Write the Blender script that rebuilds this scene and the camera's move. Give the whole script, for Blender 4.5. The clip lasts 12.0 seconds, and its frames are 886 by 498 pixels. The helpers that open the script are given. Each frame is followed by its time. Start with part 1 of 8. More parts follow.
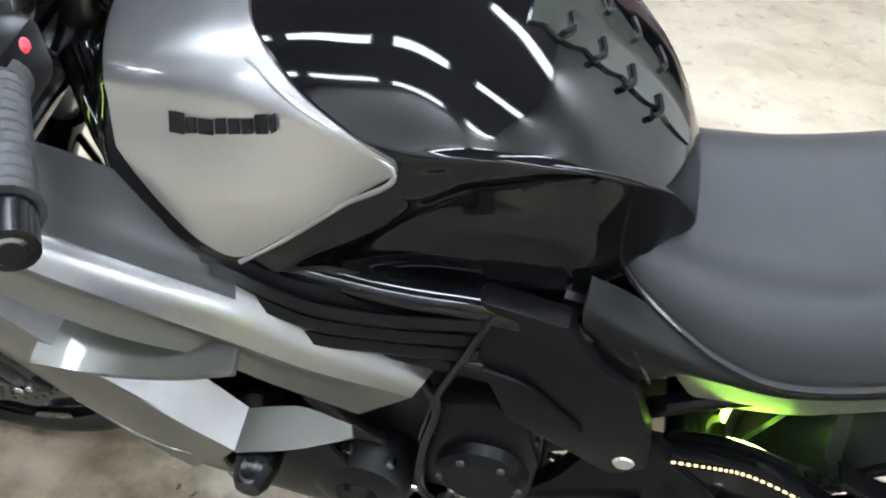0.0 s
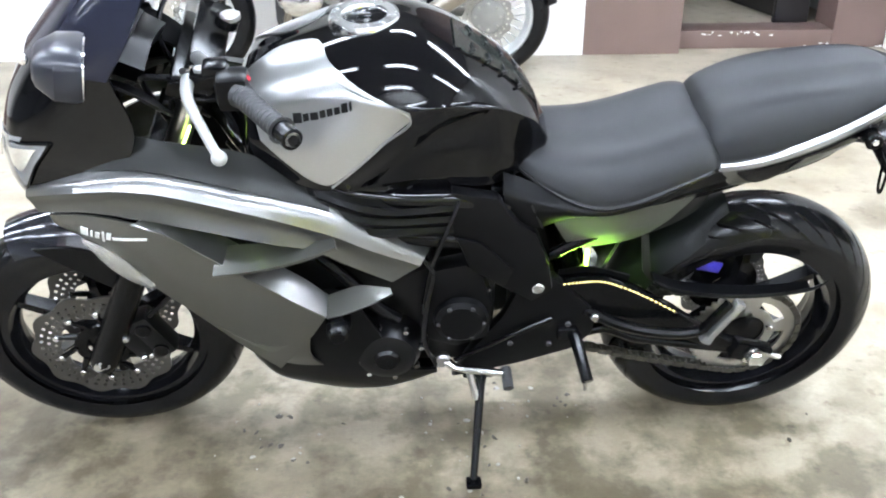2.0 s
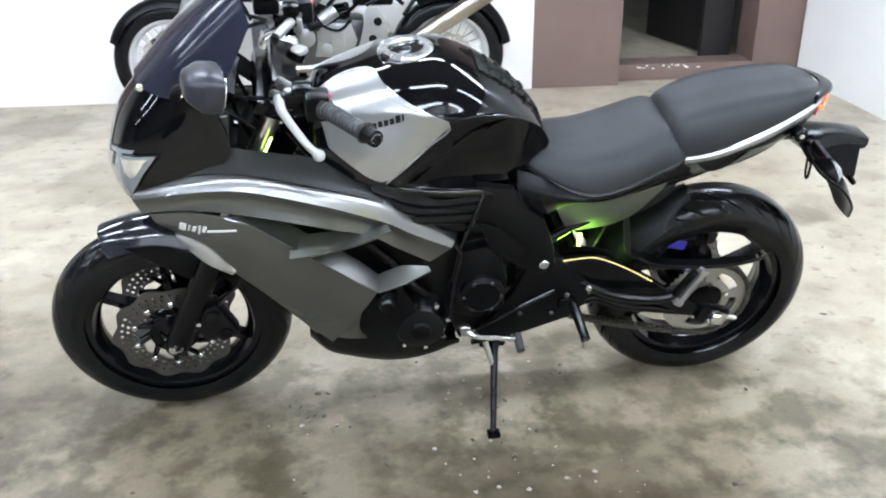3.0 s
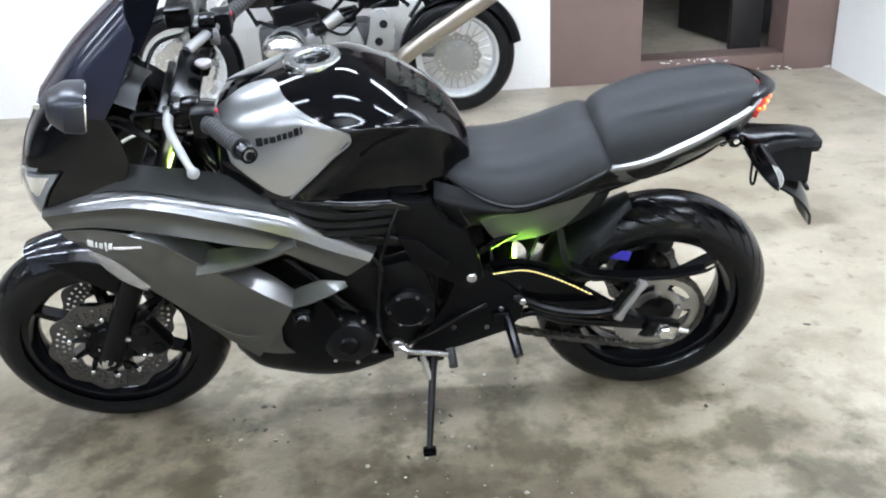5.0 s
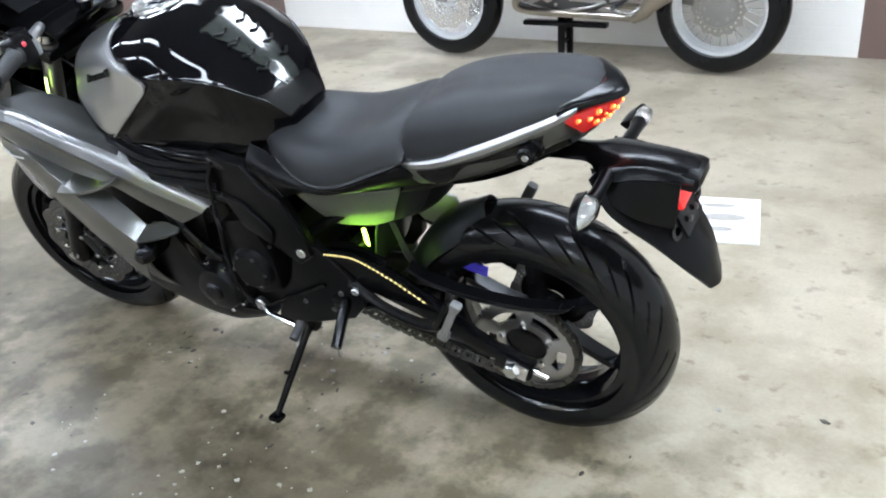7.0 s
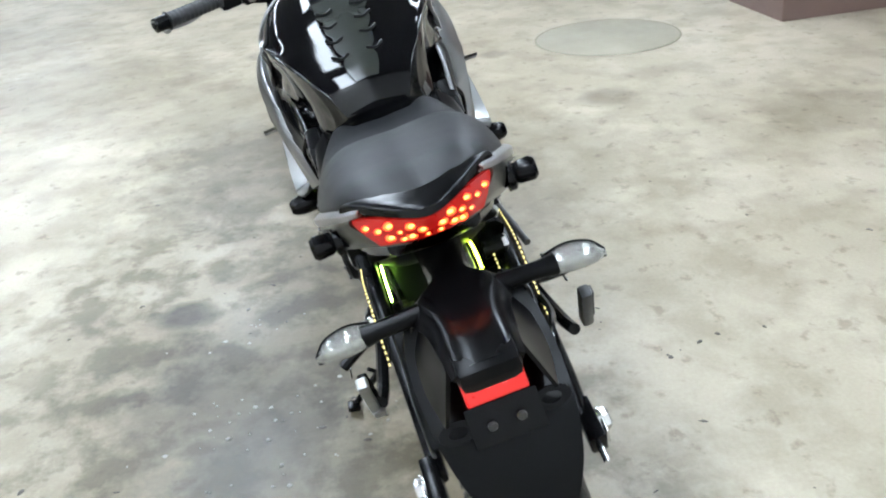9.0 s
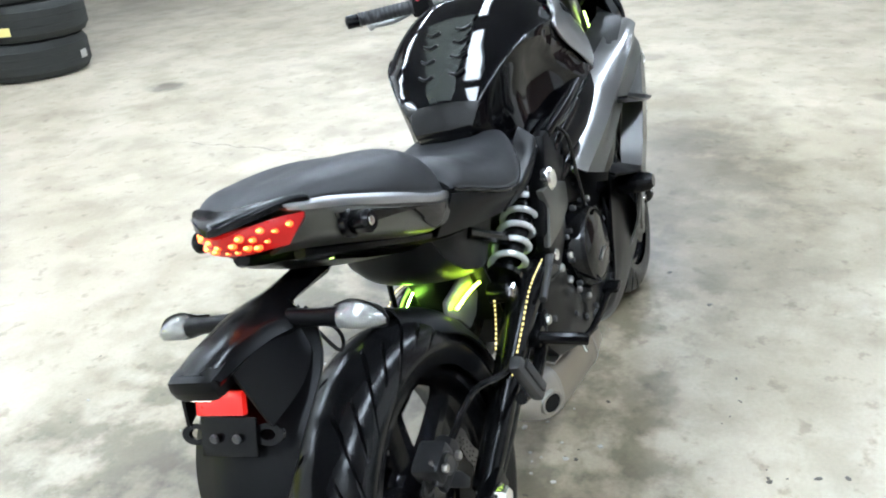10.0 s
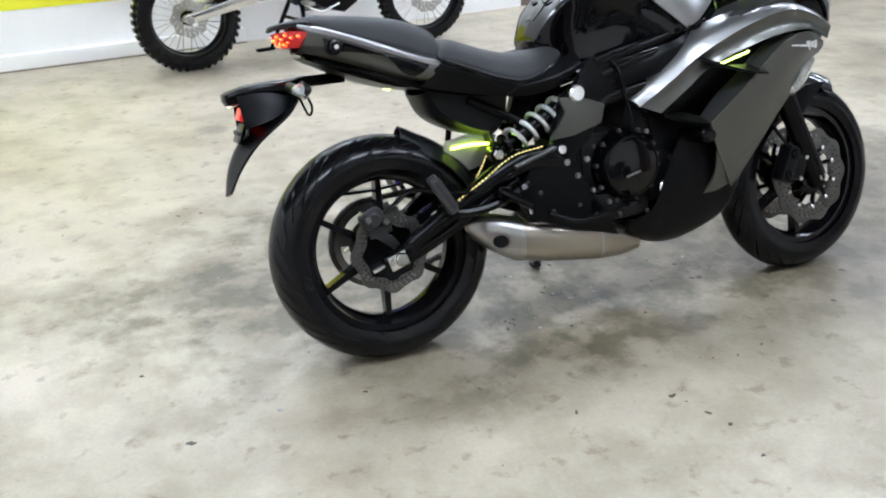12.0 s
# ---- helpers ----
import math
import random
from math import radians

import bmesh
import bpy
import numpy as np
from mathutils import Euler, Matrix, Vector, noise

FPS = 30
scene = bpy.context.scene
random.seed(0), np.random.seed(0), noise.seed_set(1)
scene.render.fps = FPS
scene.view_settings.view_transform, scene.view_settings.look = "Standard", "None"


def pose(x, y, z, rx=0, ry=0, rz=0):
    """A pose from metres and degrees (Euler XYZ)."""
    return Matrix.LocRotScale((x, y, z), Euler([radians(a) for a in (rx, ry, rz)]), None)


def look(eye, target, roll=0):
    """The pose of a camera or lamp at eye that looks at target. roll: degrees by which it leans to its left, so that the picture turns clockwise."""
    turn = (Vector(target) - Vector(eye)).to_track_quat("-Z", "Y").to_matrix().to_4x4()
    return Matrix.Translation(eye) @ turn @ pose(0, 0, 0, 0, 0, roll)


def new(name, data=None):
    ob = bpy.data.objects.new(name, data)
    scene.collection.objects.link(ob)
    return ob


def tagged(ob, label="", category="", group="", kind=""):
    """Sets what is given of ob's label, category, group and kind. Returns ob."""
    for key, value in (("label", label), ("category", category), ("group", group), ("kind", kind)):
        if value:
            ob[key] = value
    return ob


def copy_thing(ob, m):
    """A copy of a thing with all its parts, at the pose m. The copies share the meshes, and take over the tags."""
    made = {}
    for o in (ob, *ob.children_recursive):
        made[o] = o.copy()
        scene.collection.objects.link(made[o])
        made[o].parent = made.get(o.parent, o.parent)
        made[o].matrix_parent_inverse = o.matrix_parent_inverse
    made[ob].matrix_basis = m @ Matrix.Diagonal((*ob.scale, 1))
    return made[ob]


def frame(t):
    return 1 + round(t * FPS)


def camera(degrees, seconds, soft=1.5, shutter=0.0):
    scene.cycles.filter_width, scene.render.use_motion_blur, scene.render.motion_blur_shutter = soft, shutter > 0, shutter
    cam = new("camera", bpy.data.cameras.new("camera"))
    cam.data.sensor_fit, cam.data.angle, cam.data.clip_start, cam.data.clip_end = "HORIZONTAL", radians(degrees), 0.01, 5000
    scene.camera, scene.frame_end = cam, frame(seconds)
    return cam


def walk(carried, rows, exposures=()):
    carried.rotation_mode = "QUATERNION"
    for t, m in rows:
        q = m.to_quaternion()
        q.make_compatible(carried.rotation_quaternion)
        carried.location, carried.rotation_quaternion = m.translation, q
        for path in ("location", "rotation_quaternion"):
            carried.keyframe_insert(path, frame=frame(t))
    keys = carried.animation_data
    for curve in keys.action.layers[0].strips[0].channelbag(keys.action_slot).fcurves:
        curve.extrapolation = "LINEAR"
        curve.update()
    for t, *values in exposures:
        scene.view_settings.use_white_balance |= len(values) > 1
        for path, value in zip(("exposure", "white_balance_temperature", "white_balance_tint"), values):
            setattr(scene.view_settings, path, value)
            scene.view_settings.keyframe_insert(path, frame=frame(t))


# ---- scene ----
cam = camera(53.4, 12.0, soft=2.0)
PATH = [
    (0, (0.121, -0.93, 1.192), (-0.154, 0.654, 0.002), 4.8),
    (0.5, (0.134, -1.087, 1.192), (-0.01, 0.56, 0.065), 2.0),
    (1, (0.064, -1.297, 1.194), (0.108, 0.421, 0.171), 1.0),
    (1.5, (0.034, -1.49, 1.253), (0.073, 0.262, 0.289), 0.1),
    (2, (0.011, -1.748, 1.305), (0.043, 0.032, 0.394), -0.4),
    (2.5, (-0.087, -1.958, 1.353), (0.008, -0.159, 0.485), 0.1),
    (3, (-0.211, -2.133, 1.364), (-0.026, -0.321, 0.538), -0.6),
    (3.2, (-0.239, -2.184, 1.369), (-0.055, -0.37, 0.546), -0.8),
    (4.8, (0.004, -2.104, 1.367), (0.071, -0.285, 0.538), -3.4),
    (5, (0.142, -2.086, 1.363), (0.159, -0.265, 0.535), -3.2),
    (5.5, (0.446, -1.989, 1.347), (0.369, -0.192, 0.472), -2.1),
    (6, (0.771, -1.853, 1.341), (0.372, -0.114, 0.439), -3.5),
    (6.5, (1.137, -1.733, 1.32), (0.434, -0.074, 0.453), -5.4),
    (7, (1.398, -1.535, 1.299), (0.434, -0.034, 0.397), -5.2),
    (8.8, (1.822, -0.411, 1.269), (0.108, -0.031, 0.360), -5.2),
    (9, (1.816, -0.277, 1.259), (0.061, -0.062, 0.368), -6.0),
    (9.5, (1.839, 0.111, 1.288), (0.039, -0.204, 0.389), -5.4),
    (10, (1.700, 0.531, 1.275), (0.039, -0.290, 0.418), -4.8),
    (10.5, (1.591, 0.967, 1.282), (0.156, -0.290, 0.543), -4.5),
    (11, (1.454, 1.307, 1.284), (0.303, -0.137, 0.460), -4.9),
    (11.5, (1.310, 1.604, 1.303), (0.353, 0.022, 0.489), -2.4),
    (12, (1.288, 1.974, 1.264), (0.643, 0.280, 0.421), -0.8),
]
EXPOSURES = [(0, 1.02, 6400, 17), (0.5, 1.6, 6500, 18), (1, 1.62, 6450, 18), (1.5, 1.47, 6350, 18), (2, 1.12, 6250, 17), (2.5, 0.9, 6200, 18), (3, 0.7, 6200, 17), (5, 0.6, 6200, 17), (5.5, 0.5, 6300, 16), (6, 0.6, 6250, 16), (7, 0.46, 6200, 16), (9, 0.37, 6200, 13), (9.5, 0.52, 6300, 13), (10, 0.64, 6100, 13), (10.5, 0.55, 6200, 13), (11, 0.30, 6350, 15), (11.5, 0.22, 6200, 17), (12, 0.16, 6250, 17)]
walk(cam, [(t, look(e, g, r)) for t, e, g, r in PATH], EXPOSURES)

# ---- light: cool fluorescent fixtures under the ceiling, weak grey surroundings ----
world = bpy.data.worlds.new("garage_air")
scene.world = world
world.use_nodes = True
world.node_tree.nodes["Background"].inputs[0].default_value = (0.70, 0.8, 0.9, 1)
world.node_tree.nodes["Background"].inputs[1].default_value = 0.05


# ---- materials ----
def material(name, color, rough=0.5, metal=0.0, vary=0.15, scale=8.0, bump=0.0, bump_scale=120.0, coat=0.0, rough_vary=0.1, second=None, spec=0.5):
    m = bpy.data.materials.new(name)
    m.use_nodes = True
    t = m.node_tree
    b = t.nodes["Principled BSDF"]
    b.inputs["Metallic"].default_value = metal
    b.inputs["Coat Weight"].default_value = coat
    b.inputs["Coat Roughness"].default_value = 0.04
    b.inputs["Specular IOR Level"].default_value = spec
    co = t.nodes.new("ShaderNodeTexCoord")
    n1 = t.nodes.new("ShaderNodeTexNoise")
    n1.inputs["Scale"].default_value = scale
    n1.inputs["Detail"].default_value = 6
    t.links.new(co.outputs["Object"], n1.inputs["Vector"])
    mix = t.nodes.new("ShaderNodeMix")
    mix.data_type = "RGBA"
    dark = tuple(c * (1 - vary) for c in color)
    light = second or tuple(min(1, c * (1 + vary)) for c in color)
    mix.inputs["A"].default_value = (*dark, 1)
    mix.inputs["B"].default_value = (*light, 1)
    t.links.new(n1.outputs["Fac"], mix.inputs["Factor"])
    t.links.new(mix.outputs["Result"], b.inputs["Base Color"])
    n2 = t.nodes.new("ShaderNodeTexNoise")
    n2.inputs["Scale"].default_value = scale * 5
    n2.inputs["Detail"].default_value = 4
    t.links.new(co.outputs["Object"], n2.inputs["Vector"])
    mr = t.nodes.new("ShaderNodeMapRange")
    mr.inputs["To Min"].default_value = max(0.02, rough - rough_vary)
    mr.inputs["To Max"].default_value = min(1, rough + rough_vary)
    t.links.new(n2.outputs["Fac"], mr.inputs["Value"])
    t.links.new(mr.outputs["Result"], b.inputs["Roughness"])
    if bump:
        n3 = t.nodes.new("ShaderNodeTexNoise")
        n3.inputs["Scale"].default_value = bump_scale
        n3.inputs["Detail"].default_value = 3
        t.links.new(co.outputs["Object"], n3.inputs["Vector"])
        bp = t.nodes.new("ShaderNodeBump")
        bp.inputs["Strength"].default_value = bump
        bp.inputs["Distance"].default_value = 0.002
        t.links.new(n3.outputs["Fac"], bp.inputs["Height"])
        t.links.new(bp.outputs["Normal"], b.inputs["Normal"])
    return m


def glowing(name, color, strength, base=(0.8, 0.8, 0.8)):
    m = material(name, base, 0.3)
    b = m.node_tree.nodes["Principled BSDF"]
    b.inputs["Emission Color"].default_value = (*color, 1)
    b.inputs["Emission Strength"].default_value = strength
    return m


def clear(name, color, rough=0.02, ior=1.45):
    m = bpy.data.materials.new(name)
    m.use_nodes = True
    b = m.node_tree.nodes["Principled BSDF"]
    b.inputs["Base Color"].default_value = (*color, 1)
    b.inputs["Roughness"].default_value = rough
    b.inputs["IOR"].default_value = ior
    b.inputs["Transmission Weight"].default_value = 1.0
    return m


GLOSS_BLACK = material("gloss_black_paint", (0.002, 0.002, 0.0025), 0.06, 0, 0.3, 5, rough_vary=0.02, spec=0.28)
# three tones of metallic grey: tank panels lightest, lower panels and hollows darkest
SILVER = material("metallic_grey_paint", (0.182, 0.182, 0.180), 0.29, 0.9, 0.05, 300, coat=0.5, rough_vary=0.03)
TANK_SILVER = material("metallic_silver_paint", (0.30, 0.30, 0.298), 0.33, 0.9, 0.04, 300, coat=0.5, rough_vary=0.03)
DARK_GREY = material("dark_metallic_grey_paint", (0.085, 0.085, 0.076), 0.38, 0.7, 0.06, 300, coat=0.4, rough_vary=0.03)
BLACK_PLASTIC = material("textured_black_plastic", (0.003, 0.003, 0.0034), 0.29, 0, 0.25, 12, rough_vary=0.02, spec=0.11)
BLACK_SATIN = material("satin_black_metal", (0.003, 0.003, 0.0034), 0.20, 0.1, 0.3, 8, rough_vary=0.04, spec=0.17)
RUBBER = material("tyre_rubber", (0.0055, 0.0055, 0.006), 0.19, 0, 0.25, 6, 0.02, 160, rough_vary=0.06, spec=0.20)
STACK_RUBBER = material("dusty_tyre_rubber", (0.022, 0.023, 0.021), 0.62, 0, 0.25, 8, 0.1, 120, rough_vary=0.08, spec=0.25)
GRIP = material("grip_rubber", (0.02, 0.02, 0.021), 0.6, 0, 0.2, 20, 0.3, 300)
VINYL = material("seat_vinyl", (0.010, 0.0105, 0.012), 0.48, 0, 0.15, 10, 0.15, 700, rough_vary=0.05, spec=0.30)
RIM_BLACK = material("black_wheel_paint", (0.005, 0.005, 0.006), 0.14, 0.0, 0.3, 10, spec=0.25)
CALIPER = material("dark_cast_caliper", (0.035, 0.035, 0.036), 0.32, 0.5, 0.3, 30, 0.1, 150)
DARK_CAST = material("dark_cast_metal", (0.07, 0.07, 0.072), 0.4, 0.6, 0.25, 20, 0.08, 120)
OLIVE = material("olive_black_plastic", (0.02, 0.021, 0.014), 0.5, 0, 0.2, 10)
DISC = material("drilled_disc_steel", (0.14, 0.137, 0.133), 0.34, 1, 0.10, 12, rough_vary=0.04)
GREY_CASE = material("grey_case_plastic", (0.16, 0.16, 0.155), 0.55, 0, 0.12, 6, 0.1, 200)
STEEL = material("brushed_steel", (0.40, 0.39, 0.375), 0.30, 1, 0.10, 12, rough_vary=0.04)
BRIGHT = material("polished_aluminium", (0.70, 0.70, 0.70), 0.2, 1, 0.06, 12, rough_vary=0.04)
CAST = material("cast_aluminium", (0.33, 0.33, 0.325), 0.42, 0.85, 0.15, 20, 0.04, 200)
ENGINE = material("black_engine_paint", (0.005, 0.005, 0.0055), 0.30, 0.1, 0.3, 8, 0.03, 180, rough_vary=0.05, spec=0.2)
CHAIN = material("oily_chain_steel", (0.09, 0.085, 0.075), 0.35, 0.9, 0.4, 60)
MIRROR_SHELL = material("mirror_shell_paint", (0.014, 0.015, 0.021), 0.30, 0.0, 0.15, 10, rough_vary=0.04, spec=0.3)
GREY_PLASTIC = material("grey_inner_plastic", (0.065, 0.068, 0.055), 0.42, 0, 0.12, 10, 0.2, 300)
INNER_PLASTIC = material("worn_inner_plastic", (0.007, 0.0075, 0.008), 0.36, 0, 0.3, 12, 0.1, 200, spec=0.13)
EDGE_SILVER = material("bright_silver_edge", (0.34, 0.34, 0.35), 0.34, 0.9, 0.06, 40, rough_vary=0.03)
TRIM_GREY = material("satin_grey_trim", (0.013, 0.0135, 0.0125), 0.40, 0.1, 0.15, 20, rough_vary=0.05, spec=0.25)
MUDGUARD = material("gloss_dark_mudguard", (0.020, 0.021, 0.026), 0.14, 0.3, 0.15, 30, coat=0.5, rough_vary=0.04)
LAMP_GLASS = material("grey_lamp_glass", (0.20, 0.215, 0.24), 0.09, 0.35, 0.25, 14, 0.12, 40, coat=1.0)
PRINT_GREY = material("grey_print", (0.36, 0.34, 0.31), 0.7, 0, 0.3, 30)
LEVER = material("silver_lever_paint", (0.32, 0.32, 0.31), 0.4, 0.3, 0.1, 15)
CRUMB = material("dark_damp_crumb", (0.045, 0.038, 0.028), 0.35, 0, 0.3, 40)
COVER = material("worn_cover_concrete", (0.275, 0.248, 0.19), 0.6, 0, 0.22, 5, 0.15, 90)
COVER_RIM = material("dirty_joint", (0.235, 0.21, 0.16), 0.8, 0, 0.5, 6)
CHIP = material("paint_chip", (0.30, 0.29, 0.265), 0.6, 0, 0.3, 40)
GOLD = material("gold_anodised", (0.35, 0.27, 0.10), 0.3, 1, 0.1, 30)
BLUE = material("blue_paint", (0.02, 0.03, 0.45), 0.25, 0, 0.15, 8, coat=0.5)
PURPLE = material("blue_sticker", (0.04, 0.03, 0.35), 0.3, 0, 0.15, 20)
TITAN = material("brushed_muffler_steel", (0.34, 0.305, 0.255), 0.32, 1, 0.08, 6, rough_vary=0.03)
SPRING = material("silver_spring_paint", (0.55, 0.56, 0.55), 0.3, 0.4, 0.1, 20)
RED_LENS = glowing("lit_red_lens", (1.0, 0.012, 0.006), 0.17, (0.26, 0.004, 0.004))
RED_LED = glowing("red_led", (1.0, 0.085, 0.012), 3.2, (0.5, 0.04, 0.01))
LED_CORE = glowing("led_core", (1.0, 0.50, 0.10), 3.4, (0.6, 0.2, 0.02))
# no lamp: emission stands in for the light the rear reflector throws back
REFLECTOR_GLOW = glowing("glowing_red_reflector", (1.0, 0.02, 0.01), 0.34, (0.45, 0.012, 0.01))
LED_GREEN = glowing("green_led_strip", (0.50, 1.0, 0.05), 11.0)
LED_GREEN_FILL = glowing("green_fill_led", (0.42, 1.0, 0.08), 125.0)
LED_LIME = glowing("wide_green_led", (0.62, 1.0, 0.035), 20.0)
LED_GREEN_DIM = glowing("green_led", (0.62, 1.0, 0.16), 6.0)
SWITCH_RED = material("red_switch_plastic", (0.6, 0.03, 0.05), 0.4)
LED_YELLOW = glowing("yellow_led_strip", (1.0, 0.82, 0.27), 1.5, (0.5, 0.42, 0.18))
LED_TAPE = material("golden_strip_backing", (0.07, 0.045, 0.012), 0.35, 0.3, 0.2, 30)
LED_WHITE = glowing("plate_lamp", (1.0, 0.85, 0.7), 3.0)
LENS = material("clear_lens", (0.62, 0.62, 0.59), 0.10, 0, 0.25, 90, 0.25, 180, coat=0.6)
LENS.node_tree.nodes["Principled BSDF"].inputs["Transmission Weight"].default_value = 0.75
TINT = material("smoked_screen", (0.014, 0.015, 0.024), 0.16, 0, 0.1, 4, rough_vary=0.03, spec=0.2)
MIRROR = material("mirror_glass", (0.85, 0.87, 0.9), 0.03, 1, 0.02, 4, rough_vary=0.01)
CHROME_REFLECT = material("lamp_reflector", (0.75, 0.76, 0.76), 0.15, 1, 0.1, 30, 0.3, 60)
PAD = material("smoked_tank_pad", (0.022, 0.025, 0.022), 0.12, 0, 0.15, 30, rough_vary=0.04, spec=0.7)
WHITE_PRINT = material("white_print", (0.7, 0.7, 0.7), 0.4, 0.2, 0.1, 30)
PRINT_AND_HOLE_BLACK = material("print_and_hole_black", (0.006, 0.006, 0.006), 0.6, 0, 0.1, 30, spec=0.1)
ORANGE = material("orange_plastic", (0.8, 0.16, 0.02), 0.35, 0, 0.1, 10)
WALL_WHITE = material("white_wall_paint", (0.85, 0.84, 0.81), 0.5, 0, 0.06, 2.5, 0.25, 40, rough_vary=0.1)
WALL_BROWN = material("brown_gloss_paint", (0.16, 0.105, 0.09), 0.4, 0, 0.18, 3, 0.25, 30, rough_vary=0.1)
WALL_GREY = material("grey_plaster", (0.35, 0.36, 0.37), 0.7, 0, 0.15, 2, 0.3, 40)
WALL_YELLOW = material("yellow_wall_paint", (0.80, 0.78, 0.03), 0.45, 0, 0.08, 3, 0.2, 40)
CEIL = material("painted_ceiling", (0.22, 0.225, 0.23), 0.8, 0, 0.08, 1.5)
DOOR_DARK = material("black_metal_door", (0.015, 0.013, 0.014), 0.45, 0.2, 0.3, 6)
PAPER = material("white_cardboard", (0.85, 0.85, 0.83), 0.7, 0, 0.05, 10)
LABEL = material("yellow_paper_label", (0.75, 0.62, 0.22), 0.6, 0, 0.1, 20)
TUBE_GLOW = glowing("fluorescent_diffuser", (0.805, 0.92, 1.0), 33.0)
YELLOW_GRAPHIC = material("yellow_rim_sticker", (0.7, 0.72, 0.04), 0.4, 0, 0.1, 20)
RIM_BRIGHT = material("bright_rim_aluminium", (0.80, 0.81, 0.82), 0.32, 0.55, 0.08, 20, rough_vary=0.06)


def floor_material():
    m = bpy.data.materials.new("stained_concrete")
    m.use_nodes = True
    t = m.node_tree
    b = t.nodes["Principled BSDF"]
    co = t.nodes.new("ShaderNodeTexCoord")

    def noise_at(scale, detail, rough=0.6, off=0.0):
        mp = t.nodes.new("ShaderNodeMapping")
        mp.inputs["Location"].default_value = (off, off * 0.7, 0)
        t.links.new(co.outputs["Object"], mp.inputs["Vector"])
        n = t.nodes.new("ShaderNodeTexNoise")
        n.inputs["Scale"].default_value = scale
        n.inputs["Detail"].default_value = detail
        n.inputs["Roughness"].default_value = rough
        t.links.new(mp.outputs["Vector"], n.inputs["Vector"])
        return n

    def ramp(src, a, b2, ca, cb):
        r = t.nodes.new("ShaderNodeValToRGB")
        r.color_ramp.elements[0].position, r.color_ramp.elements[1].position = a, b2
        r.color_ramp.elements[0].color, r.color_ramp.elements[1].color = (*ca, 1), (*cb, 1)
        t.links.new(src, r.inputs["Fac"])
        return r.outputs["Color"]

    def mul(x, y, f=1.0):
        mx = t.nodes.new("ShaderNodeMix")
        mx.data_type, mx.blend_type = "RGBA", "MULTIPLY"
        mx.inputs["Factor"].default_value = f
        t.links.new(x, mx.inputs["A"])
        t.links.new(y, mx.inputs["B"])
        return mx.outputs["Result"]

    base = ramp(noise_at(0.9, 6).outputs["Fac"], 0.32, 0.66, (0.355, 0.307, 0.232), (0.470, 0.416, 0.328))
    stains = ramp(noise_at(4.2, 10, 0.58, 3.0).outputs["Fac"], 0.38, 0.54, (0.52, 0.48, 0.41), (1, 1, 1))
    spots = ramp(noise_at(14.0, 8, 0.6, 8.0).outputs["Fac"], 0.33, 0.42, (0.45, 0.41, 0.36), (1, 1, 1))
    grit = ramp(noise_at(90.0, 6, 0.7, 1.0).outputs["Fac"], 0.3, 0.7, (0.80, 0.79, 0.77), (1.08, 1.08, 1.07))
    streak = ramp(noise_at(2.0, 9, 0.6, 15.0).outputs["Fac"], 0.42, 0.60, (0.78, 0.77, 0.73), (1, 1, 1))
    col = mul(mul(mul(mul(base, stains, 0.45), spots, 0.6), grit, 0.6), streak, 0.6)
    # damp, oily ground, darkened round the motorcycle as one soft-edged patch of its own
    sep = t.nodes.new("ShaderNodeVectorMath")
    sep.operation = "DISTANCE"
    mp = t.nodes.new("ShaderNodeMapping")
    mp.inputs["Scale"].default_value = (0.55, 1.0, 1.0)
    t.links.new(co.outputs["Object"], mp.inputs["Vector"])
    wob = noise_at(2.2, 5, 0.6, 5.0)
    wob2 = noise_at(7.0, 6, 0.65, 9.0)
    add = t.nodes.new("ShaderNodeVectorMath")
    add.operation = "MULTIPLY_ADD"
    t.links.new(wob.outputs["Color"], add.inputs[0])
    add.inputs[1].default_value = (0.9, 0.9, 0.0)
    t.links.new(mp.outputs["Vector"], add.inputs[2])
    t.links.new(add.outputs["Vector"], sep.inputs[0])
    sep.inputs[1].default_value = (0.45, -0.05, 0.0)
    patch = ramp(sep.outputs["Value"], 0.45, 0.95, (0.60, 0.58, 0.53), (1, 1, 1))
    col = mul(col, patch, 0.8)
    # brown mottling and pale paint flecks inside this patch
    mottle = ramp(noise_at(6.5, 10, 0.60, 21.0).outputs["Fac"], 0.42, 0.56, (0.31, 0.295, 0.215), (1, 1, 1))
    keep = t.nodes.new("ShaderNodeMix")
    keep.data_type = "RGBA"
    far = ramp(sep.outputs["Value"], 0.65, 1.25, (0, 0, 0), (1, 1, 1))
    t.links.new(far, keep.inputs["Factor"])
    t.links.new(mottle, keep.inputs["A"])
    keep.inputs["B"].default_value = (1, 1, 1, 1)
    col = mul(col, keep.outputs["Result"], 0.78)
    fleck = ramp(noise_at(38.0, 5, 0.6, 30.0).outputs["Fac"], 0.75, 0.78, (0, 0, 0), (1, 1, 1))
    lay = t.nodes.new("ShaderNodeMix")
    lay.data_type = "RGBA"
    t.links.new(fleck, lay.inputs["Factor"])
    t.links.new(col, lay.inputs["A"])
    lay.inputs["B"].default_value = (0.75, 0.75, 0.72, 1)
    col = lay.outputs["Result"]
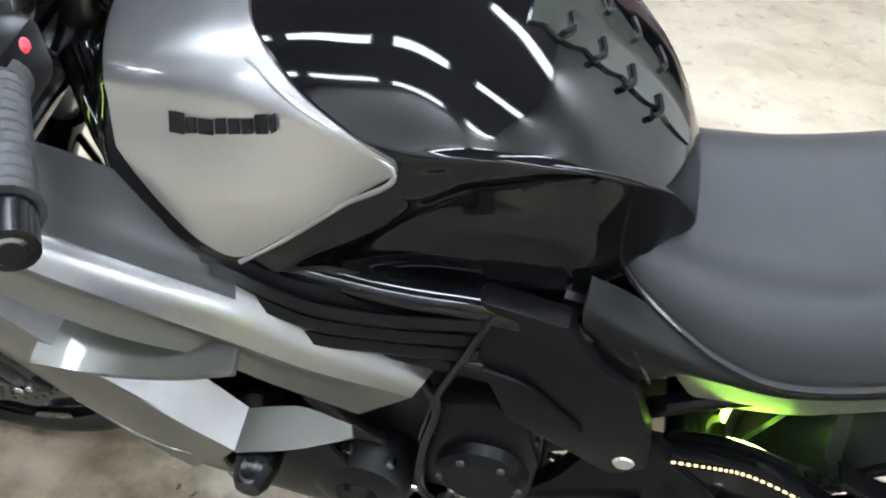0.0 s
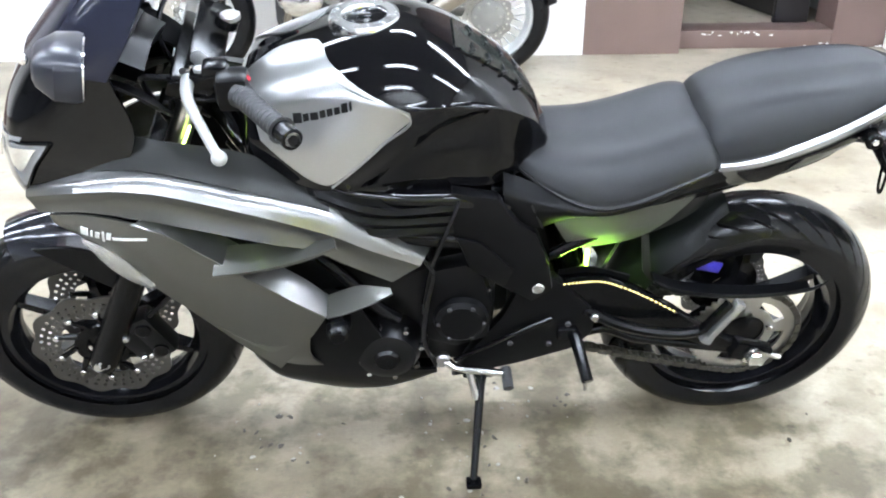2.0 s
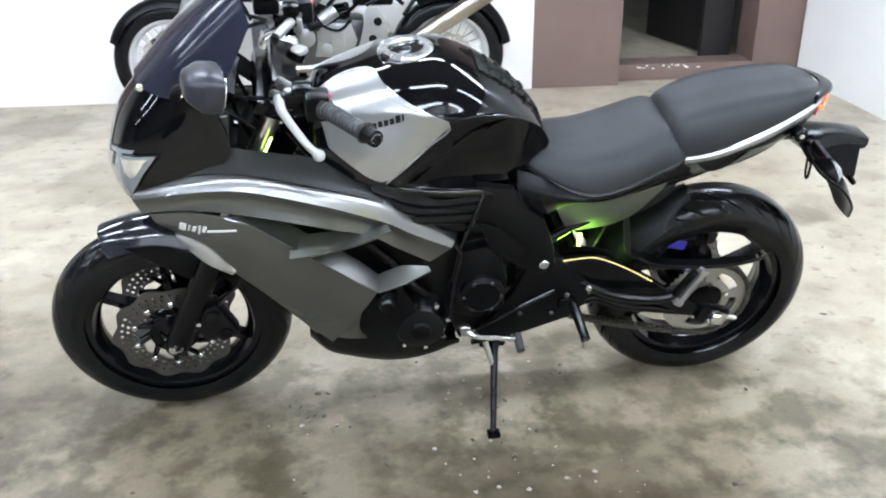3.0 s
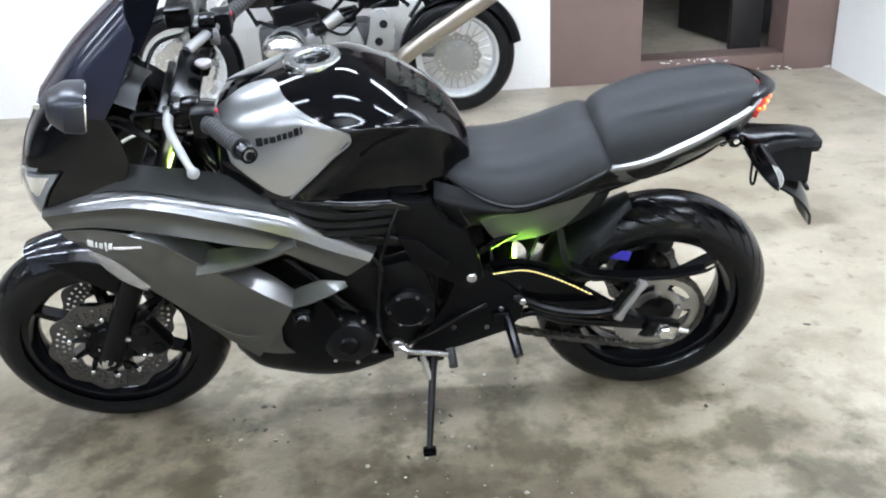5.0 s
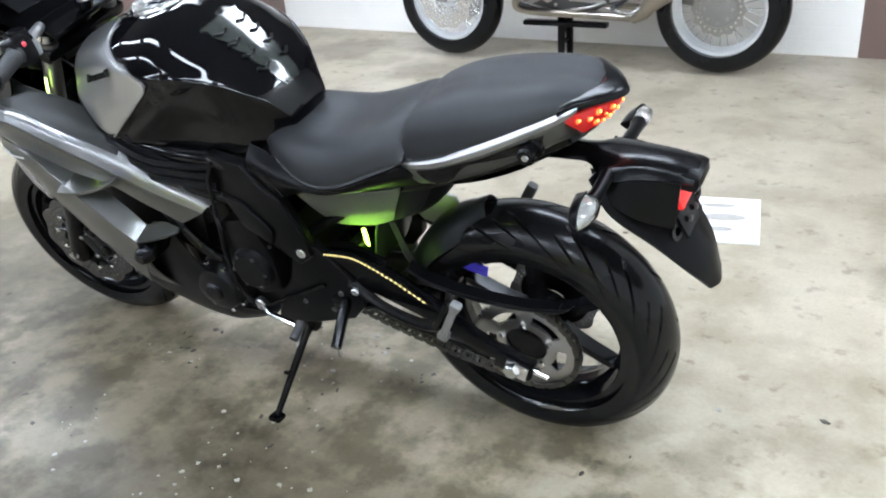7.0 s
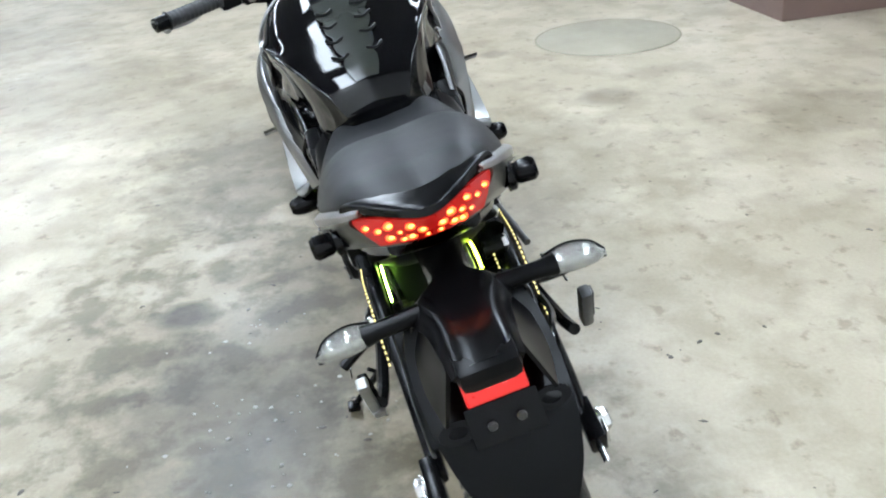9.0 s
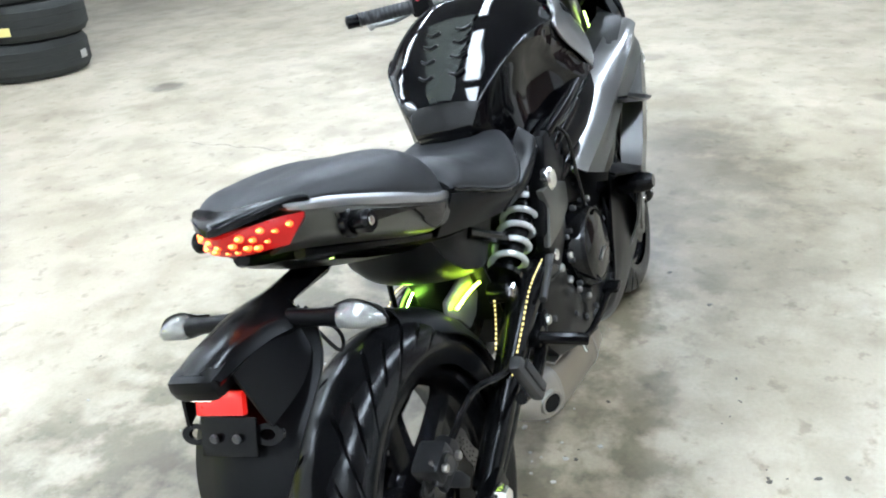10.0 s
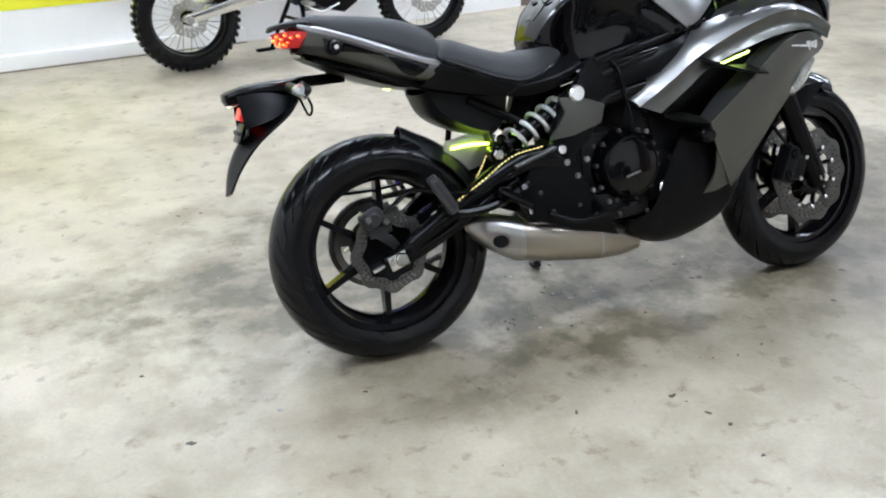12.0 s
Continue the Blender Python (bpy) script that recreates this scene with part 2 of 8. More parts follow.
    # soft dark spots at set places; the wide ones tone down whole stretches
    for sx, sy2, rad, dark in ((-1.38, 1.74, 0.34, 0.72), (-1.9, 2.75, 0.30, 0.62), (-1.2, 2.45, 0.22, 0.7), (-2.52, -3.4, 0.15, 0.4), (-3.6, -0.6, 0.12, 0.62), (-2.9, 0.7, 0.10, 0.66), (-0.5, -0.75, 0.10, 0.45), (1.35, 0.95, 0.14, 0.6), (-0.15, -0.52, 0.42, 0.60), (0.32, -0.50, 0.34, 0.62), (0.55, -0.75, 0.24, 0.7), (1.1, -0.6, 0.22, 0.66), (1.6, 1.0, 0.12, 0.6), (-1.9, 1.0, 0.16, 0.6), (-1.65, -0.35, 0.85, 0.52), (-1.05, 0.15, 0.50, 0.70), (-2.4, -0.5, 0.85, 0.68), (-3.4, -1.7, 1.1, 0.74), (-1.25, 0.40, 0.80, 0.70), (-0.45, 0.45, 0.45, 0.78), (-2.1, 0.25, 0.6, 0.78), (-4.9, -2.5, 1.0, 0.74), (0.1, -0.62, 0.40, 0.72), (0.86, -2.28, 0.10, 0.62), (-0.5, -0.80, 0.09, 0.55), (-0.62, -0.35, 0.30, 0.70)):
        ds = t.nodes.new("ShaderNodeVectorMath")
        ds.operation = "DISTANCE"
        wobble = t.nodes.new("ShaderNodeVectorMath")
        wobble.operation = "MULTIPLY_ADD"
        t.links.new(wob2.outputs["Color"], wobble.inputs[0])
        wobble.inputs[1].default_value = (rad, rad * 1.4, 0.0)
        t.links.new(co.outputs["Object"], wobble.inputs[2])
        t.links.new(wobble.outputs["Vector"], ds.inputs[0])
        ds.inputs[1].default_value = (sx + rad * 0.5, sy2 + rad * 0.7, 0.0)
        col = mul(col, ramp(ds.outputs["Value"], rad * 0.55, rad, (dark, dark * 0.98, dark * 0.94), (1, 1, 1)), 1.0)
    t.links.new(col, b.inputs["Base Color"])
    mr = t.nodes.new("ShaderNodeMapRange")
    mr.inputs["To Min"].default_value, mr.inputs["To Max"].default_value = 0.22, 0.62
    t.links.new(noise_at(2.4, 6, 0.6, 12.0).outputs["Fac"], mr.inputs["Value"])
    t.links.new(mr.outputs["Result"], b.inputs["Roughness"])
    bp = t.nodes.new("ShaderNodeBump")
    bp.inputs["Strength"].default_value = 0.25
    bp.inputs["Distance"].default_value = 0.004
    t.links.new(noise_at(25.0, 8, 0.65, 2.0).outputs["Fac"], bp.inputs["Height"])
    t.links.new(bp.outputs["Normal"], b.inputs["Normal"])
    return m


FLOOR = floor_material()


def brick_paint():
    """White gloss paint over brickwork whose courses just show through."""
    m = material("painted_brickwork", (0.85, 0.83, 0.79), 0.5, 0, 0.06, 2.5, rough_vary=0.1)
    t = m.node_tree
    co = t.nodes.new("ShaderNodeTexCoord")
    mp = t.nodes.new("ShaderNodeMapping")
    mp.inputs["Rotation"].default_value = (radians(-90), 0, 0)
    br = t.nodes.new("ShaderNodeTexBrick")
    br.inputs["Scale"].default_value = 1.0
    br.inputs["Brick Width"].default_value = 0.225
    br.inputs["Row Height"].default_value = 0.075
    br.inputs["Mortar Size"].default_value = 0.006
    br.inputs["Mortar Smooth"].default_value = 0.6
    bp = t.nodes.new("ShaderNodeBump")
    bp.invert = True
    bp.inputs["Strength"].default_value = 0.22
    bp.inputs["Distance"].default_value = 0.004
    t.links.new(co.outputs["Object"], mp.inputs["Vector"])
    t.links.new(mp.outputs["Vector"], br.inputs["Vector"])
    t.links.new(br.outputs["Fac"], bp.inputs["Height"])
    t.links.new(bp.outputs["Normal"], t.nodes["Principled BSDF"].inputs["Normal"])
    return m


WALL_BRICK = brick_paint()


# ---- geometry: every function gives (vertices, faces) ----
def join(*geos):
    v, f = [], []
    for gv, gf in geos:
        k = len(v)
        v += [tuple(p) for p in gv]
        f += [tuple(i + k for i in q) for q in gf]
    return v, f


def moved(geo, m):
    return [tuple(m @ Vector(p)) for p in geo[0]], geo[1]


def mirrored(geo):
    return [(p[0], -p[1], p[2]) for p in geo[0]], [tuple(reversed(q)) for q in geo[1]]


def from_bm(bm):
    bm.verts.index_update()
    geo = [tuple(v.co) for v in bm.verts], [tuple(v.index for v in f.verts) for f in bm.faces]
    bm.free()
    return geo


def box(center, size, bevel=0.004, turn=(0, 0, 0)):
    bm = bmesh.new()
    bmesh.ops.create_cube(bm, size=1)
    bmesh.ops.scale(bm, vec=size, verts=bm.verts)
    if bevel:
        bmesh.ops.bevel(bm, geom=bm.edges[:], offset=min(bevel, min(size) * 0.45), segments=2, affect="EDGES", profile=0.6)
    bmesh.ops.transform(bm, matrix=pose(*center, *turn), verts=bm.verts)
    return from_bm(bm)


def prism(outline, y0, y1, bevel=0.004):
    """A plate with an outline in x and z, from y0 to y1."""
    bm = bmesh.new()
    face = bm.faces.new([bm.verts.new((x, y0, z)) for x, z in outline])
    ext = bmesh.ops.extrude_face_region(bm, geom=[face])
    for v in ext["geom"]:
        if isinstance(v, bmesh.types.BMVert):
            v.co.y = y1
    bmesh.ops.recalc_face_normals(bm, faces=bm.faces)
    if bevel:
        bmesh.ops.bevel(bm, geom=bm.edges[:], offset=bevel, segments=2, affect="EDGES", profile=0.6)
    bmesh.ops.triangulate(bm, faces=[f for f in bm.faces if len(f.verts) > 4])
    return from_bm(bm)


def spline(points, n, closed=False):
    """Catmull-Rom through the points, n samples."""
    p = np.array(points, float)
    k = len(p)
    if k == 2 and not closed:
        s = np.linspace(0, 1, n)[:, None]
        return p[0] * (1 - s) + p[1] * s
    out = []
    span = k if closed else k - 1
    for u in np.linspace(0, span, n, endpoint=not closed):
        i = min(int(u), span - 1)
        f = u - i
        if closed:
            a, b, c, d = p[(i - 1) % k], p[i % k], p[(i + 1) % k], p[(i + 2) % k]
        else:
            b, c = p[i], p[i + 1]
            a = p[i - 1] if i else 2 * b - c
            d = p[i + 2] if i + 2 < k else 2 * c - b
        out.append(0.5 * (2 * b + (c - a) * f + (2 * a - 5 * b + 4 * c - d) * f * f + (3 * b - a - 3 * c + d) * f ** 3))
    return np.array(out)


def surf(rails, nu=24, nv=8, bent=True):
    """A sheet through rails: lists of points that run the same way."""
    rows = np.array([spline(r, nu) for r in rails])
    if bent:
        grid = np.array([spline(rows[:, i], nv) for i in range(nu)])
    else:
        cuts = np.linspace(0, len(rails) - 1, nv)
        grid = np.array([[rows[min(int(c), len(rails) - 2), i] * (1 - (c - min(int(c), len(rails) - 2))) + rows[min(int(c), len(rails) - 2) + 1, i] * (c - min(int(c), len(rails) - 2)) for c in cuts] for i in range(nu)])
    v = [tuple(p) for p in grid.reshape(-1, 3)]
    f = [(i * nv + j, i * nv + j + 1, (i + 1) * nv + j + 1, (i + 1) * nv + j) for i in range(nu - 1) for j in range(nv - 1)]
    return v, f


def thick(geo, t):
    """Gives a sheet thickness t to the back of its faces."""
    bm = bmesh.new()
    vs = [bm.verts.new(p) for p in geo[0]]
    for q in geo[1]:
        try:
            bm.faces.new([vs[i] for i in q])
        except ValueError:
            pass
    bmesh.ops.remove_doubles(bm, verts=bm.verts, dist=0.0004)
    bmesh.ops.recalc_face_normals(bm, faces=bm.faces)
    bmesh.ops.solidify(bm, geom=bm.faces[:], thickness=t)
    bmesh.ops.recalc_face_normals(bm, faces=bm.faces)
    return from_bm(bm)


def shelled(geo, t):
    """Thickens a sheet by t towards the middle plane, along its point normals."""
    v = np.array(geo[0], float)
    nrm = np.zeros_like(v)
    for q in geo[1]:
        a, b, c, d = (v[k] for k in (q[0], q[1], q[2], q[-1]))
        n = np.cross(c - a, d - b)
        for k in q:
            nrm[k] += n
    nrm /= np.maximum(np.linalg.norm(nrm, axis=1, keepdims=True), 1e-9)
    if np.sum(nrm[:, 1] * v[:, 1]) < 0:
        nrm, faces = -nrm, [tuple(reversed(q)) for q in geo[1]]
    else:
        faces = [tuple(q) for q in geo[1]]
    k = len(v)
    used = {}
    for q in faces:
        for a, b in zip(q, q[1:] + q[:1]):
            used[(a, b)] = True
    rim = [(b, a, a + k, b + k) for a, b in used if (b, a) not in used]
    return [tuple(p) for p in v] + [tuple(p) for p in v - nrm * t], faces + [tuple(i + k for i in reversed(q)) for q in faces] + rim


def body(sections, nu=32, nv=28):
    """A closed symmetric body: for each x a half outline of (y, z) from the top middle down; the last point closes at the middle."""
    rows = []
    for x, half in sections:
        pts = [(x, y, z) for y, z in half]
        rows.append(spline(pts, nv))
    rows = np.array(rows)
    grid = np.array([spline(rows[:, j], nu) for j in range(nv)]).transpose(1, 0, 2)
    ring = [np.concatenate([r, r[::-1] * np.array([1, -1, 1])]) for r in grid]
    n = len(ring[0])
    v = [tuple(p) for r in ring for p in r]
    f = [(i * n + j, i * n + (j + 1) % n, (i + 1) * n + (j + 1) % n, (i + 1) * n + j) for i in range(nu - 1) for j in range(n)]
    f.append(tuple(range(n))[::-1])
    f.append(tuple(range((nu - 1) * n, nu * n)))
    return clean((v, f))


def clean(geo, dist=0.0004):
    bm = bmesh.new()
    vs = [bm.verts.new(p) for p in geo[0]]
    for q in geo[1]:
        try:
            bm.faces.new([vs[i] for i in q])
        except ValueError:
            pass
    bmesh.ops.remove_doubles(bm, verts=bm.verts, dist=dist)
    bmesh.ops.recalc_face_normals(bm, faces=bm.faces)
    return from_bm(bm)


def tube(points, r, n=10, steps=0, caps=True):
    """A round bar along the points; r is one radius or one for each point."""
    p = np.array(points, float)
    rr = np.array(r if isinstance(r, (list, tuple)) else [r] * len(p), float)
    if steps:
        both = spline(np.column_stack([p, rr]), steps)
        p, rr = both[:, :3], both[:, 3]
    v, f = [], []
    side = None
    for i, c in enumerate(p):
        d = Vector(p[min(i + 1, len(p) - 1)] - p[max(i - 1, 0)]).normalized()
        if side is None:
            side = d.orthogonal().normalized()
        side = (side - d * side.dot(d)).normalized()
        up = d.cross(side)
        for k in range(n):
            a = 2 * math.pi * k / n
            v.append(tuple(Vector(c) + (side * math.cos(a) + up * math.sin(a)) * rr[i]))
    for i in range(len(p) - 1):
        for k in range(n):
            f.append((i * n + k, i * n + (k + 1) % n, (i + 1) * n + (k + 1) % n, (i + 1) * n + k))
    if caps:
        f.append(tuple(range(n))[::-1])
        f.append(tuple(range((len(p) - 1) * n, len(p) * n)))
    return v, f


def lathe(profile, center=(0, 0, 0), n=48, closed=False):
    """Turns a profile of (radius, y) about an axis along y."""
    v, f = [], []
    k = len(profile)
    for i in range(n):
        a = 2 * math.pi * i / n
        v += [(center[0] + r * math.cos(a), center[1] + y, center[2] + r * math.sin(a)) for r, y in profile]
    for i in range(n):
        for j in range(k if closed else k - 1):
            f.append((i * k + j, ((i + 1) % n) * k + j, ((i + 1) % n) * k + (j + 1) % k, i * k + (j + 1) % k))
    if not closed:
        for j in (0, k - 1):
            if profile[j][0] > 0.0005:
                f.append(tuple(i * k + j for i in range(n)))
    return clean((v, f), 0.0001)


def knob(center, r, h, axis="y", n=20, sides=None):
    """A bolt or cap with a rounded face that stands h out of center, along +y or -y by the sign of h."""
    g = lathe([(0, h), (r * 0.8, h), (r, h * 0.75), (r, 0), (0, 0)], (0, 0, 0), sides or n)
    m = Matrix.Translation(center)
    if axis == "z":
        m = m @ pose(0, 0, 0, 90)
    if axis == "x":
        m = m @ pose(0, 0, 0, 0, 0, -90)
    return moved(g, m)


def ball(center, r, scale=(1, 1, 1), n=14):
    g = lathe([(r * math.sin(math.pi * i / 8), -r * math.cos(math.pi * i / 8)) for i in range(9)], (0, 0, 0), n)
    return moved(g, Matrix.Translation(center) @ Matrix.Diagonal((*scale, 1)))


def part(name, geo, mat, parent=None, label="", m=None, angle=35):
    """Links the geometry as one mesh object under a thing or a part."""
    if m is not None:
        geo = moved(geo, m)
    me = bpy.data.meshes.new(name)
    me.from_pydata([tuple(p) for p in geo[0]], [], [tuple(q) for q in geo[1]])
    me.validate()
    me.polygons.foreach_set("use_smooth", [True] * len(me.polygons))
    me.set_sharp_from_angle(angle=radians(angle))
    me.materials.append(mat)
    ob = new(name, me)
    if parent is not None:
        ob.parent = parent
    if label:
        tagged(ob, label)
    return ob


def thing(name, label, category, m=None, group="", kind=""):
    e = new(name)
    e.empty_display_size = 0.1
    e.matrix_world = m if m is not None else Matrix()
    return tagged(e, label, category, group, kind)


# ---- the room ----
def slab(name, lo, hi, mat, label, cat, bevel=0.0):
    c = [(a + b) / 2 for a, b in zip(lo, hi)]
    ob = part(name, box(c, [b - a for a, b in zip(lo, hi)], bevel), mat)
    return tagged(ob, label, cat, kind="structure")


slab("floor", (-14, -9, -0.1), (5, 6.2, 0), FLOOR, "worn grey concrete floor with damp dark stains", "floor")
slab("ceiling", (-14, -9, 3.2), (5, 6.2, 3.35), CEIL, "pale painted garage ceiling", "ceiling")
slab("wall_north", (-14, 3.2, 0), (0.9, 3.5, 3.2), WALL_BRICK, "white painted brick garage wall", "wall")
slab("wall_east", (2.66, -9, 0), (2.86, 3.28, 3.2), WALL_WHITE, "white painted side wall", "wall")

# the brown doorway
slab("wall_door_pier", (0.9, 3.2, 0), (1.45, 3.48, 3.2), WALL_BROWN, "brown gloss-painted pier beside the doorway", "wall")
slab("wall_door_jamb", (2.36, 3.3, 0), (2.86, 3.56, 3.2), WALL_BROWN, "brown gloss-painted door jamb", "wall")
slab("wall_door_lintel", (1.45, 3.2, 2.15), (2.36, 3.48, 3.2), WALL_BROWN, "brown painted lintel over the doorway", "wall")
slab("door_sill", (1.45, 3.30, 0), (2.36, 3.5, 0.105), WALL_BROWN, "chipped brown raised door sill", "door sill", 0.008)
slab("wall_passage_west", (1.3, 3.5, 0), (1.45, 6.2, 3.2), WALL_GREY, "grey passage wall", "wall")
slab("wall_passage_east", (2.5, 3.56, 0), (2.65, 6.2, 3.2), WALL_GREY, "grey passage wall", "wall")
slab("wall_passage_end", (1.3, 6.05, 0), (2.65, 6.2, 3.2), WALL_GREY, "grey passage end wall", "wall")
slab("passage_floor", (1.45, 3.5, 0), (2.5, 6.05, 0.09), FLOOR, "concrete passage floor behind the doorway", "floor")
# the opposite side
SOUTH = pose(-2.00, -4.77, 0, 0, 0, 10.9)


def south(name, lo, hi, mat, label, cat, bevel=0.0):
    c = [(a + b) / 2 for a, b in zip(lo, hi)]
    ob = part(name, box(c, [b - a for a, b in zip(lo, hi)], bevel), mat, m=SOUTH)
    return tagged(ob, label, cat, kind="structure")


south("wall_south", (0.0, -0.25, 0), (5.2, 0, 0.36), WALL_WHITE, "white painted lower wall", "wall")
south("wall_south_upper_white", (0.0, -0.25, 0.36), (2.75, 0, 3.2), WALL_WHITE, "white painted garage wall", "wall")
south("wall_south_yellow", (2.75, -0.25, 0.36), (5.2, 0.004, 1.25), WALL_YELLOW, "yellow painted band above a white wall base", "wall")
# unseen, and kept white so that the tank reflects less yellow
south("wall_south_top", (2.75, -0.25, 1.25), (5.2, 0, 3.2), WALL_WHITE, "white painted upper wall", "wall")
south("wall_south_pier", (-0.45, -0.9, 0), (0.0, -0.02, 3.2), WALL_BROWN, "brown painted wall pier", "wall")
south("wall_south_plinth", (2.4, 0.003, 0), (5.2, 0.045, 0.10), WALL_WHITE, "white painted plinth at the foot of the wall", "plinth", 0.006)
south("wall_south_joint", (2.4, 0.046, 0), (5.2, 0.053, 0.010), COVER_RIM, "dark dirty joint between wall and floor", "joint", 0)
slab("wall_far_south", (-14, -9, 0), (5, -8.8, 3.2), WALL_GREY, "grey garage wall", "wall")
slab("wall_far_west", (-14, -9, 0), (-13.8, 6.2, 3.2), WALL_GREY, "dark far garage wall", "wall")
slab("wall_far_north", (-14, 6.0, 0), (5, 6.2, 3.2), WALL_GREY, "grey wall", "wall")
slab("wall_far_east", (4.8, -9, 0), (5, 6.2, 3.2), WALL_GREY, "grey wall", "wall")
slab("column", (-3.4, 2.3, 0), (-2.75, 3.2, 3.2), WALL_BROWN, "brown painted concrete column", "column", 0.01)


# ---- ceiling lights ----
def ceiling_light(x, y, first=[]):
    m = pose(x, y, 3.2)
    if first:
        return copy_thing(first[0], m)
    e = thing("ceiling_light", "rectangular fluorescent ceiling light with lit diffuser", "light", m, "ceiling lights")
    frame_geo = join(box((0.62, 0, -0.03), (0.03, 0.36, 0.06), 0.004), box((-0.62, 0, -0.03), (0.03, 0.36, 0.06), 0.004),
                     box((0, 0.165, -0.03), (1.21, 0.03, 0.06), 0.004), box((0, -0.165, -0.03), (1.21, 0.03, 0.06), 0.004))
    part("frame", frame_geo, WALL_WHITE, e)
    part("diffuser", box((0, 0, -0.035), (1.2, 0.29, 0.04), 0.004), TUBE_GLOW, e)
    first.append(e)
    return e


# fixtures beyond x = -7 are unseen additions that brighten reflections from the west
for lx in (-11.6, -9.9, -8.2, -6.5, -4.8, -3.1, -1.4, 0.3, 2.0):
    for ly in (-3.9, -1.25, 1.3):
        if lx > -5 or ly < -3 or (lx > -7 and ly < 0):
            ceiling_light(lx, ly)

# ---- the motorcycle: x to the rear, y to its right, z up, on its side stand ----
BIKE = pose(0, -0.009, 0, 0, 0, 1.2) @ pose(0, 0, 0, 12.5)
bike = thing("motorcycle", "grey and black faired sport motorcycle leaning on its side stand", "motorcycle", BIKE)
# the front end turns about the raked steering axis
AXIS = Vector((0.423, 0, 0.906))
HEAD = Vector((-0.36, 0, 0.95))
STEER = Matrix.Translation(HEAD) @ Matrix.Rotation(radians(4), 4, AXIS) @ Matrix.Translation(-HEAD)
FRONT = (-0.692, 0.292)
REAR = (0.686, 0.296)


def tyre(radius, width, rim, front):
    """Rounded section with curved grooves; the rows of the mesh follow the grooves."""
    half = width / 2
    depth = radius - rim
    count, k = 15, 41
    steps = (0.0, 0.03, 0.05, 0.11, 0.13, 0.24, 0.36, 0.48, 0.51, 0.53, 0.58, 0.60, 0.72, 0.86)
    turn = 1 if front else -1
    rows = [(c, u) for c in range(count) for u in steps]
    n = len(rows)
    v, f = [], []
    for c, u in rows:
        for j in range(k):
            s = -1 + 2 * j / (k - 1)
            q = abs(s)
            a = (c + u + turn * 2.2 * q ** 1.35 + 0.5 * min(1, max(0, s / 0.1))) * 2 * math.pi / count
            ang = s * 1.95
            y = half * math.sin(min(max(ang, -math.pi / 2), math.pi / 2)) * (1 - 0.18 * max(0, abs(ang) - 1.35))
            drop = (1 - math.cos(min(abs(ang), 1.35))) * depth * 0.78 + max(0, abs(ang) - 1.35) * depth * 0.62
            r = radius - drop
            if (u in (0.05, 0.11) and 0.12 < q < 0.66) or (u in (0.53, 0.58) and 0.28 < q < 0.52):
                r -= 0.007
            v.append((r * math.cos(a), y, r * math.sin(a)))
    for i in range(n):
        for j in range(k - 1):
            f.append((i * k + j, ((i + 1) % n) * k + j, ((i + 1) % n) * k + j + 1, i * k + j + 1))
    return v, f


def rim_geo(rim, half):
    out = [(rim + 0.008, -half), (rim + 0.009, -half + 0.006), (rim - 0.002, -half + 0.012), (rim - 0.010, -half * 0.45), (rim - 0.012, 0), (rim - 0.010, half * 0.45),
           (rim - 0.002, half - 0.012), (rim + 0.009, half - 0.006), (rim + 0.008, half), (rim - 0.012, half - 0.001), (rim - 0.016, half * 0.6), (rim - 0.022, half * 0.34), (rim - 0.0285, half * 0.2), (rim - 0.0285, -half * 0.2), (rim - 0.022, -half * 0.34), (rim - 0.016, -half * 0.6), (rim - 0.012, -half + 0.001)]
    return lathe(out, n=72, closed=True)


def spoke(rim, turn):
    g = surf([[(0.04, -0.022, -0.016), (0.10, -0.017, -0.0100), (rim - 0.018, -0.016, -0.0075)],
              [(0.04, -0.022, 0.016), (0.10, -0.017, 0.0100), (rim - 0.018, -0.016, 0.0075)],
              [(0.04, 0.022, 0.016), (0.10, 0.017, 0.0100), (rim - 0.018, 0.016, 0.0075)],
              [(0.04, 0.022, -0.016), (0.10, 0.017, -0.0100), (rim - 0.018, 0.016, -0.0075)],
              [(0.04, -0.022, -0.016), (0.10, -0.017, -0.0100), (rim - 0.018, -0.016, -0.0075)]], 8, 9, False)
    return moved(g, Matrix.Rotation(turn, 4, "Y"))


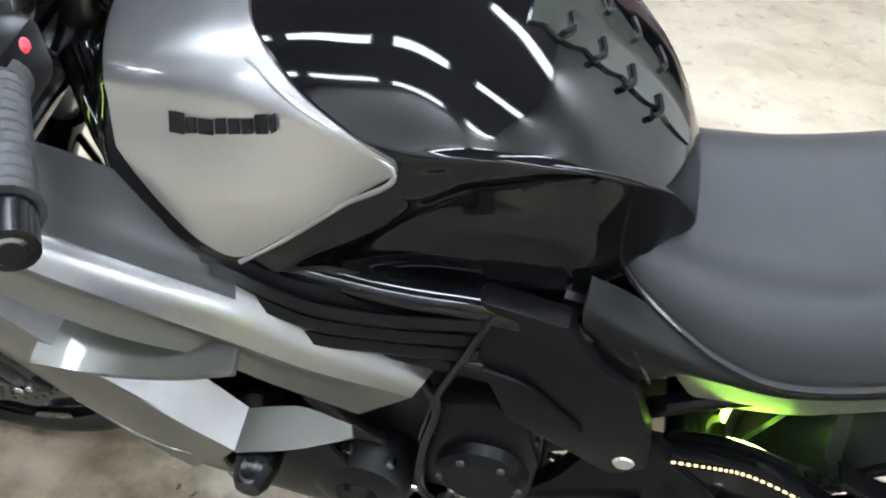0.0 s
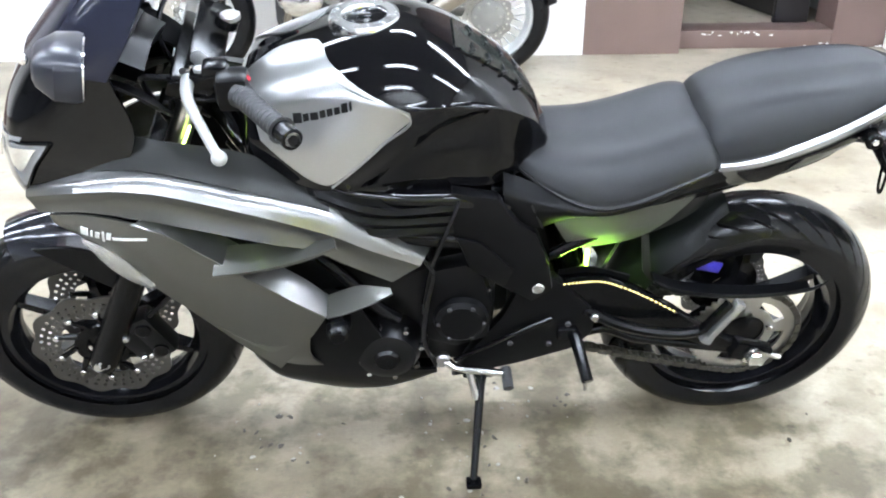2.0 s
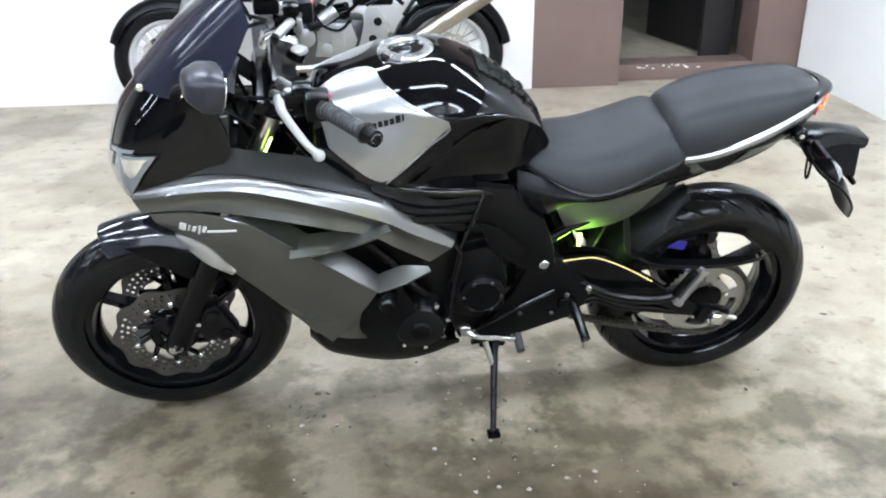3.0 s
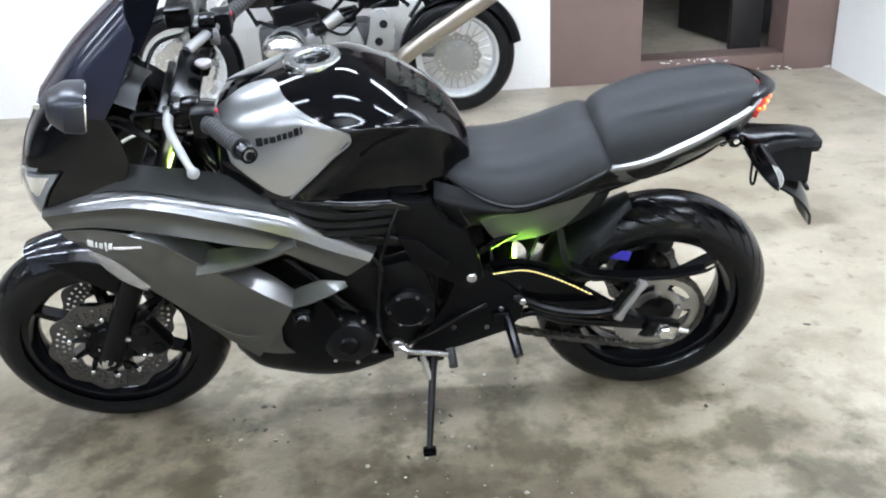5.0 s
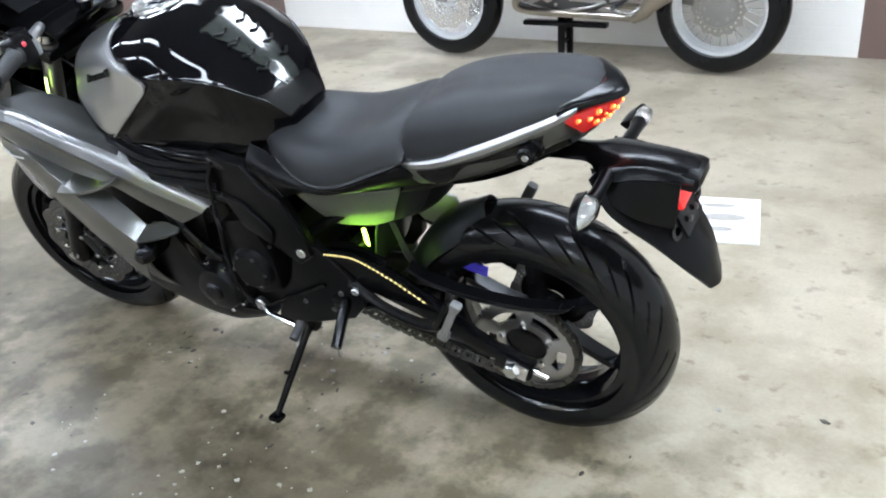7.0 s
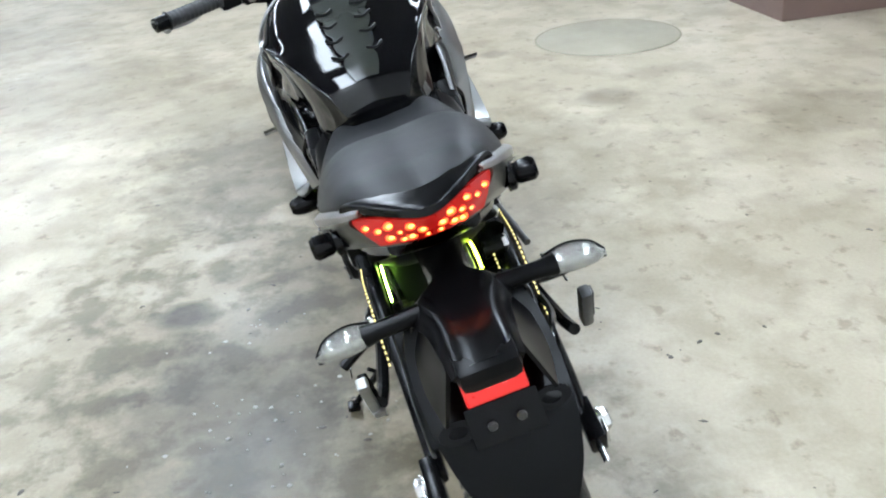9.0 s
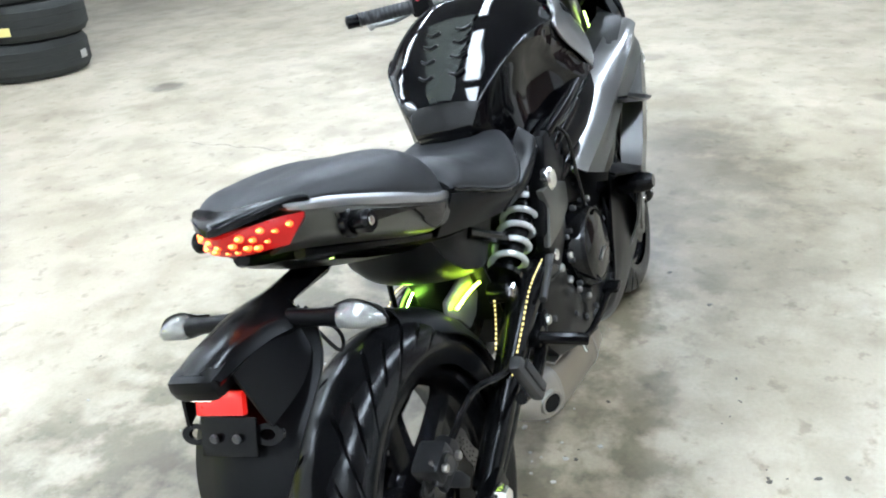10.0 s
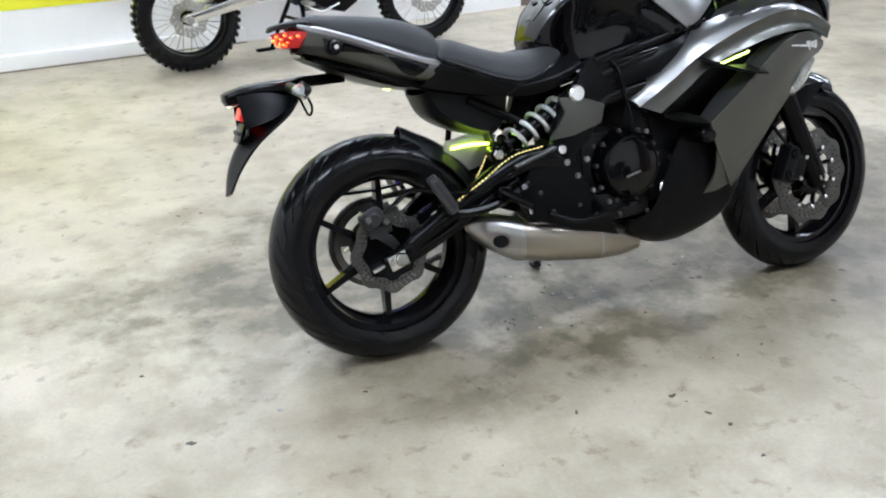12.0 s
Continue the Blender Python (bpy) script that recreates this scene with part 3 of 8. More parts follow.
def petal_disc(inner, outer, y, waves=10, n=200):
    """A wave-edged brake disc with rows of drilled holes."""
    t, v, f = 0.0025, [], []
    rows = 9
    for side in (-t, t):
        for i in range(n):
            a = 2 * math.pi * i / n
            w = 0.006 * math.cos(waves * a)
            for j in range(rows):
                r = inner + (outer - inner) * j / (rows - 1) + w * (1 if j == rows - 1 else 0.6 if j == 0 else 0)
                v.append((r * math.cos(a), y + side, r * math.sin(a)))
    off = n * rows
    hole = lambda i, j: j in (1, 3, 5) and (i + {1: 0, 3: 2, 5: 3}[j]) % 5 in (0, 1)
    for i in range(n):
        i2 = (i + 1) % n
        for j in range(rows - 1):
            a, b, c, d = i * rows + j, i2 * rows + j, i2 * rows + j + 1, i * rows + j + 1
            if hole(i, j):
                if not hole((i - 1) % n, j):
                    f.append((a, d, d + off, a + off))
                if not hole(i2, j):
                    f.append((c, b, b + off, c + off))
                f += [(b, a, a + off, b + off), (d, c, c + off, d + off)]
            else:
                f += [(a, b, c, d), (d + off, c + off, b + off, a + off)]
        f.append((i * rows, i * rows + off, i2 * rows + off, i2 * rows))
        k = rows - 1
        f.append((i * rows + k, i2 * rows + k, i2 * rows + k + off, i * rows + k + off))
    return v, f


def wheel(name, center, radius, width, rim, front, label, parent, m):
    at = m @ Matrix.Translation((center[0], 0, center[1]))
    w = part(name, rim_geo(rim, width * 0.36), RIM_BLACK, parent, label, at)
    part("tyre", tyre(radius, width, rim + 0.004, front), RUBBER, w, "black grooved road tyre", at)
    hub = lathe([(0.0, -0.055), (0.034, -0.055), (0.040, -0.045), (0.052, -0.02), (0.052, 0.02), (0.040, 0.045), (0.034, 0.055), (0, 0.055)], n=32)
    part("hub", hub, RIM_BLACK, w, "", at)
    for i in range(6):
        part("spoke", spoke(rim, i * math.pi / 3 + 0.5), RIM_BLACK, w, "", at)
    return w, at


fw, fat = wheel("front_wheel", FRONT, 0.294, 0.118, 0.208, True, "black six-spoke front wheel with wave brake discs", bike, STEER)
rw, rat = wheel("rear_wheel", REAR, 0.298, 0.156, 0.208, False, "black six-spoke rear wheel", bike, Matrix())
for sy in (-1, 1):
    part("brake_disc", petal_disc(0.086, 0.143, sy * 0.066), DISC, fw, "drilled wave-edged steel brake disc", fat)
    carrier = lathe([(0.036, sy * 0.062), (0.060, sy * 0.062), (0.060, sy * 0.068), (0.036, sy * 0.068)], n=40, closed=True)
    for a in [i * math.pi / 5 for i in range(10)]:
        part("carrier_arm", tube([(0.055 * math.cos(a), sy * 0.065, 0.055 * math.sin(a)), (0.096 * math.cos(a + 0.25), sy * 0.066, 0.096 * math.sin(a + 0.25))], 0.007, 8), BLACK_SATIN, fw, "", fat)
    part("disc_carrier", carrier, BLACK_SATIN, fw, "", fat)
    for i in range(10):
        a = i * math.pi / 5 + 0.25
        part("rivet", knob((0.097 * math.cos(a), sy * 0.068, 0.097 * math.sin(a)), 0.007, sy * 0.006, n=12), BRIGHT, fw, "", fat)
part("brake_disc", petal_disc(0.072, 0.102, 0.075, 8), DISC, rw, "drilled wave-edged rear brake disc", rat)
part("disc_carrier", lathe([(0.030, 0.06), (0.080, 0.072), (0.080, 0.077), (0.030, 0.068)], n=40, closed=True), BLACK_SATIN, rw, "", rat)

# rear sprocket, chain and adjusters
SPY = -0.083


def sprocket(r, teeth, y, window=True):
    n = teeth * 4
    v, f = [], []
    rows = [r * 0.42, r * 0.52, r * 0.60, r * 0.80, r * 0.90, r]
    for side in (-0.003, 0.003):
        for i in range(n):
            a = 2 * math.pi * i / n
            for j, q in enumerate(rows):
                q2 = q + (0.006 if j == 5 and i % 4 in (1, 2) else 0)
                v.append((q2 * math.cos(a), y + side, q2 * math.sin(a)))
    k, off = len(rows), n * len(rows)
    cut = lambda i, j: window and j == 2 and (i * 5 / n) % 1 > 0.34
    for i in range(n):
        i2 = (i + 1) % n
        for j in range(k - 1):
            a, b, c, d = i * k + j, i2 * k + j, i2 * k + j + 1, i * k + j + 1
            if cut(i, j):
                f += [(b, a, a + off, b + off), (d, c, c + off, d + off)]
                if not cut((i - 1) % n, j):
                    f.append((a, d, d + off, a + off))
                if not cut(i2, j):
                    f.append((c, b, b + off, c + off))
            else:
                f += [(a, b, c, d), (d + off, c + off, b + off, a + off)]
        f += [(i * k, i * k + off, i2 * k + off, i2 * k), (i * k + k - 1, i2 * k + k - 1, i2 * k + k - 1 + off, i * k + k - 1 + off)]
    return v, f


part("rear_sprocket", sprocket(0.112, 44, SPY), STEEL, rw, "steel rear sprocket with five windows", rat)
part("sprocket_carrier", lathe([(0, -0.08), (0.055, -0.08), (0.062, -0.07), (0.062, -0.05), (0, -0.05)], n=36), BLACK_SATIN, rw, "", rat)
for i in range(5):
    a = i * 2 * math.pi / 5 + 0.3
    part("sprocket_bolt", knob((0.055 * math.cos(a), SPY - 0.003, 0.055 * math.sin(a)), 0.008, -0.008, sides=6), BRIGHT, rw, "", rat)

# chain: links round both sprockets
ga, gb = Vector((0.115, 0, 0.40)), Vector((REAR[0], 0, REAR[1]))
ra, rb = 0.042, 0.116


def chain_path(n):
    d = gb - ga
    base = math.atan2(d.z, d.x)
    off = math.acos((ra - rb) / d.length)
    t1, t2 = base + off, base - off
    pts = []
    up_a, up_b = ga + Vector((math.cos(t1), 0, math.sin(t1))) * ra, gb + Vector((math.cos(t1), 0, math.sin(t1))) * rb
    dn_a, dn_b = ga + Vector((math.cos(t2), 0, math.sin(t2))) * ra, gb + Vector((math.cos(t2), 0, math.sin(t2))) * rb
    for i in range(40):
        pts.append(up_a.lerp(up_b, i / 40))
    for i in range(24):
        a = t1 + (t2 - t1) * i / 24
        pts.append(gb + Vector((math.cos(a), 0, math.sin(a))) * rb)
    for i in range(40):
        p = dn_b.lerp(dn_a, i / 40)
        p.z -= 0.018 * math.sin(math.pi * i / 40)
        pts.append(p)
    for i in range(12):
        a = t2 + (t1 - 2 * math.pi - t2) * i / 12
        pts.append(ga + Vector((math.cos(a), 0, math.sin(a))) * ra)
    pts.append(pts[0])
    p = np.array(pts)
    s = np.concatenate([[0], np.cumsum(np.linalg.norm(np.diff(p, axis=0), axis=1))])
    u = np.linspace(0, s[-1], n, endpoint=False)
    return [(np.interp(q, s, p[:, 0]), np.interp(q, s, p[:, 2])) for q in u]


links = chain_path(112)
chain_geo = []
for i, (x, z) in enumerate(links):
    x2, z2 = links[(i + 1) % len(links)]
    a = math.degrees(math.atan2(z2 - z, x2 - x))
    w = 0.009 if i % 2 else 0.006
    for sy in (-1, 1):
        chain_geo.append(box(((x + x2) / 2, SPY + sy * w, (z + z2) / 2), (0.022, 0.0025, 0.013), 0.003, (0, -a, 0)))
    chain_geo.append(tube([(x, SPY - 0.011, z), (x, SPY + 0.011, z)], 0.0045, 8))
part("chain", join(*chain_geo), CHAIN, bike, "oily steel drive chain")

# ---- swingarm ----
left_arm = prism([(0.195, 0.488), (0.27, 0.502), (0.315, 0.507), (0.355, 0.503), (0.390, 0.489), (0.424, 0.469), (0.505, 0.415), (0.575, 0.361), (0.640, 0.321), (0.680, 0.312), (0.680, 0.282), (0.600, 0.304), (0.550, 0.325), (0.482, 0.367), (0.379, 0.405), (0.279, 0.440), (0.195, 0.455)], -0.112, -0.141, 0.008)
right_arm = tube([(0.20, 0.125, 0.475), (0.30, 0.128, 0.490), (0.40, 0.128, 0.455), (0.50, 0.128, 0.400), (0.60, 0.128, 0.345), (0.675, 0.125, 0.298)], [0.034, 0.034, 0.030, 0.026, 0.024, 0.022], 14, 24)
swing = part("swingarm", join(left_arm, right_arm, tube([(0.30, -0.12, 0.46), (0.30, 0.12, 0.46)], 0.035, 14)), BLACK_SATIN, bike, "black tubular swingarm")
part("lower_brace", tube([(0.295, -0.128, 0.338), (0.325, -0.130, 0.356), (0.365, -0.130, 0.366), (0.400, -0.130, 0.352), (0.440, -0.130, 0.334), (0.545, -0.128, 0.311), (0.66, -0.126, 0.288)], [0.010, 0.011, 0.012, 0.012, 0.012, 0.011, 0.011], 12, 30), BLACK_SATIN, swing)
# made-up lip that keeps the green fill strip behind it out of view
part("strip_shield", shelled(surf([[(0.262, -0.116, 0.514), (0.325, -0.116, 0.520), (0.405, -0.116, 0.495)], [(0.262, -0.115, 0.496), (0.325, -0.115, 0.502), (0.405, -0.115, 0.476)]], 16, 4, False), 0.003), BLACK_PLASTIC, swing)
part("lower_brace", tube([(0.34, 0.12, 0.44), (0.42, 0.125, 0.40), (0.55, 0.128, 0.335), (0.665, 0.125, 0.284)], 0.018, 12, 16), BLACK_SATIN, swing)
for sy in (-1, 1):
    part("axle_block", box((0.684, sy * 0.138, 0.294), (0.085, 0.030, 0.046), 0.006, (0, 18, 0)), BLACK_SATIN, swing)
    part("axle_nut", knob((0.686, sy * 0.150, 0.296), 0.019, sy * 0.022, sides=6), BRIGHT, swing)
    part("adjuster_bolt", tube([(0.716, sy * 0.138, 0.283), (0.755, sy * 0.138, 0.270)], 0.006, 8), BRIGHT, swing)
    part("chain_adjuster_plate", box((0.693, sy * 0.157, 0.291), (0.05, 0.005, 0.038), 0.002, (0, 18, 0)), BRIGHT, swing)

# chainguard with an upward tip
guard_line = [(0.455, -0.118, 0.476), (0.50, -0.120, 0.452), (0.56, -0.120, 0.438), (0.64, -0.120, 0.430), (0.72, -0.117, 0.430), (0.785, -0.113, 0.438), (0.812, -0.110, 0.462)]
guard = shelled(surf([[(x, y, z + 0.008) for x, y, z in guard_line[:-1]] + [(0.818, -0.110, 0.462)], [(x, y - 0.003, z + 0.003) for x, y, z in guard_line[:-1]] + [(0.814, -0.113, 0.456)], [(x, y, z - 0.003) for x, y, z in guard_line[:-1]] + [(0.808, -0.110, 0.448)]], 34, 6), 0.004)
cg = part("chainguard", guard, BLACK_PLASTIC, bike, "black plastic chainguard")
part("guard_lid", shelled(surf([[(x, y + 0.001, z + 0.007) for x, y, z in guard_line[:-1]], [(x, -0.092, z + 0.009) for x, y, z in guard_line[:-1]]], 28, 4, False), 0.004), BLACK_PLASTIC, cg)
part("blue_sticker", box((0.575, -0.060, 0.468), (0.075, 0.004, 0.026), 0.001, (0, 14, 0)), PURPLE, bike, "small blue reflective sticker")


# mudguards
def arc_sheet(center, r, a0, a1, half, edge, n=28, k=11):
    v, f = [], []
    for i in range(n):
        a = radians(a0 + (a1 - a0) * i / (n - 1))
        for j in range(k):
            s = -1 + 2 * j / (k - 1)
            w = half * (1 - 0.35 * max(0, abs(2 * i / (n - 1) - 1) - 0.6))
            rr = r - edge * abs(s) ** 2.6
            v.append((center[0] + rr * math.cos(a), s * w, center[1] + rr * math.sin(a)))
    for i in range(n - 1):
        for j in range(k - 1):
            f.append((i * k + j, i * k + j + 1, (i + 1) * k + j + 1, (i + 1) * k + j))
    return thick((v, f), 0.004)


mud = part("front_mudguard", arc_sheet(FRONT, 0.322, 42, 114, 0.072, 0.05), MUDGUARD, bike, "glossy dark front mudguard", STEER)
for sy in (-1, 1):
    stay = thick(surf([[(-0.76, sy * 0.072, 0.575), (-0.68, sy * 0.078, 0.575), (-0.58, sy * 0.078, 0.535)], [(-0.68, sy * 0.085, 0.52), (-0.64, sy * 0.09, 0.49), (-0.60, sy * 0.09, 0.46)]], 10, 4), 0.006)
    part("mudguard_stay", stay, BLACK_PLASTIC, mud, "", STEER)
hugger_geo = arc_sheet(REAR, 0.312, 105, 172, 0.085, 0.046)
hugger_geo = [(x, y * (0.45 + 0.55 * min(1, max(0, (0.62 - x) / 0.09))), z + 0.012 * max(0, (x - 0.57) / 0.05)) for x, y, z in hugger_geo[0]], hugger_geo[1]
part("rear_hugger", hugger_geo, INNER_PLASTIC, bike, "black plastic rear hugger")

# ---- fork, axle and calipers ----
for sy in (-1, 1):
    low = Vector((FRONT[0] + 0.012, sy * 0.100, FRONT[1] + 0.005))
    up = low + AXIS * 0.36
    top = low + Vector((0.423, 0, 0.906)) * 0.72
    part("fork_slider", tube([low - Vector((0.423, 0, 0.906)) * 0.03, low, low.lerp(up, 0.5), up], [0.026, 0.031, 0.029, 0.030], 18, 10), BLACK_SATIN, bike, "", STEER)
    part("dust_seal", tube([up, up + Vector((0.423, 0, 0.906)) * 0.016], 0.032, 18), RUBBER, bike, "", STEER)
    part("fork_tube", tube([up, top], 0.0205, 18), STEEL, bike, "bright fork tube", STEER)
    part("axle_cap", knob((low.x, sy * 0.118, low.z), 0.013, sy * 0.012, n=20), STEEL, bike, "", STEER)
    cal = join(box((FRONT[0] + 0.115, sy * 0.088, FRONT[1] + 0.055), (0.055, 0.05, 0.115), 0.012, (0, -25, 0)), box((FRONT[0] + 0.085, sy * 0.100, FRONT[1] + 0.04), (0.04, 0.03, 0.07), 0.008, (0, -25, 0)))
    caliper = part("brake_caliper", cal, ENGINE, bike, "black two-piston brake caliper", STEER)
    for k in (-0.03, 0.03):
        part("piston_cap", knob((FRONT[0] + 0.118 - k * 0.42, sy * 0.112, FRONT[1] + 0.055 + k), 0.016, sy * 0.008), BLACK_SATIN, caliper, "", STEER)
        part("caliper_bolt", knob((FRONT[0] + 0.082 - k * 0.42, sy * 0.114, FRONT[1] + 0.04 + k), 0.008, sy * 0.010, sides=6), BRIGHT, caliper, "", STEER)
    part("brake_hose", tube([(FRONT[0] + 0.12, sy * 0.10, FRONT[1] + 0.11), (FRONT[0] + 0.19, sy * 0.105, FRONT[1] + 0.20), (FRONT[0] + 0.18, sy * 0.09, FRONT[1] + 0.35), (-0.48, sy * 0.07, 0.80)], 0.0055, 8, 20), RUBBER, bike, "", STEER)
part("front_axle", tube([(FRONT[0], -0.13, FRONT[1]), (FRONT[0], 0.13, FRONT[1])], 0.011, 14), BRIGHT, bike, "", STEER)
part("triple_clamp", join(box((-0.395, 0, 0.93), (0.07, 0.26, 0.03), 0.008, (0, 25, 0)), box((-0.47, 0, 0.77), (0.07, 0.26, 0.035), 0.008, (0, 25, 0))), BLACK_SATIN, bike, "", STEER)

# ---- tank ----
def tank_half(zt, shoulder, mid, low):
    """Half outline: domed top, shoulder, flank, lower edge, closed at the bottom."""
    (ys, zs), (ym, zm), (yb, zb) = shoulder, mid, low
    return [(0, zt), (ys * 0.40, zt - 0.004), (ys * 0.74, zt - 0.26 * (zt - zs) - 0.004), (ys * 0.95, zs + 0.26 * (zt - zs)), (ys, zs), (ym, zm), (yb, zb + 0.014), (yb * 0.97, zb), (yb * 0.6, zb - 0.005), (0, zb - 0.005)]


tank_plain = body([(-0.315, tank_half(0.915, (0.105, 0.865), (0.118, 0.835), (0.122, 0.80))), (-0.29, tank_half(0.94, (0.125, 0.88), (0.145, 0.84), (0.150, 0.79))),
                   (-0.20, tank_half(0.972, (0.150, 0.905), (0.178, 0.845), (0.188, 0.775))), (-0.13, tank_half(0.993, (0.165, 0.915), (0.186, 0.85), (0.190, 0.765))),
                   (-0.08, tank_half(1.0, (0.173, 0.91), (0.180, 0.83), (0.172, 0.745))), (-0.02, tank_half(1.0, (0.176, 0.902), (0.161, 0.82), (0.152, 0.730))),
                   (0.05, tank_half(0.970, (0.168, 0.904), (0.142, 0.815), (0.140, 0.726))), (0.12, tank_half(0.924, (0.143, 0.888), (0.127, 0.80), (0.126, 0.726))),
                   (0.17, tank_half(0.880, (0.112, 0.858), (0.102, 0.79), (0.100, 0.735))), (0.20, tank_half(0.846, (0.088, 0.828), (0.083, 0.785), (0.080, 0.750))),
                   (0.225, tank_half(0.800, (0.062, 0.786), (0.058, 0.775), (0.054, 0.765)))], 120, 70)
# a leaf-shaped knee recess with a soft rim in each flank
LEAF = spline([(-0.150, 0.790), (-0.093, 0.840), (-0.024, 0.870), (0.031, 0.893), (0.079, 0.903), (0.128, 0.897), (0.170, 0.869), (0.193, 0.828), (0.195, 0.775), (0.160, 0.722), (0.060, 0.700), (-0.060, 0.720), (-0.130, 0.755), (-0.150, 0.790)], 110)


BEAD = spline([(-0.150, 0.762), (-0.105, 0.783), (-0.045, 0.825), (-0.004, 0.866), (0.008, 0.888)], 40)


def with_recess(p):
    x, y, z = p
    if abs(y) < 0.055:
        return p
    d = float(np.min(np.hypot(LEAF[:, 0] - x, LEAF[:, 1] - z)))
    nxt = np.roll(LEAF, -1, axis=0)
    cross = ((LEAF[:, 1] > z) != (nxt[:, 1] > z)) & (x < (nxt[:, 0] - LEAF[:, 0]) * (z - LEAF[:, 1]) / (nxt[:, 1] - LEAF[:, 1] + 1e-9) + LEAF[:, 0])
    d = d if np.count_nonzero(cross) % 2 else -d
    sink = 0.009 / (1 + math.exp(-(d - 0.006) / 0.0045))
    sink *= min(1.0, max(0.25, (0.19 - x) / 0.11))
    rim = 0.003 * math.exp(-((d + 0.010) / 0.012) ** 2)
    rim += 0.005 * math.exp(-(float(np.min(np.hypot(BEAD[:, 0] - x, BEAD[:, 1] - z))) / 0.012) ** 2)
    return (x, y - math.copysign((sink - rim) * min(1, (abs(y) - 0.055) / 0.02), y), z)


tank_geo = [with_recess(p) for p in tank_plain[0]], tank_plain[1]
tank = part("fuel_tank", tank_geo, GLOSS_BLACK, bike, "glossy black fuel tank with grey side panels", angle=60)

from mathutils.bvhtree import BVHTree

tank_bvh = BVHTree.FromPolygons([Vector(p) for p in tank_plain[0]], tank_plain[1])


def draped(geo, bvh, way, off):
    """Lays the points of a sheet on a surface along way, off above it."""
    out = []
    w = Vector(way)
    for p in geo[0]:
        hit = bvh.ray_cast(Vector(p) - w * 1.0, w)[0] or bvh.find_nearest(Vector(p))[0]
        out.append(tuple(hit - w * off))
    return out, geo[1]


def patch(outline_top, outline_bottom, nu=24, nv=8):
    return surf([outline_top, outline_bottom], nu, nv, False)


for sy in (-1, 1):
    panel = patch([(-0.300, sy * 0.045, 0.925), (-0.250, sy * 0.032, 0.958), (-0.205, sy * 0.034, 0.974), (-0.172, sy * 0.052, 0.980), (-0.152, sy * 0.098, 0.964), (-0.105, sy * 0.145, 0.942), (-0.06, sy * 0.163, 0.922), (-0.024, sy * 0.174, 0.907)],
                  [(-0.275, sy * 0.150, 0.850), (-0.25, sy * 0.162, 0.830), (-0.22, sy * 0.175, 0.808), (-0.19, sy * 0.186, 0.790), (-0.158, sy * 0.189, 0.784), (-0.115, sy * 0.188, 0.818), (-0.068, sy * 0.180, 0.858), (-0.022, sy * 0.174, 0.897)], 60, 30)
    tp = part("tank_panel", thick(draped(panel, tank_bvh, (0, -sy * 0.88, -0.475), 0.006), 0.005), TANK_SILVER, tank, "metallic grey tank side panel", angle=60)
    edge = [Vector(p) + Vector((0, sy * 0.006, 0)) for p in draped(([(-0.148, sy * .15, 0.955), (-0.10, sy * .15, 0.938), (-0.024, sy * .18, 0.903), (-0.068, sy * .18, 0.858), (-0.115, sy * .18, 0.818), (-0.158, sy * .16, 0.783)], []), tank_bvh, (0, -sy, 0), 0.0)[0]]
    part("panel_edge", tube(edge, 0.0025, 8, 40), TANK_SILVER, tp)
    # the maker's mark as plain dark bars
    x = -0.216
    for w, h in ((0.014, 0.015), (0.009, 0.011), (0.013, 0.011), (0.009, 0.011), (0.009, 0.011), (0.009, 0.011), (0.010, 0.015), (0.004, 0.014)):
        z = 0.888 + (x + 0.216) * 0.30
        bar = patch([(x, sy * 0.15, z + h), (x + w, sy * 0.15, z + h + 0.003)], [(x + 0.001, sy * 0.15, z), (x + w + 0.001, sy * 0.15, z + 0.003)], 3, 6)
        part("mark_bar", thick(draped(bar, tank_bvh, (0, -sy, 0), 0.0095), 0.0015), PRINT_AND_HOLE_BLACK, tp)
        x += w + 0.003

part("tank_base", box((0.130, 0, 0.712), (0.17, 0.175, 0.070), 0.014, (0, 6, 0)), BLACK_PLASTIC, bike, "black plastic base under the rear of the tank")

# tank pad with ribs, on the rear slope
pad_rows = [[(x, y, 1.0) for x in np.linspace(0.055, 0.205, 14)] for y in np.linspace(-0.5, 0.5, 9)]
pv = []
for r, y in zip(pad_rows, np.linspace(-1, 1, 9)):
    for k, p in enumerate(r):
        w = 0.058 - 0.030 * (k / 13) - 0.006 * (k % 3 == 1)
        pv.append((p[0], y * w, 1.2))
pf = [(j * 14 + i, (j + 1) * 14 + i, (j + 1) * 14 + i + 1, j * 14 + i + 1) for j in range(8) for i in range(13)]
part("tank_pad", thick(draped((pv, pf), tank_bvh, (0, 0, -1), 0.004), 0.003), PAD, tank, "smoked clear tank protector pad")
for k in range(4):
    for sy in (-1, 1):
        xx = 0.085 + 0.028 * k
        rib = [(xx, sy * 0.018, 1.2), (xx + 0.004, sy * 0.034, 1.2), (xx - 0.004, sy * 0.050, 1.2)]
        part("pad_rib", tube([Vector(p) + Vector((0, 0, 0.006)) for p in draped((rib, []), tank_bvh, (0, 0, -1), 0)[0]], 0.003, 6, 8), BLACK_PLASTIC, tank)
# filler cap
CAP = Matrix.Translation((-0.097, 0, 0.990)) @ pose(0, 0, 0, 0, -2, 0)


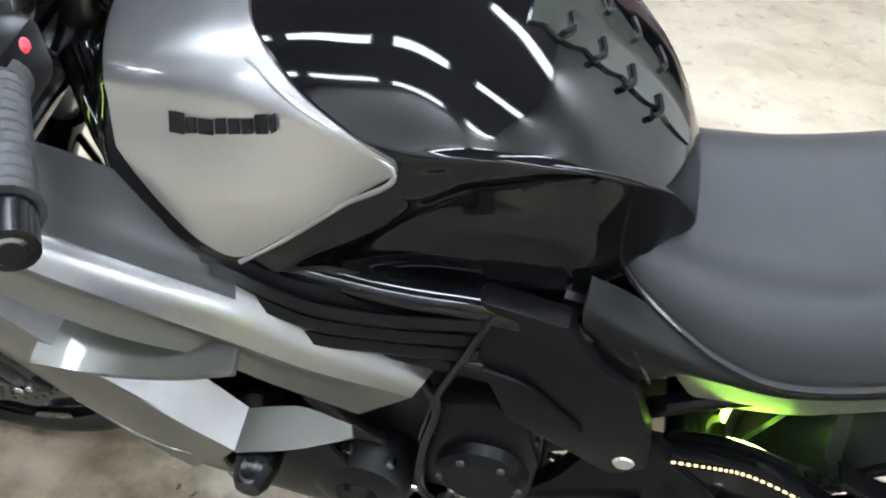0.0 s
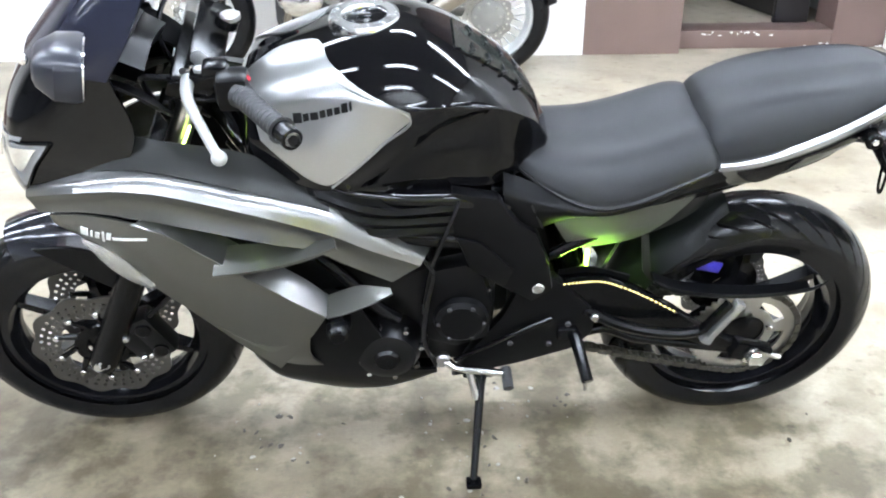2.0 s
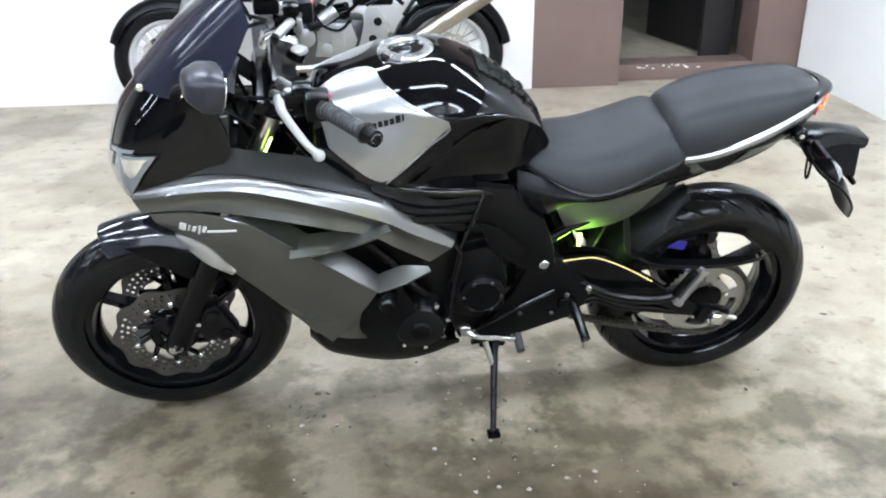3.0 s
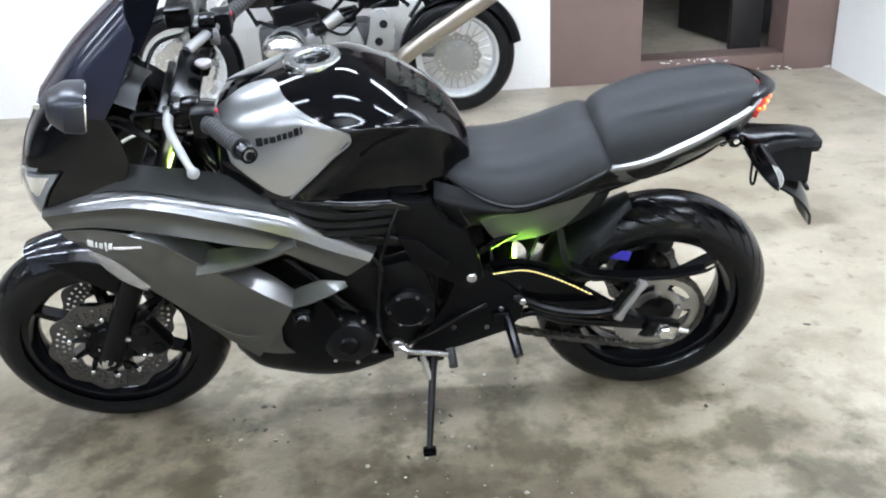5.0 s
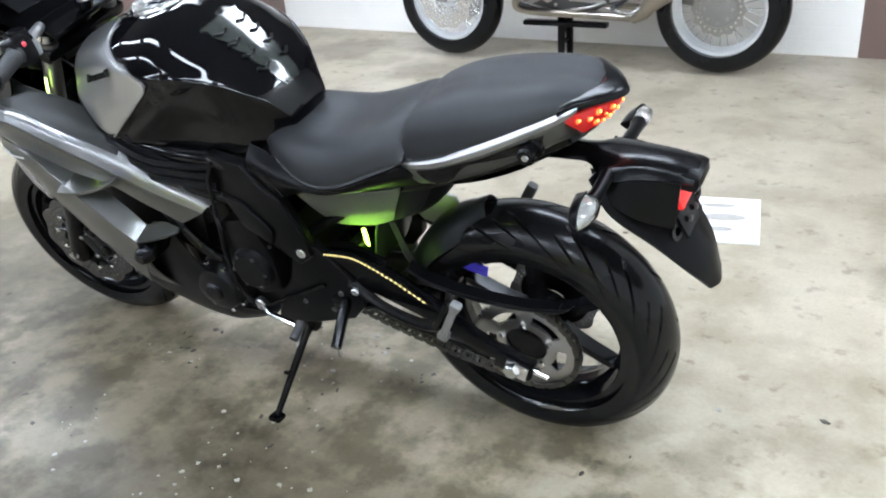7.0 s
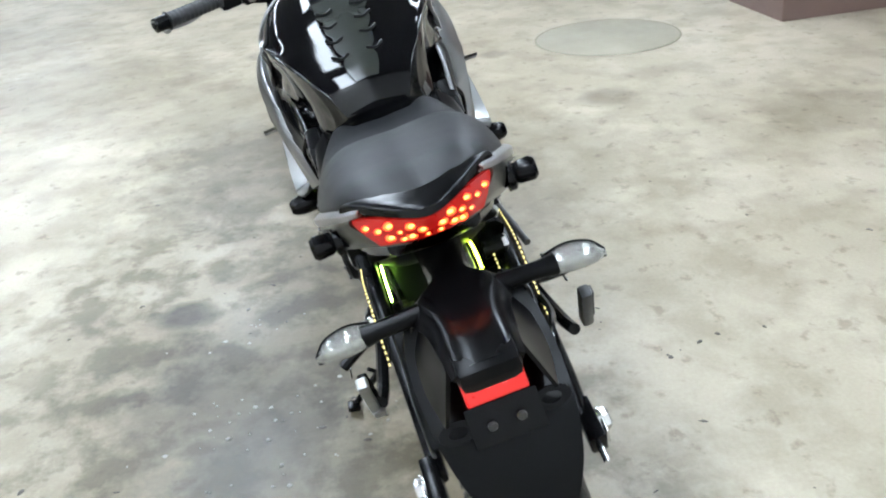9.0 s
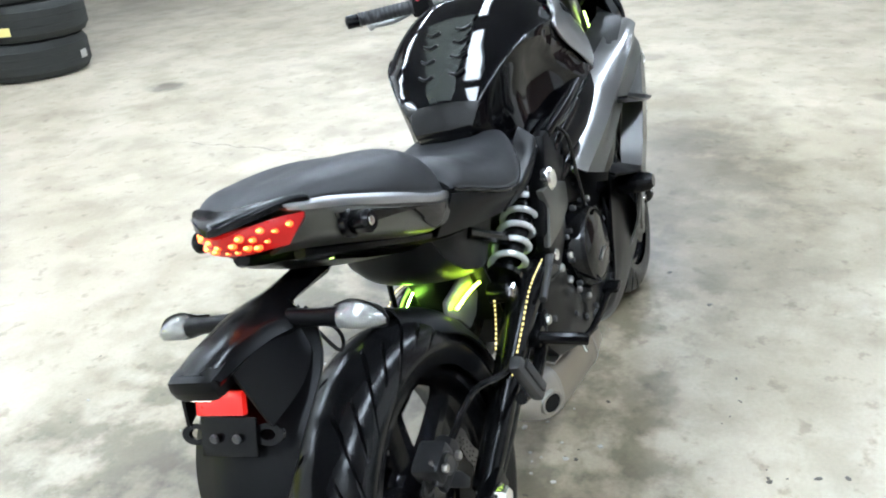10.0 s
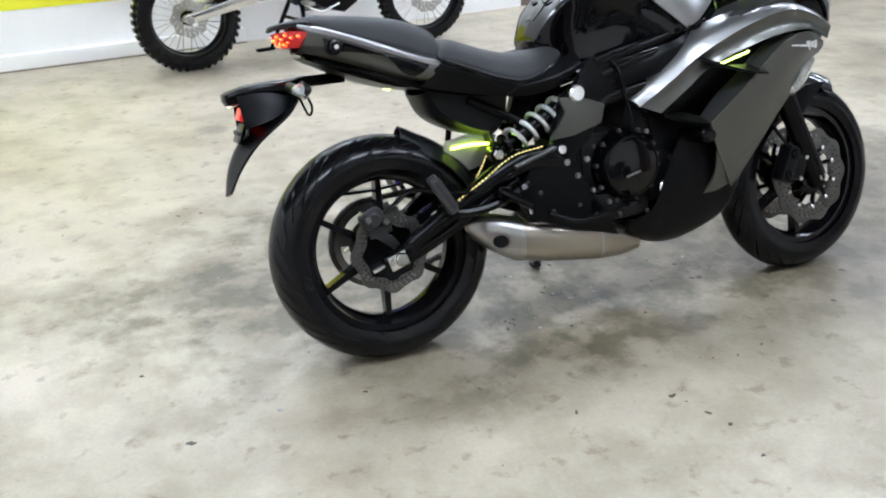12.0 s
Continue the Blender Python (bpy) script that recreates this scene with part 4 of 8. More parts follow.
def flat_ring(r0, r1, z0, z1, n=48):
    g = lathe([(r0, z0), (r1, z0), (r1 * 1.0, z1 * 0.7 + z0 * 0.3), (r1 - 0.004, z1), (r0 + 0.003, z1), (r0, z0 + (z1 - z0) * 0.8)], n=n, closed=True)
    return moved(g, pose(0, 0, 0, 90))


cap = part("filler_ring", flat_ring(0.037, 0.063, -0.010, 0.014), BRIGHT, tank, "polished ring round the filler cap", CAP)
part("filler_cap", moved(lathe([(0, 0.010), (0.026, 0.008), (0.038, 0.004), (0.038, -0.01), (0, -0.01)], n=40), pose(0, 0, 0, 90)), BLACK_SATIN, cap, "", CAP)
part("cap_lock", moved(box((0, 0.009, 0), (0.026, 0.006, 0.014), 0.003), pose(0, 0, 0, 90)), BLACK_SATIN, cap, "", CAP)
for i in range(7):
    a = i * 2 * math.pi / 7
    part("cap_bolt", knob((0.053 * math.cos(a), 0.053 * math.sin(a), 0.013), 0.0035, 0.002, "z", 10), STEEL, cap, "", CAP)


# ---- seats ----
def seat_half(w, zt, zb):
    h = zt - zb
    return [(0, zt - 0.004), (w * 0.4, zt - 0.002), (w * 0.74, zt), (w * 0.92, zt - 0.12 * h - 0.004), (w, zt - h * 0.4), (w * 1.0, zb + 0.1 * h), (w * 0.97, zb), (w * 0.5, zb - 0.002), (0, zb - 0.002)]


def saddle_half(w, zt, zb):
    """Half outline of a dished saddle whose flanks slope out to a low edge."""
    h = zt - zb
    return [(0, zt - 0.003), (w * 0.30, zt - 0.001), (w * 0.55, zt - 0.03 * h), (w * 0.74, zt - 0.16 * h), (w * 0.89, zt - 0.42 * h), (w * 0.98, zt - 0.75 * h), (w, zb + 0.08 * h), (w * 0.985, zb), (w * 0.5, zb - 0.002), (0, zb - 0.002)]


rider = body([(0.160, saddle_half(0.080, 0.768, 0.752)), (0.172, saddle_half(0.098, 0.773, 0.744)), (0.195, saddle_half(0.116, 0.772, 0.733)), (0.23, saddle_half(0.134, 0.767, 0.716)), (0.27, saddle_half(0.149, 0.763, 0.701)), (0.32, saddle_half(0.158, 0.765, 0.693)),
              (0.38, saddle_half(0.159, 0.779, 0.706)), (0.44, saddle_half(0.154, 0.800, 0.730)), (0.48, saddle_half(0.149, 0.813, 0.747)), (0.51, saddle_half(0.144, 0.810, 0.759)), (0.526, saddle_half(0.138, 0.792, 0.765))], 56, 34)
rs = part("rider_seat", rider, VINYL, bike, "dark grey vinyl rider seat")
pillion = body([(0.506, saddle_half(0.112, 0.808, 0.768)), (0.520, saddle_half(0.122, 0.834, 0.766)), (0.548, saddle_half(0.130, 0.851, 0.768)), (0.59, saddle_half(0.136, 0.867, 0.781)), (0.64, saddle_half(0.137, 0.879, 0.799)), (0.70, saddle_half(0.131, 0.888, 0.822)),
                (0.76, saddle_half(0.118, 0.894, 0.847)), (0.81, saddle_half(0.099, 0.898, 0.866)), (0.845, saddle_half(0.075, 0.892, 0.876)), (0.866, saddle_half(0.045, 0.886, 0.880))], 56, 34)
ps = part("pillion_seat", pillion, VINYL, bike, "dark grey vinyl pillion seat")
SEAT_LINE = ((0.165, 0.092, 0.748), (0.195, 0.117, 0.732), (0.23, 0.135, 0.715), (0.27, 0.150, 0.699), (0.32, 0.159, 0.691), (0.38, 0.160, 0.704), (0.44, 0.155, 0.728), (0.48, 0.150, 0.745), (0.52, 0.142, 0.763))
PILLION_LINE = ((0.512, 0.116, 0.766), (0.55, 0.131, 0.768), (0.60, 0.138, 0.783), (0.66, 0.137, 0.806), (0.72, 0.129, 0.829), (0.78, 0.112, 0.854), (0.83, 0.086, 0.871))
for sy in (-1, 1):
    part("seat_piping", tube([(x, sy * y, z) for x, y, z in SEAT_LINE], 0.0035, 8, 40), RUBBER, rs)
    part("seat_piping", tube([(x, sy * y, z) for x, y, z in PILLION_LINE], 0.003, 8, 34), RUBBER, ps)
    # side cover under the seat
    lower = [(0.148, sy * 0.145, 0.694), (0.195, sy * 0.147, 0.645), (0.25, sy * 0.138, 0.655), (0.33, sy * 0.135, 0.668), (0.42, sy * 0.131, 0.684), (0.50, sy * 0.124, 0.700), (0.568, sy * 0.116, 0.712)]
    if sy > 0:
        lower = [(0.150, 0.142, 0.700), (0.20, 0.146, 0.672), (0.26, 0.143, 0.655), (0.34, 0.140, 0.655), (0.42, 0.134, 0.668), (0.50, 0.126, 0.685), (0.572, 0.116, 0.702)]
    upper = [(0.142, sy * 0.118, 0.752), (0.19, sy * 0.120, 0.732), (0.25, sy * 0.144, 0.704), (0.32, sy * 0.158, 0.687), (0.40, sy * 0.158, 0.707), (0.47, sy * 0.150, 0.737), (0.524, sy * 0.140, 0.757)]
    crest = [(0.140, sy * 0.146, 0.722), (0.19, sy * 0.153, 0.700), (0.25, sy * 0.158, 0.684), (0.33, sy * 0.160, 0.678), (0.41, sy * 0.156, 0.697), (0.48, sy * 0.148, 0.722), (0.545, sy * 0.136, 0.740)]
    sc = part("side_cover", shelled(surf([upper, crest, lower], 40, 10), 0.005), BLACK_PLASTIC, bike, "black plastic side cover under the seat")
    for q in (0.24, 0.50):
        i = int(q * 6)
        part("cover_seam", tube([Vector(crest[i]) + Vector((0, sy * 0.001, 0.004)), Vector(lower[i]) + Vector((0.02, sy * 0.002, 0.002))], 0.0022, 6), RUBBER, sc)

# ---- tail ----
for sy in (-1, 1):
    tail = shelled(surf([[(0.516, sy * 0.124, 0.757), (0.60, sy * 0.140, 0.780), (0.70, sy * 0.137, 0.819), (0.79, sy * 0.114, 0.855), (0.835, sy * 0.090, 0.871), (0.862, sy * 0.066, 0.880)],
                       [(0.528, sy * 0.134, 0.744), (0.60, sy * 0.144, 0.762), (0.70, sy * 0.141, 0.800), (0.79, sy * 0.119, 0.837), (0.818, sy * 0.104, 0.850), (0.836, sy * 0.094, 0.858)],
                       [(0.556, sy * 0.132, 0.722), (0.61, sy * 0.134, 0.733), (0.70, sy * 0.127, 0.767), (0.78, sy * 0.108, 0.801), (0.825, sy * 0.088, 0.824), (0.848, sy * 0.062, 0.826)],
                       [(0.572, sy * 0.096, 0.715), (0.62, sy * 0.094, 0.727), (0.70, sy * 0.088, 0.758), (0.78, sy * 0.074, 0.790), (0.83, sy * 0.060, 0.808), (0.854, sy * 0.03, 0.812)]], 36, 14), 0.005)
    tc = part("tail_cowl", tail, DARK_GREY, bike, "metallic graphite tail cowl")
    ridge = shelled(surf([[(0.520, sy * 0.122, 0.764), (0.60, sy * 0.137, 0.788), (0.70, sy * 0.134, 0.828), (0.79, sy * 0.112, 0.862), (0.83, sy * 0.092, 0.874), (0.852, sy * 0.074, 0.880)],
                        [(0.518, sy * 0.131, 0.759), (0.60, sy * 0.147, 0.782), (0.70, sy * 0.144, 0.821), (0.79, sy * 0.121, 0.856), (0.83, sy * 0.100, 0.868), (0.854, sy * 0.080, 0.876)],
                        [(0.522, sy * 0.131, 0.750), (0.60, sy * 0.146, 0.772), (0.70, sy * 0.143, 0.810), (0.79, sy * 0.120, 0.846), (0.83, sy * 0.099, 0.860), (0.852, sy * 0.080, 0.870)]], 30, 7), 0.003)
    part("silver_edge", ridge, EDGE_SILVER, tc, "bright silver edge along the cowl")
    cowl_bvh = BVHTree.FromPolygons([Vector(p) for p in tail[0]], tail[1])
    inset = patch([(0.556, sy * 0.2, 0.756), (0.58, sy * 0.2, 0.763), (0.61, sy * 0.2, 0.772), (0.65, sy * 0.2, 0.786), (0.70, sy * 0.2, 0.804), (0.76, sy * 0.2, 0.828), (0.806, sy * 0.2, 0.842)],
                  [(0.558, sy * 0.2, 0.752), (0.578, sy * 0.2, 0.738), (0.604, sy * 0.2, 0.733), (0.632, sy * 0.2, 0.750), (0.662, sy * 0.2, 0.784), (0.74, sy * 0.2, 0.803), (0.796, sy * 0.2, 0.810)], 36, 8)
    part("grab_recess", shelled(draped(inset, cowl_bvh, (0, -sy, 0), 0.0035), 0.003), GLOSS_BLACK, tc, "glossy black recess in the cowl")
    part("grab_recess", knob((0.784, sy * 0.112, 0.819), 0.020, sy * 0.012), BLACK_SATIN, tc)
    peg = part("tail_bobbin", moved(lathe([(0.010, 0.0), (0.012, 0.006), (0.015, 0.010), (0.0165, 0.030), (0.013, 0.035), (0.009, 0.035), (0.009, 0.030), (0, 0.030)], n=24), Matrix.Translation((0.784, sy * 0.118, 0.819)) @ pose(0, 0, 0, 0, 0, 0 if sy > 0 else 180)), BLACK_SATIN, tc, "black bobbin on the cowl")
    part("bobbin_bolt", knob((0.784, sy * 0.147, 0.819), 0.0075, sy * 0.006, sides=6), BRIGHT, peg)
tail_top = thick(surf([[(0.826, -0.100, 0.871), (0.845, -0.083, 0.874), (0.892, -0.042, 0.872), (0.914, 0, 0.868), (0.892, 0.042, 0.872), (0.845, 0.083, 0.874), (0.826, 0.100, 0.871)],
                       [(0.826, -0.095, 0.880), (0.845, -0.080, 0.884), (0.886, -0.042, 0.883), (0.906, 0, 0.880), (0.886, 0.042, 0.883), (0.845, 0.080, 0.884), (0.826, 0.095, 0.880)],
                       [(0.826, -0.072, 0.884), (0.84, -0.06, 0.887), (0.865, -0.03, 0.888), (0.874, 0, 0.888), (0.865, 0.03, 0.888), (0.84, 0.06, 0.887), (0.826, 0.072, 0.884)]], 30, 9), 0.005)
part("tail_cap", tail_top, BLACK_SATIN, bike, "satin black hood over the tail light")

# tail light: V-shaped lens with LEDs
lens_half = (((0.830, 0.092, 0.859), (0.862, 0.062, 0.865), (0.890, 0.032, 0.864)), ((0.843, 0.083, 0.845), (0.870, 0.060, 0.848), (0.889, 0.032, 0.845)), ((0.855, 0.067, 0.825), (0.866, 0.049, 0.826), (0.875, 0.028, 0.826)))
lens_top, lens_mid, lens_low = ([(x, -y, z) for x, y, z in h] + [c] + [(x, y, z) for x, y, z in reversed(h)] for h, c in zip(lens_half, ((0.904, 0, 0.861), (0.896, 0, 0.843), (0.877, 0, 0.825))))
tl = part("tail_light", thick(surf([lens_top, lens_mid, lens_low], 30, 8), 0.010), RED_LENS, bike, "lit red V-shaped tail light")
lens_bvh = BVHTree.FromPolygons([Vector(p) for p in surf([lens_top, lens_mid, lens_low], 30, 8)[0]], surf([lens_top, lens_mid, lens_low], 30, 8)[1])
led_rng = random.Random(5)
for yy, up in ((0.012, 0.45), (0.024, 0.25), (0.026, 0.70), (0.038, 0.45), (0.048, 0.22), (0.050, 0.70), (0.062, 0.42), (0.075, 0.45), (0.008, 0.82), (0.036, 0.82)):
    for sy in (-1, 1):
        grow = led_rng.uniform(0.55, 1.15)
        zt = float(np.interp(yy, (0, 0.032, 0.066, 0.101), (0.861, 0.864, 0.865, 0.860)))
        zl = float(np.interp(yy, (0, 0.032, 0.062, 0.095), (0.827, 0.828, 0.829, 0.850)))
        hit = lens_bvh.ray_cast(Vector((1.2, sy * yy, zt + (zl - zt) * up)), Vector((-1, 0, 0)))[0]
        if hit:
            part("led", ball(tuple(hit + Vector((-0.001, 0, 0))), 0.0056 * grow, (0.7, 1.25, 0.85), n=10), RED_LED, tl)
            part("led_core", ball(tuple(hit + Vector((0.0022, 0, 0.001))), 0.0028 * grow, (0.6, 1.2, 0.8), n=8), LED_CORE, tl)
part("undertail", clean(surf([[(0.50, -0.10, 0.695), (0.62, -0.10, 0.709), (0.74, -0.09, 0.750), (0.845, -0.04, 0.800)], [(0.50, 0, 0.69), (0.62, 0, 0.702), (0.74, 0, 0.742), (0.855, 0, 0.800)], [(0.50, 0.10, 0.695), (0.62, 0.10, 0.709), (0.74, 0.09, 0.750), (0.845, 0.04, 0.800)]], 16, 9)), BLACK_PLASTIC, bike)

# plate bracket, mud flap, hood, reflector and indicators
arm_line = ((0.74, 0.034, 0.757, 0.745), (0.80, 0.030, 0.756, 0.742), (0.845, 0.032, 0.756, 0.740), (0.872, 0.064, 0.752, 0.732), (0.900, 0.066, 0.752, 0.730), (0.935, 0.054, 0.752, 0.732), (0.985, 0.048, 0.748, 0.732), (1.030, 0.043, 0.738, 0.728))
bracket = thick(surf([[(x, -w, zl) for x, w, zt, zl in arm_line], [(x, -w * 0.55, zt) for x, w, zt, zl in arm_line], [(x, w * 0.55, zt) for x, w, zt, zl in arm_line], [(x, w, zl) for x, w, zt, zl in arm_line]], 40, 10), 0.018)
holder = part("plate_holder", bracket, BLACK_SATIN, bike, "black plastic tail extension and plate holder")
part("lamp_hood", box((1.012, 0, 0.724), (0.056, 0.078, 0.036), 0.016, (0, 10, 0)), BLACK_PLASTIC, holder)
part("plate_lamp_lens", box((1.020, 0, 0.7055), (0.020, 0.034, 0.004), 0.002, (0, 10, 0)), LED_WHITE, holder, "lit number plate lamp")
flap = thick(surf([[(0.86, -0.070, 0.735), (0.90, -0.090, 0.680), (0.98, -0.088, 0.620), (1.03, -0.070, 0.560), (1.058, -0.035, 0.500)],
                   [(0.875, 0, 0.745), (0.925, 0, 0.690), (1.005, 0, 0.628), (1.048, 0, 0.560), (1.066, 0, 0.490)],
                   [(0.86, 0.070, 0.735), (0.90, 0.090, 0.680), (0.98, 0.088, 0.620), (1.03, 0.070, 0.560), (1.058, 0.035, 0.500)]], 24, 9), 0.006)
part("mud_flap", flap, BLACK_PLASTIC, holder, "black plastic rear mud flap")
for sy in (-1, 1):
    side = thick(surf([[(0.85, sy * 0.042, 0.738), (0.93, sy * 0.048, 0.734), (1.01, sy * 0.046, 0.728)], [(0.875, sy * 0.074, 0.700), (0.94, sy * 0.080, 0.668), (1.005, sy * 0.070, 0.650)]], 12, 5), 0.005)
    part("holder_cheek", side, BLACK_PLASTIC, holder)
part("reflector", box((1.002, 0, 0.682), (0.010, 0.076, 0.030), 0.003, (0, -22, 0)), REFLECTOR_GLOW, holder, "red rear reflector")
slot = part("plate_bracket", box((1.010, 0, 0.638), (0.006, 0.09, 0.05), 0.003, (0, -25, 0)), BLACK_SATIN, holder, "black slotted plate bracket")
for sy in (-1, 1):
    ear = lathe([(0.006, -0.003), (0.012, -0.003), (0.012, 0.003), (0.006, 0.003)], n=24, closed=True)
    part("slotted_ear", ear, BLACK_SATIN, slot, "", Matrix.Translation((1.004, sy * 0.058, 0.638)) @ pose(0, 0, 0, 0, -25, 0) @ pose(0, 0, 0, 0, 0, 90) @ Matrix.Diagonal((2.0, 1, 1.15, 1)))
for sy in (-1, 1):
    part("bracket_bolt", knob((1.016, sy * 0.018, 0.640), 0.006, 0.005, "x", 10), DARK_CAST, holder)
    stem = tube([(0.885, sy * 0.05, 0.735), (0.885, sy * 0.10, 0.733), (0.882, sy * 0.125, 0.730)], [0.013, 0.012, 0.015], 12, 8)
    ind = part("indicator", stem, BLACK_PLASTIC, bike, "clear-lensed rear indicator on a black stalk")
    shell = surf([[(0.872, sy * 0.116, 0.746), (0.874, sy * 0.150, 0.754), (0.876, sy * 0.186, 0.745), (0.880, sy * 0.206, 0.725)], [(0.846, sy * 0.116, 0.731), (0.850, sy * 0.155, 0.731), (0.858, sy * 0.188, 0.728), (0.876, sy * 0.207, 0.720)], [(0.872, sy * 0.116, 0.712), (0.874, sy * 0.150, 0.705), (0.876, sy * 0.186, 0.705), (0.880, sy * 0.206, 0.710)]], 18, 9)
    small = Matrix.Translation((0.876, sy * 0.116, 0.730)) @ Matrix.Diagonal((0.86, 0.84, 0.86, 1)) @ Matrix.Translation((-0.876, -sy * 0.116, -0.730))
    part("indicator_shell", thick(shell, 0.003), BLACK_PLASTIC, ind, "", small)
    lens = surf([[(0.868, sy * 0.118, 0.744), (0.870, sy * 0.150, 0.751), (0.872, sy * 0.185, 0.742), (0.878, sy * 0.204, 0.724)], [(0.894, sy * 0.119, 0.738), (0.900, sy * 0.150, 0.740), (0.896, sy * 0.185, 0.734), (0.884, sy * 0.205, 0.722)], [(0.894, sy * 0.119, 0.720), (0.900, sy * 0.150, 0.718), (0.896, sy * 0.185, 0.716), (0.884, sy * 0.205, 0.716)], [(0.868, sy * 0.118, 0.714), (0.870, sy * 0.150, 0.708), (0.872, sy * 0.185, 0.708), (0.878, sy * 0.204, 0.712)]], 18, 10)
    part("indicator_lens", thick(lens, 0.002), LENS, ind, "clear faceted lens", small)
    part("indicator_reflector", thick(surf([[(0.869, sy * 0.122, 0.744), (0.873, sy * 0.195, 0.722)], [(0.869, sy * 0.122, 0.715), (0.873, sy * 0.195, 0.714)]], 6, 4), 0.002), CHROME_REFLECT, ind, "", small)
part("loose_cable", tube([(0.868, -0.060, 0.738), (0.860, -0.088, 0.680), (0.872, -0.084, 0.668), (0.882, -0.060, 0.738)], 0.003, 6, 14), RUBBER, bike)
part("loose_cable", tube([(0.862, 0.060, 0.738), (0.845, 0.088, 0.690), (0.855, 0.084, 0.668), (0.875, 0.060, 0.738)], 0.003, 6, 14), RUBBER, bike)

# ---- fairing ----
for sy in (-1, 1):
    S = lambda pts: [(x, -sy * y, z) for x, y, z in pts]
    top_line = [(-0.69, -0.125, 0.760), (-0.58, -0.160, 0.805), (-0.46, -0.185, 0.828), (-0.31, -0.200, 0.800), (-0.17, -0.195, 0.748), (-0.10, -0.180, 0.692), (0.008, -0.145, 0.604)]
    if sy > 0:
        top_line = top_line[:3] + [(-0.31, -0.190, 0.814), (-0.17, -0.176, 0.772), (-0.10, -0.158, 0.716), (0.018, -0.130, 0.618)]
    crease = [(-0.695, -0.148, 0.742), (-0.58, -0.200, 0.784), (-0.46, -0.230, 0.802), (-0.31, -0.244, 0.770), (-0.17, -0.232, 0.708), (-0.10, -0.214, 0.656), (-0.012, -0.182, 0.590)]
    hollow = [(-0.69, -0.146, 0.728), (-0.57, -0.196, 0.764), (-0.44, -0.224, 0.770), (-0.29, -0.236, 0.736), (-0.185, -0.222, 0.690), (-0.118, -0.212, 0.640), (-0.040, -0.192, 0.578)]
    low_line = [(-0.68, -0.152, 0.712), (-0.56, -0.206, 0.746), (-0.41, -0.240, 0.738), (-0.28, -0.247, 0.706), (-0.20, -0.234, 0.676), (-0.140, -0.220, 0.628), (-0.064, -0.200, 0.568)]
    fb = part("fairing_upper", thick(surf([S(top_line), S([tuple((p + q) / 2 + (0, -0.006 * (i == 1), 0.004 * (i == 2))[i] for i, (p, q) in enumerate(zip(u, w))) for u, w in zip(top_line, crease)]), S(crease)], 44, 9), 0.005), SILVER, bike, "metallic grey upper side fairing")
    part("fairing_scoop", thick(surf([S(crease), S(hollow), S(low_line)], 44, 9), 0.005), DARK_GREY, fb, "darker hollow under the fairing crease")
    part("fairing_screw", knob((-0.015, sy * 0.150, 0.597), 0.010, sy * 0.010), BRIGHT, fb)
    low = surf([S([(-0.665, -0.150, 0.705), (-0.56, -0.205, 0.738), (-0.466, -0.228, 0.725), (-0.40, -0.236, 0.686), (-0.34, -0.242, 0.640), (-0.27, -0.248, 0.592), (-0.186, -0.249, 0.530)]),
                S([(-0.655, -0.158, 0.690), (-0.57, -0.205, 0.700), (-0.48, -0.224, 0.660), (-0.42, -0.228, 0.605), (-0.37, -0.230, 0.560), (-0.30, -0.230, 0.505), (-0.225, -0.225, 0.450)]),
                S([(-0.645, -0.150, 0.672), (-0.60, -0.168, 0.655), (-0.50, -0.196, 0.570), (-0.45, -0.200, 0.520), (-0.407, -0.200, 0.470), (-0.345, -0.195, 0.392), (-0.295, -0.190, 0.335)])], 40, 12)
    lp = part("fairing_lower", thick(low, 0.005), DARK_GREY, bike, "dark metallic grey lower side fairing")
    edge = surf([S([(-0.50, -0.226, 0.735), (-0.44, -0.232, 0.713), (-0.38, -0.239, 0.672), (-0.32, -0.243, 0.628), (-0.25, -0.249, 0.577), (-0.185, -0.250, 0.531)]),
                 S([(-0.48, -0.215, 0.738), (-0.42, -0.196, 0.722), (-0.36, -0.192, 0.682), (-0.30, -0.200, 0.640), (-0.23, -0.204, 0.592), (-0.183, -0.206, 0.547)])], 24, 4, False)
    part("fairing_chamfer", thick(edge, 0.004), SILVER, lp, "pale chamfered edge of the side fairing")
    # script on the flank: plain pale bars, one long dash
    low_bvh = BVHTree.FromPolygons([Vector(p) for p in low[0]], low[1])
    x = -0.602
    for w, h, dz in ((0.016, 0.022, 0.0), (0.006, 0.018, 0.0), (0.010, 0.016, 0.0), (0.006, 0.026, -0.008), (0.010, 0.016, 0.0)):
        z = 0.690 + (x + 0.602) * 0.12 + dz
        bar = patch([(x + 0.006, sy * 0.2, z + h), (x + w + 0.004, sy * 0.2, z + h)], [(x, sy * 0.2, z), (x + w - 0.002, sy * 0.2, z)], 3, 3)
        part("script_bar", thick(draped(bar, low_bvh, (0, -sy, 0), 0.0035), 0.0015), WHITE_PRINT, lp)
        x += w + 0.003
    bar = patch([(x, sy * 0.2, 0.703), (x + 0.062, sy * 0.2, 0.7075)], [(x, sy * 0.2, 0.697), (x + 0.062, sy * 0.2, 0.7035)], 8, 3)
    part("script_bar", thick(draped(bar, low_bvh, (0, -sy, 0), 0.0035), 0.0015), WHITE_PRINT, lp)
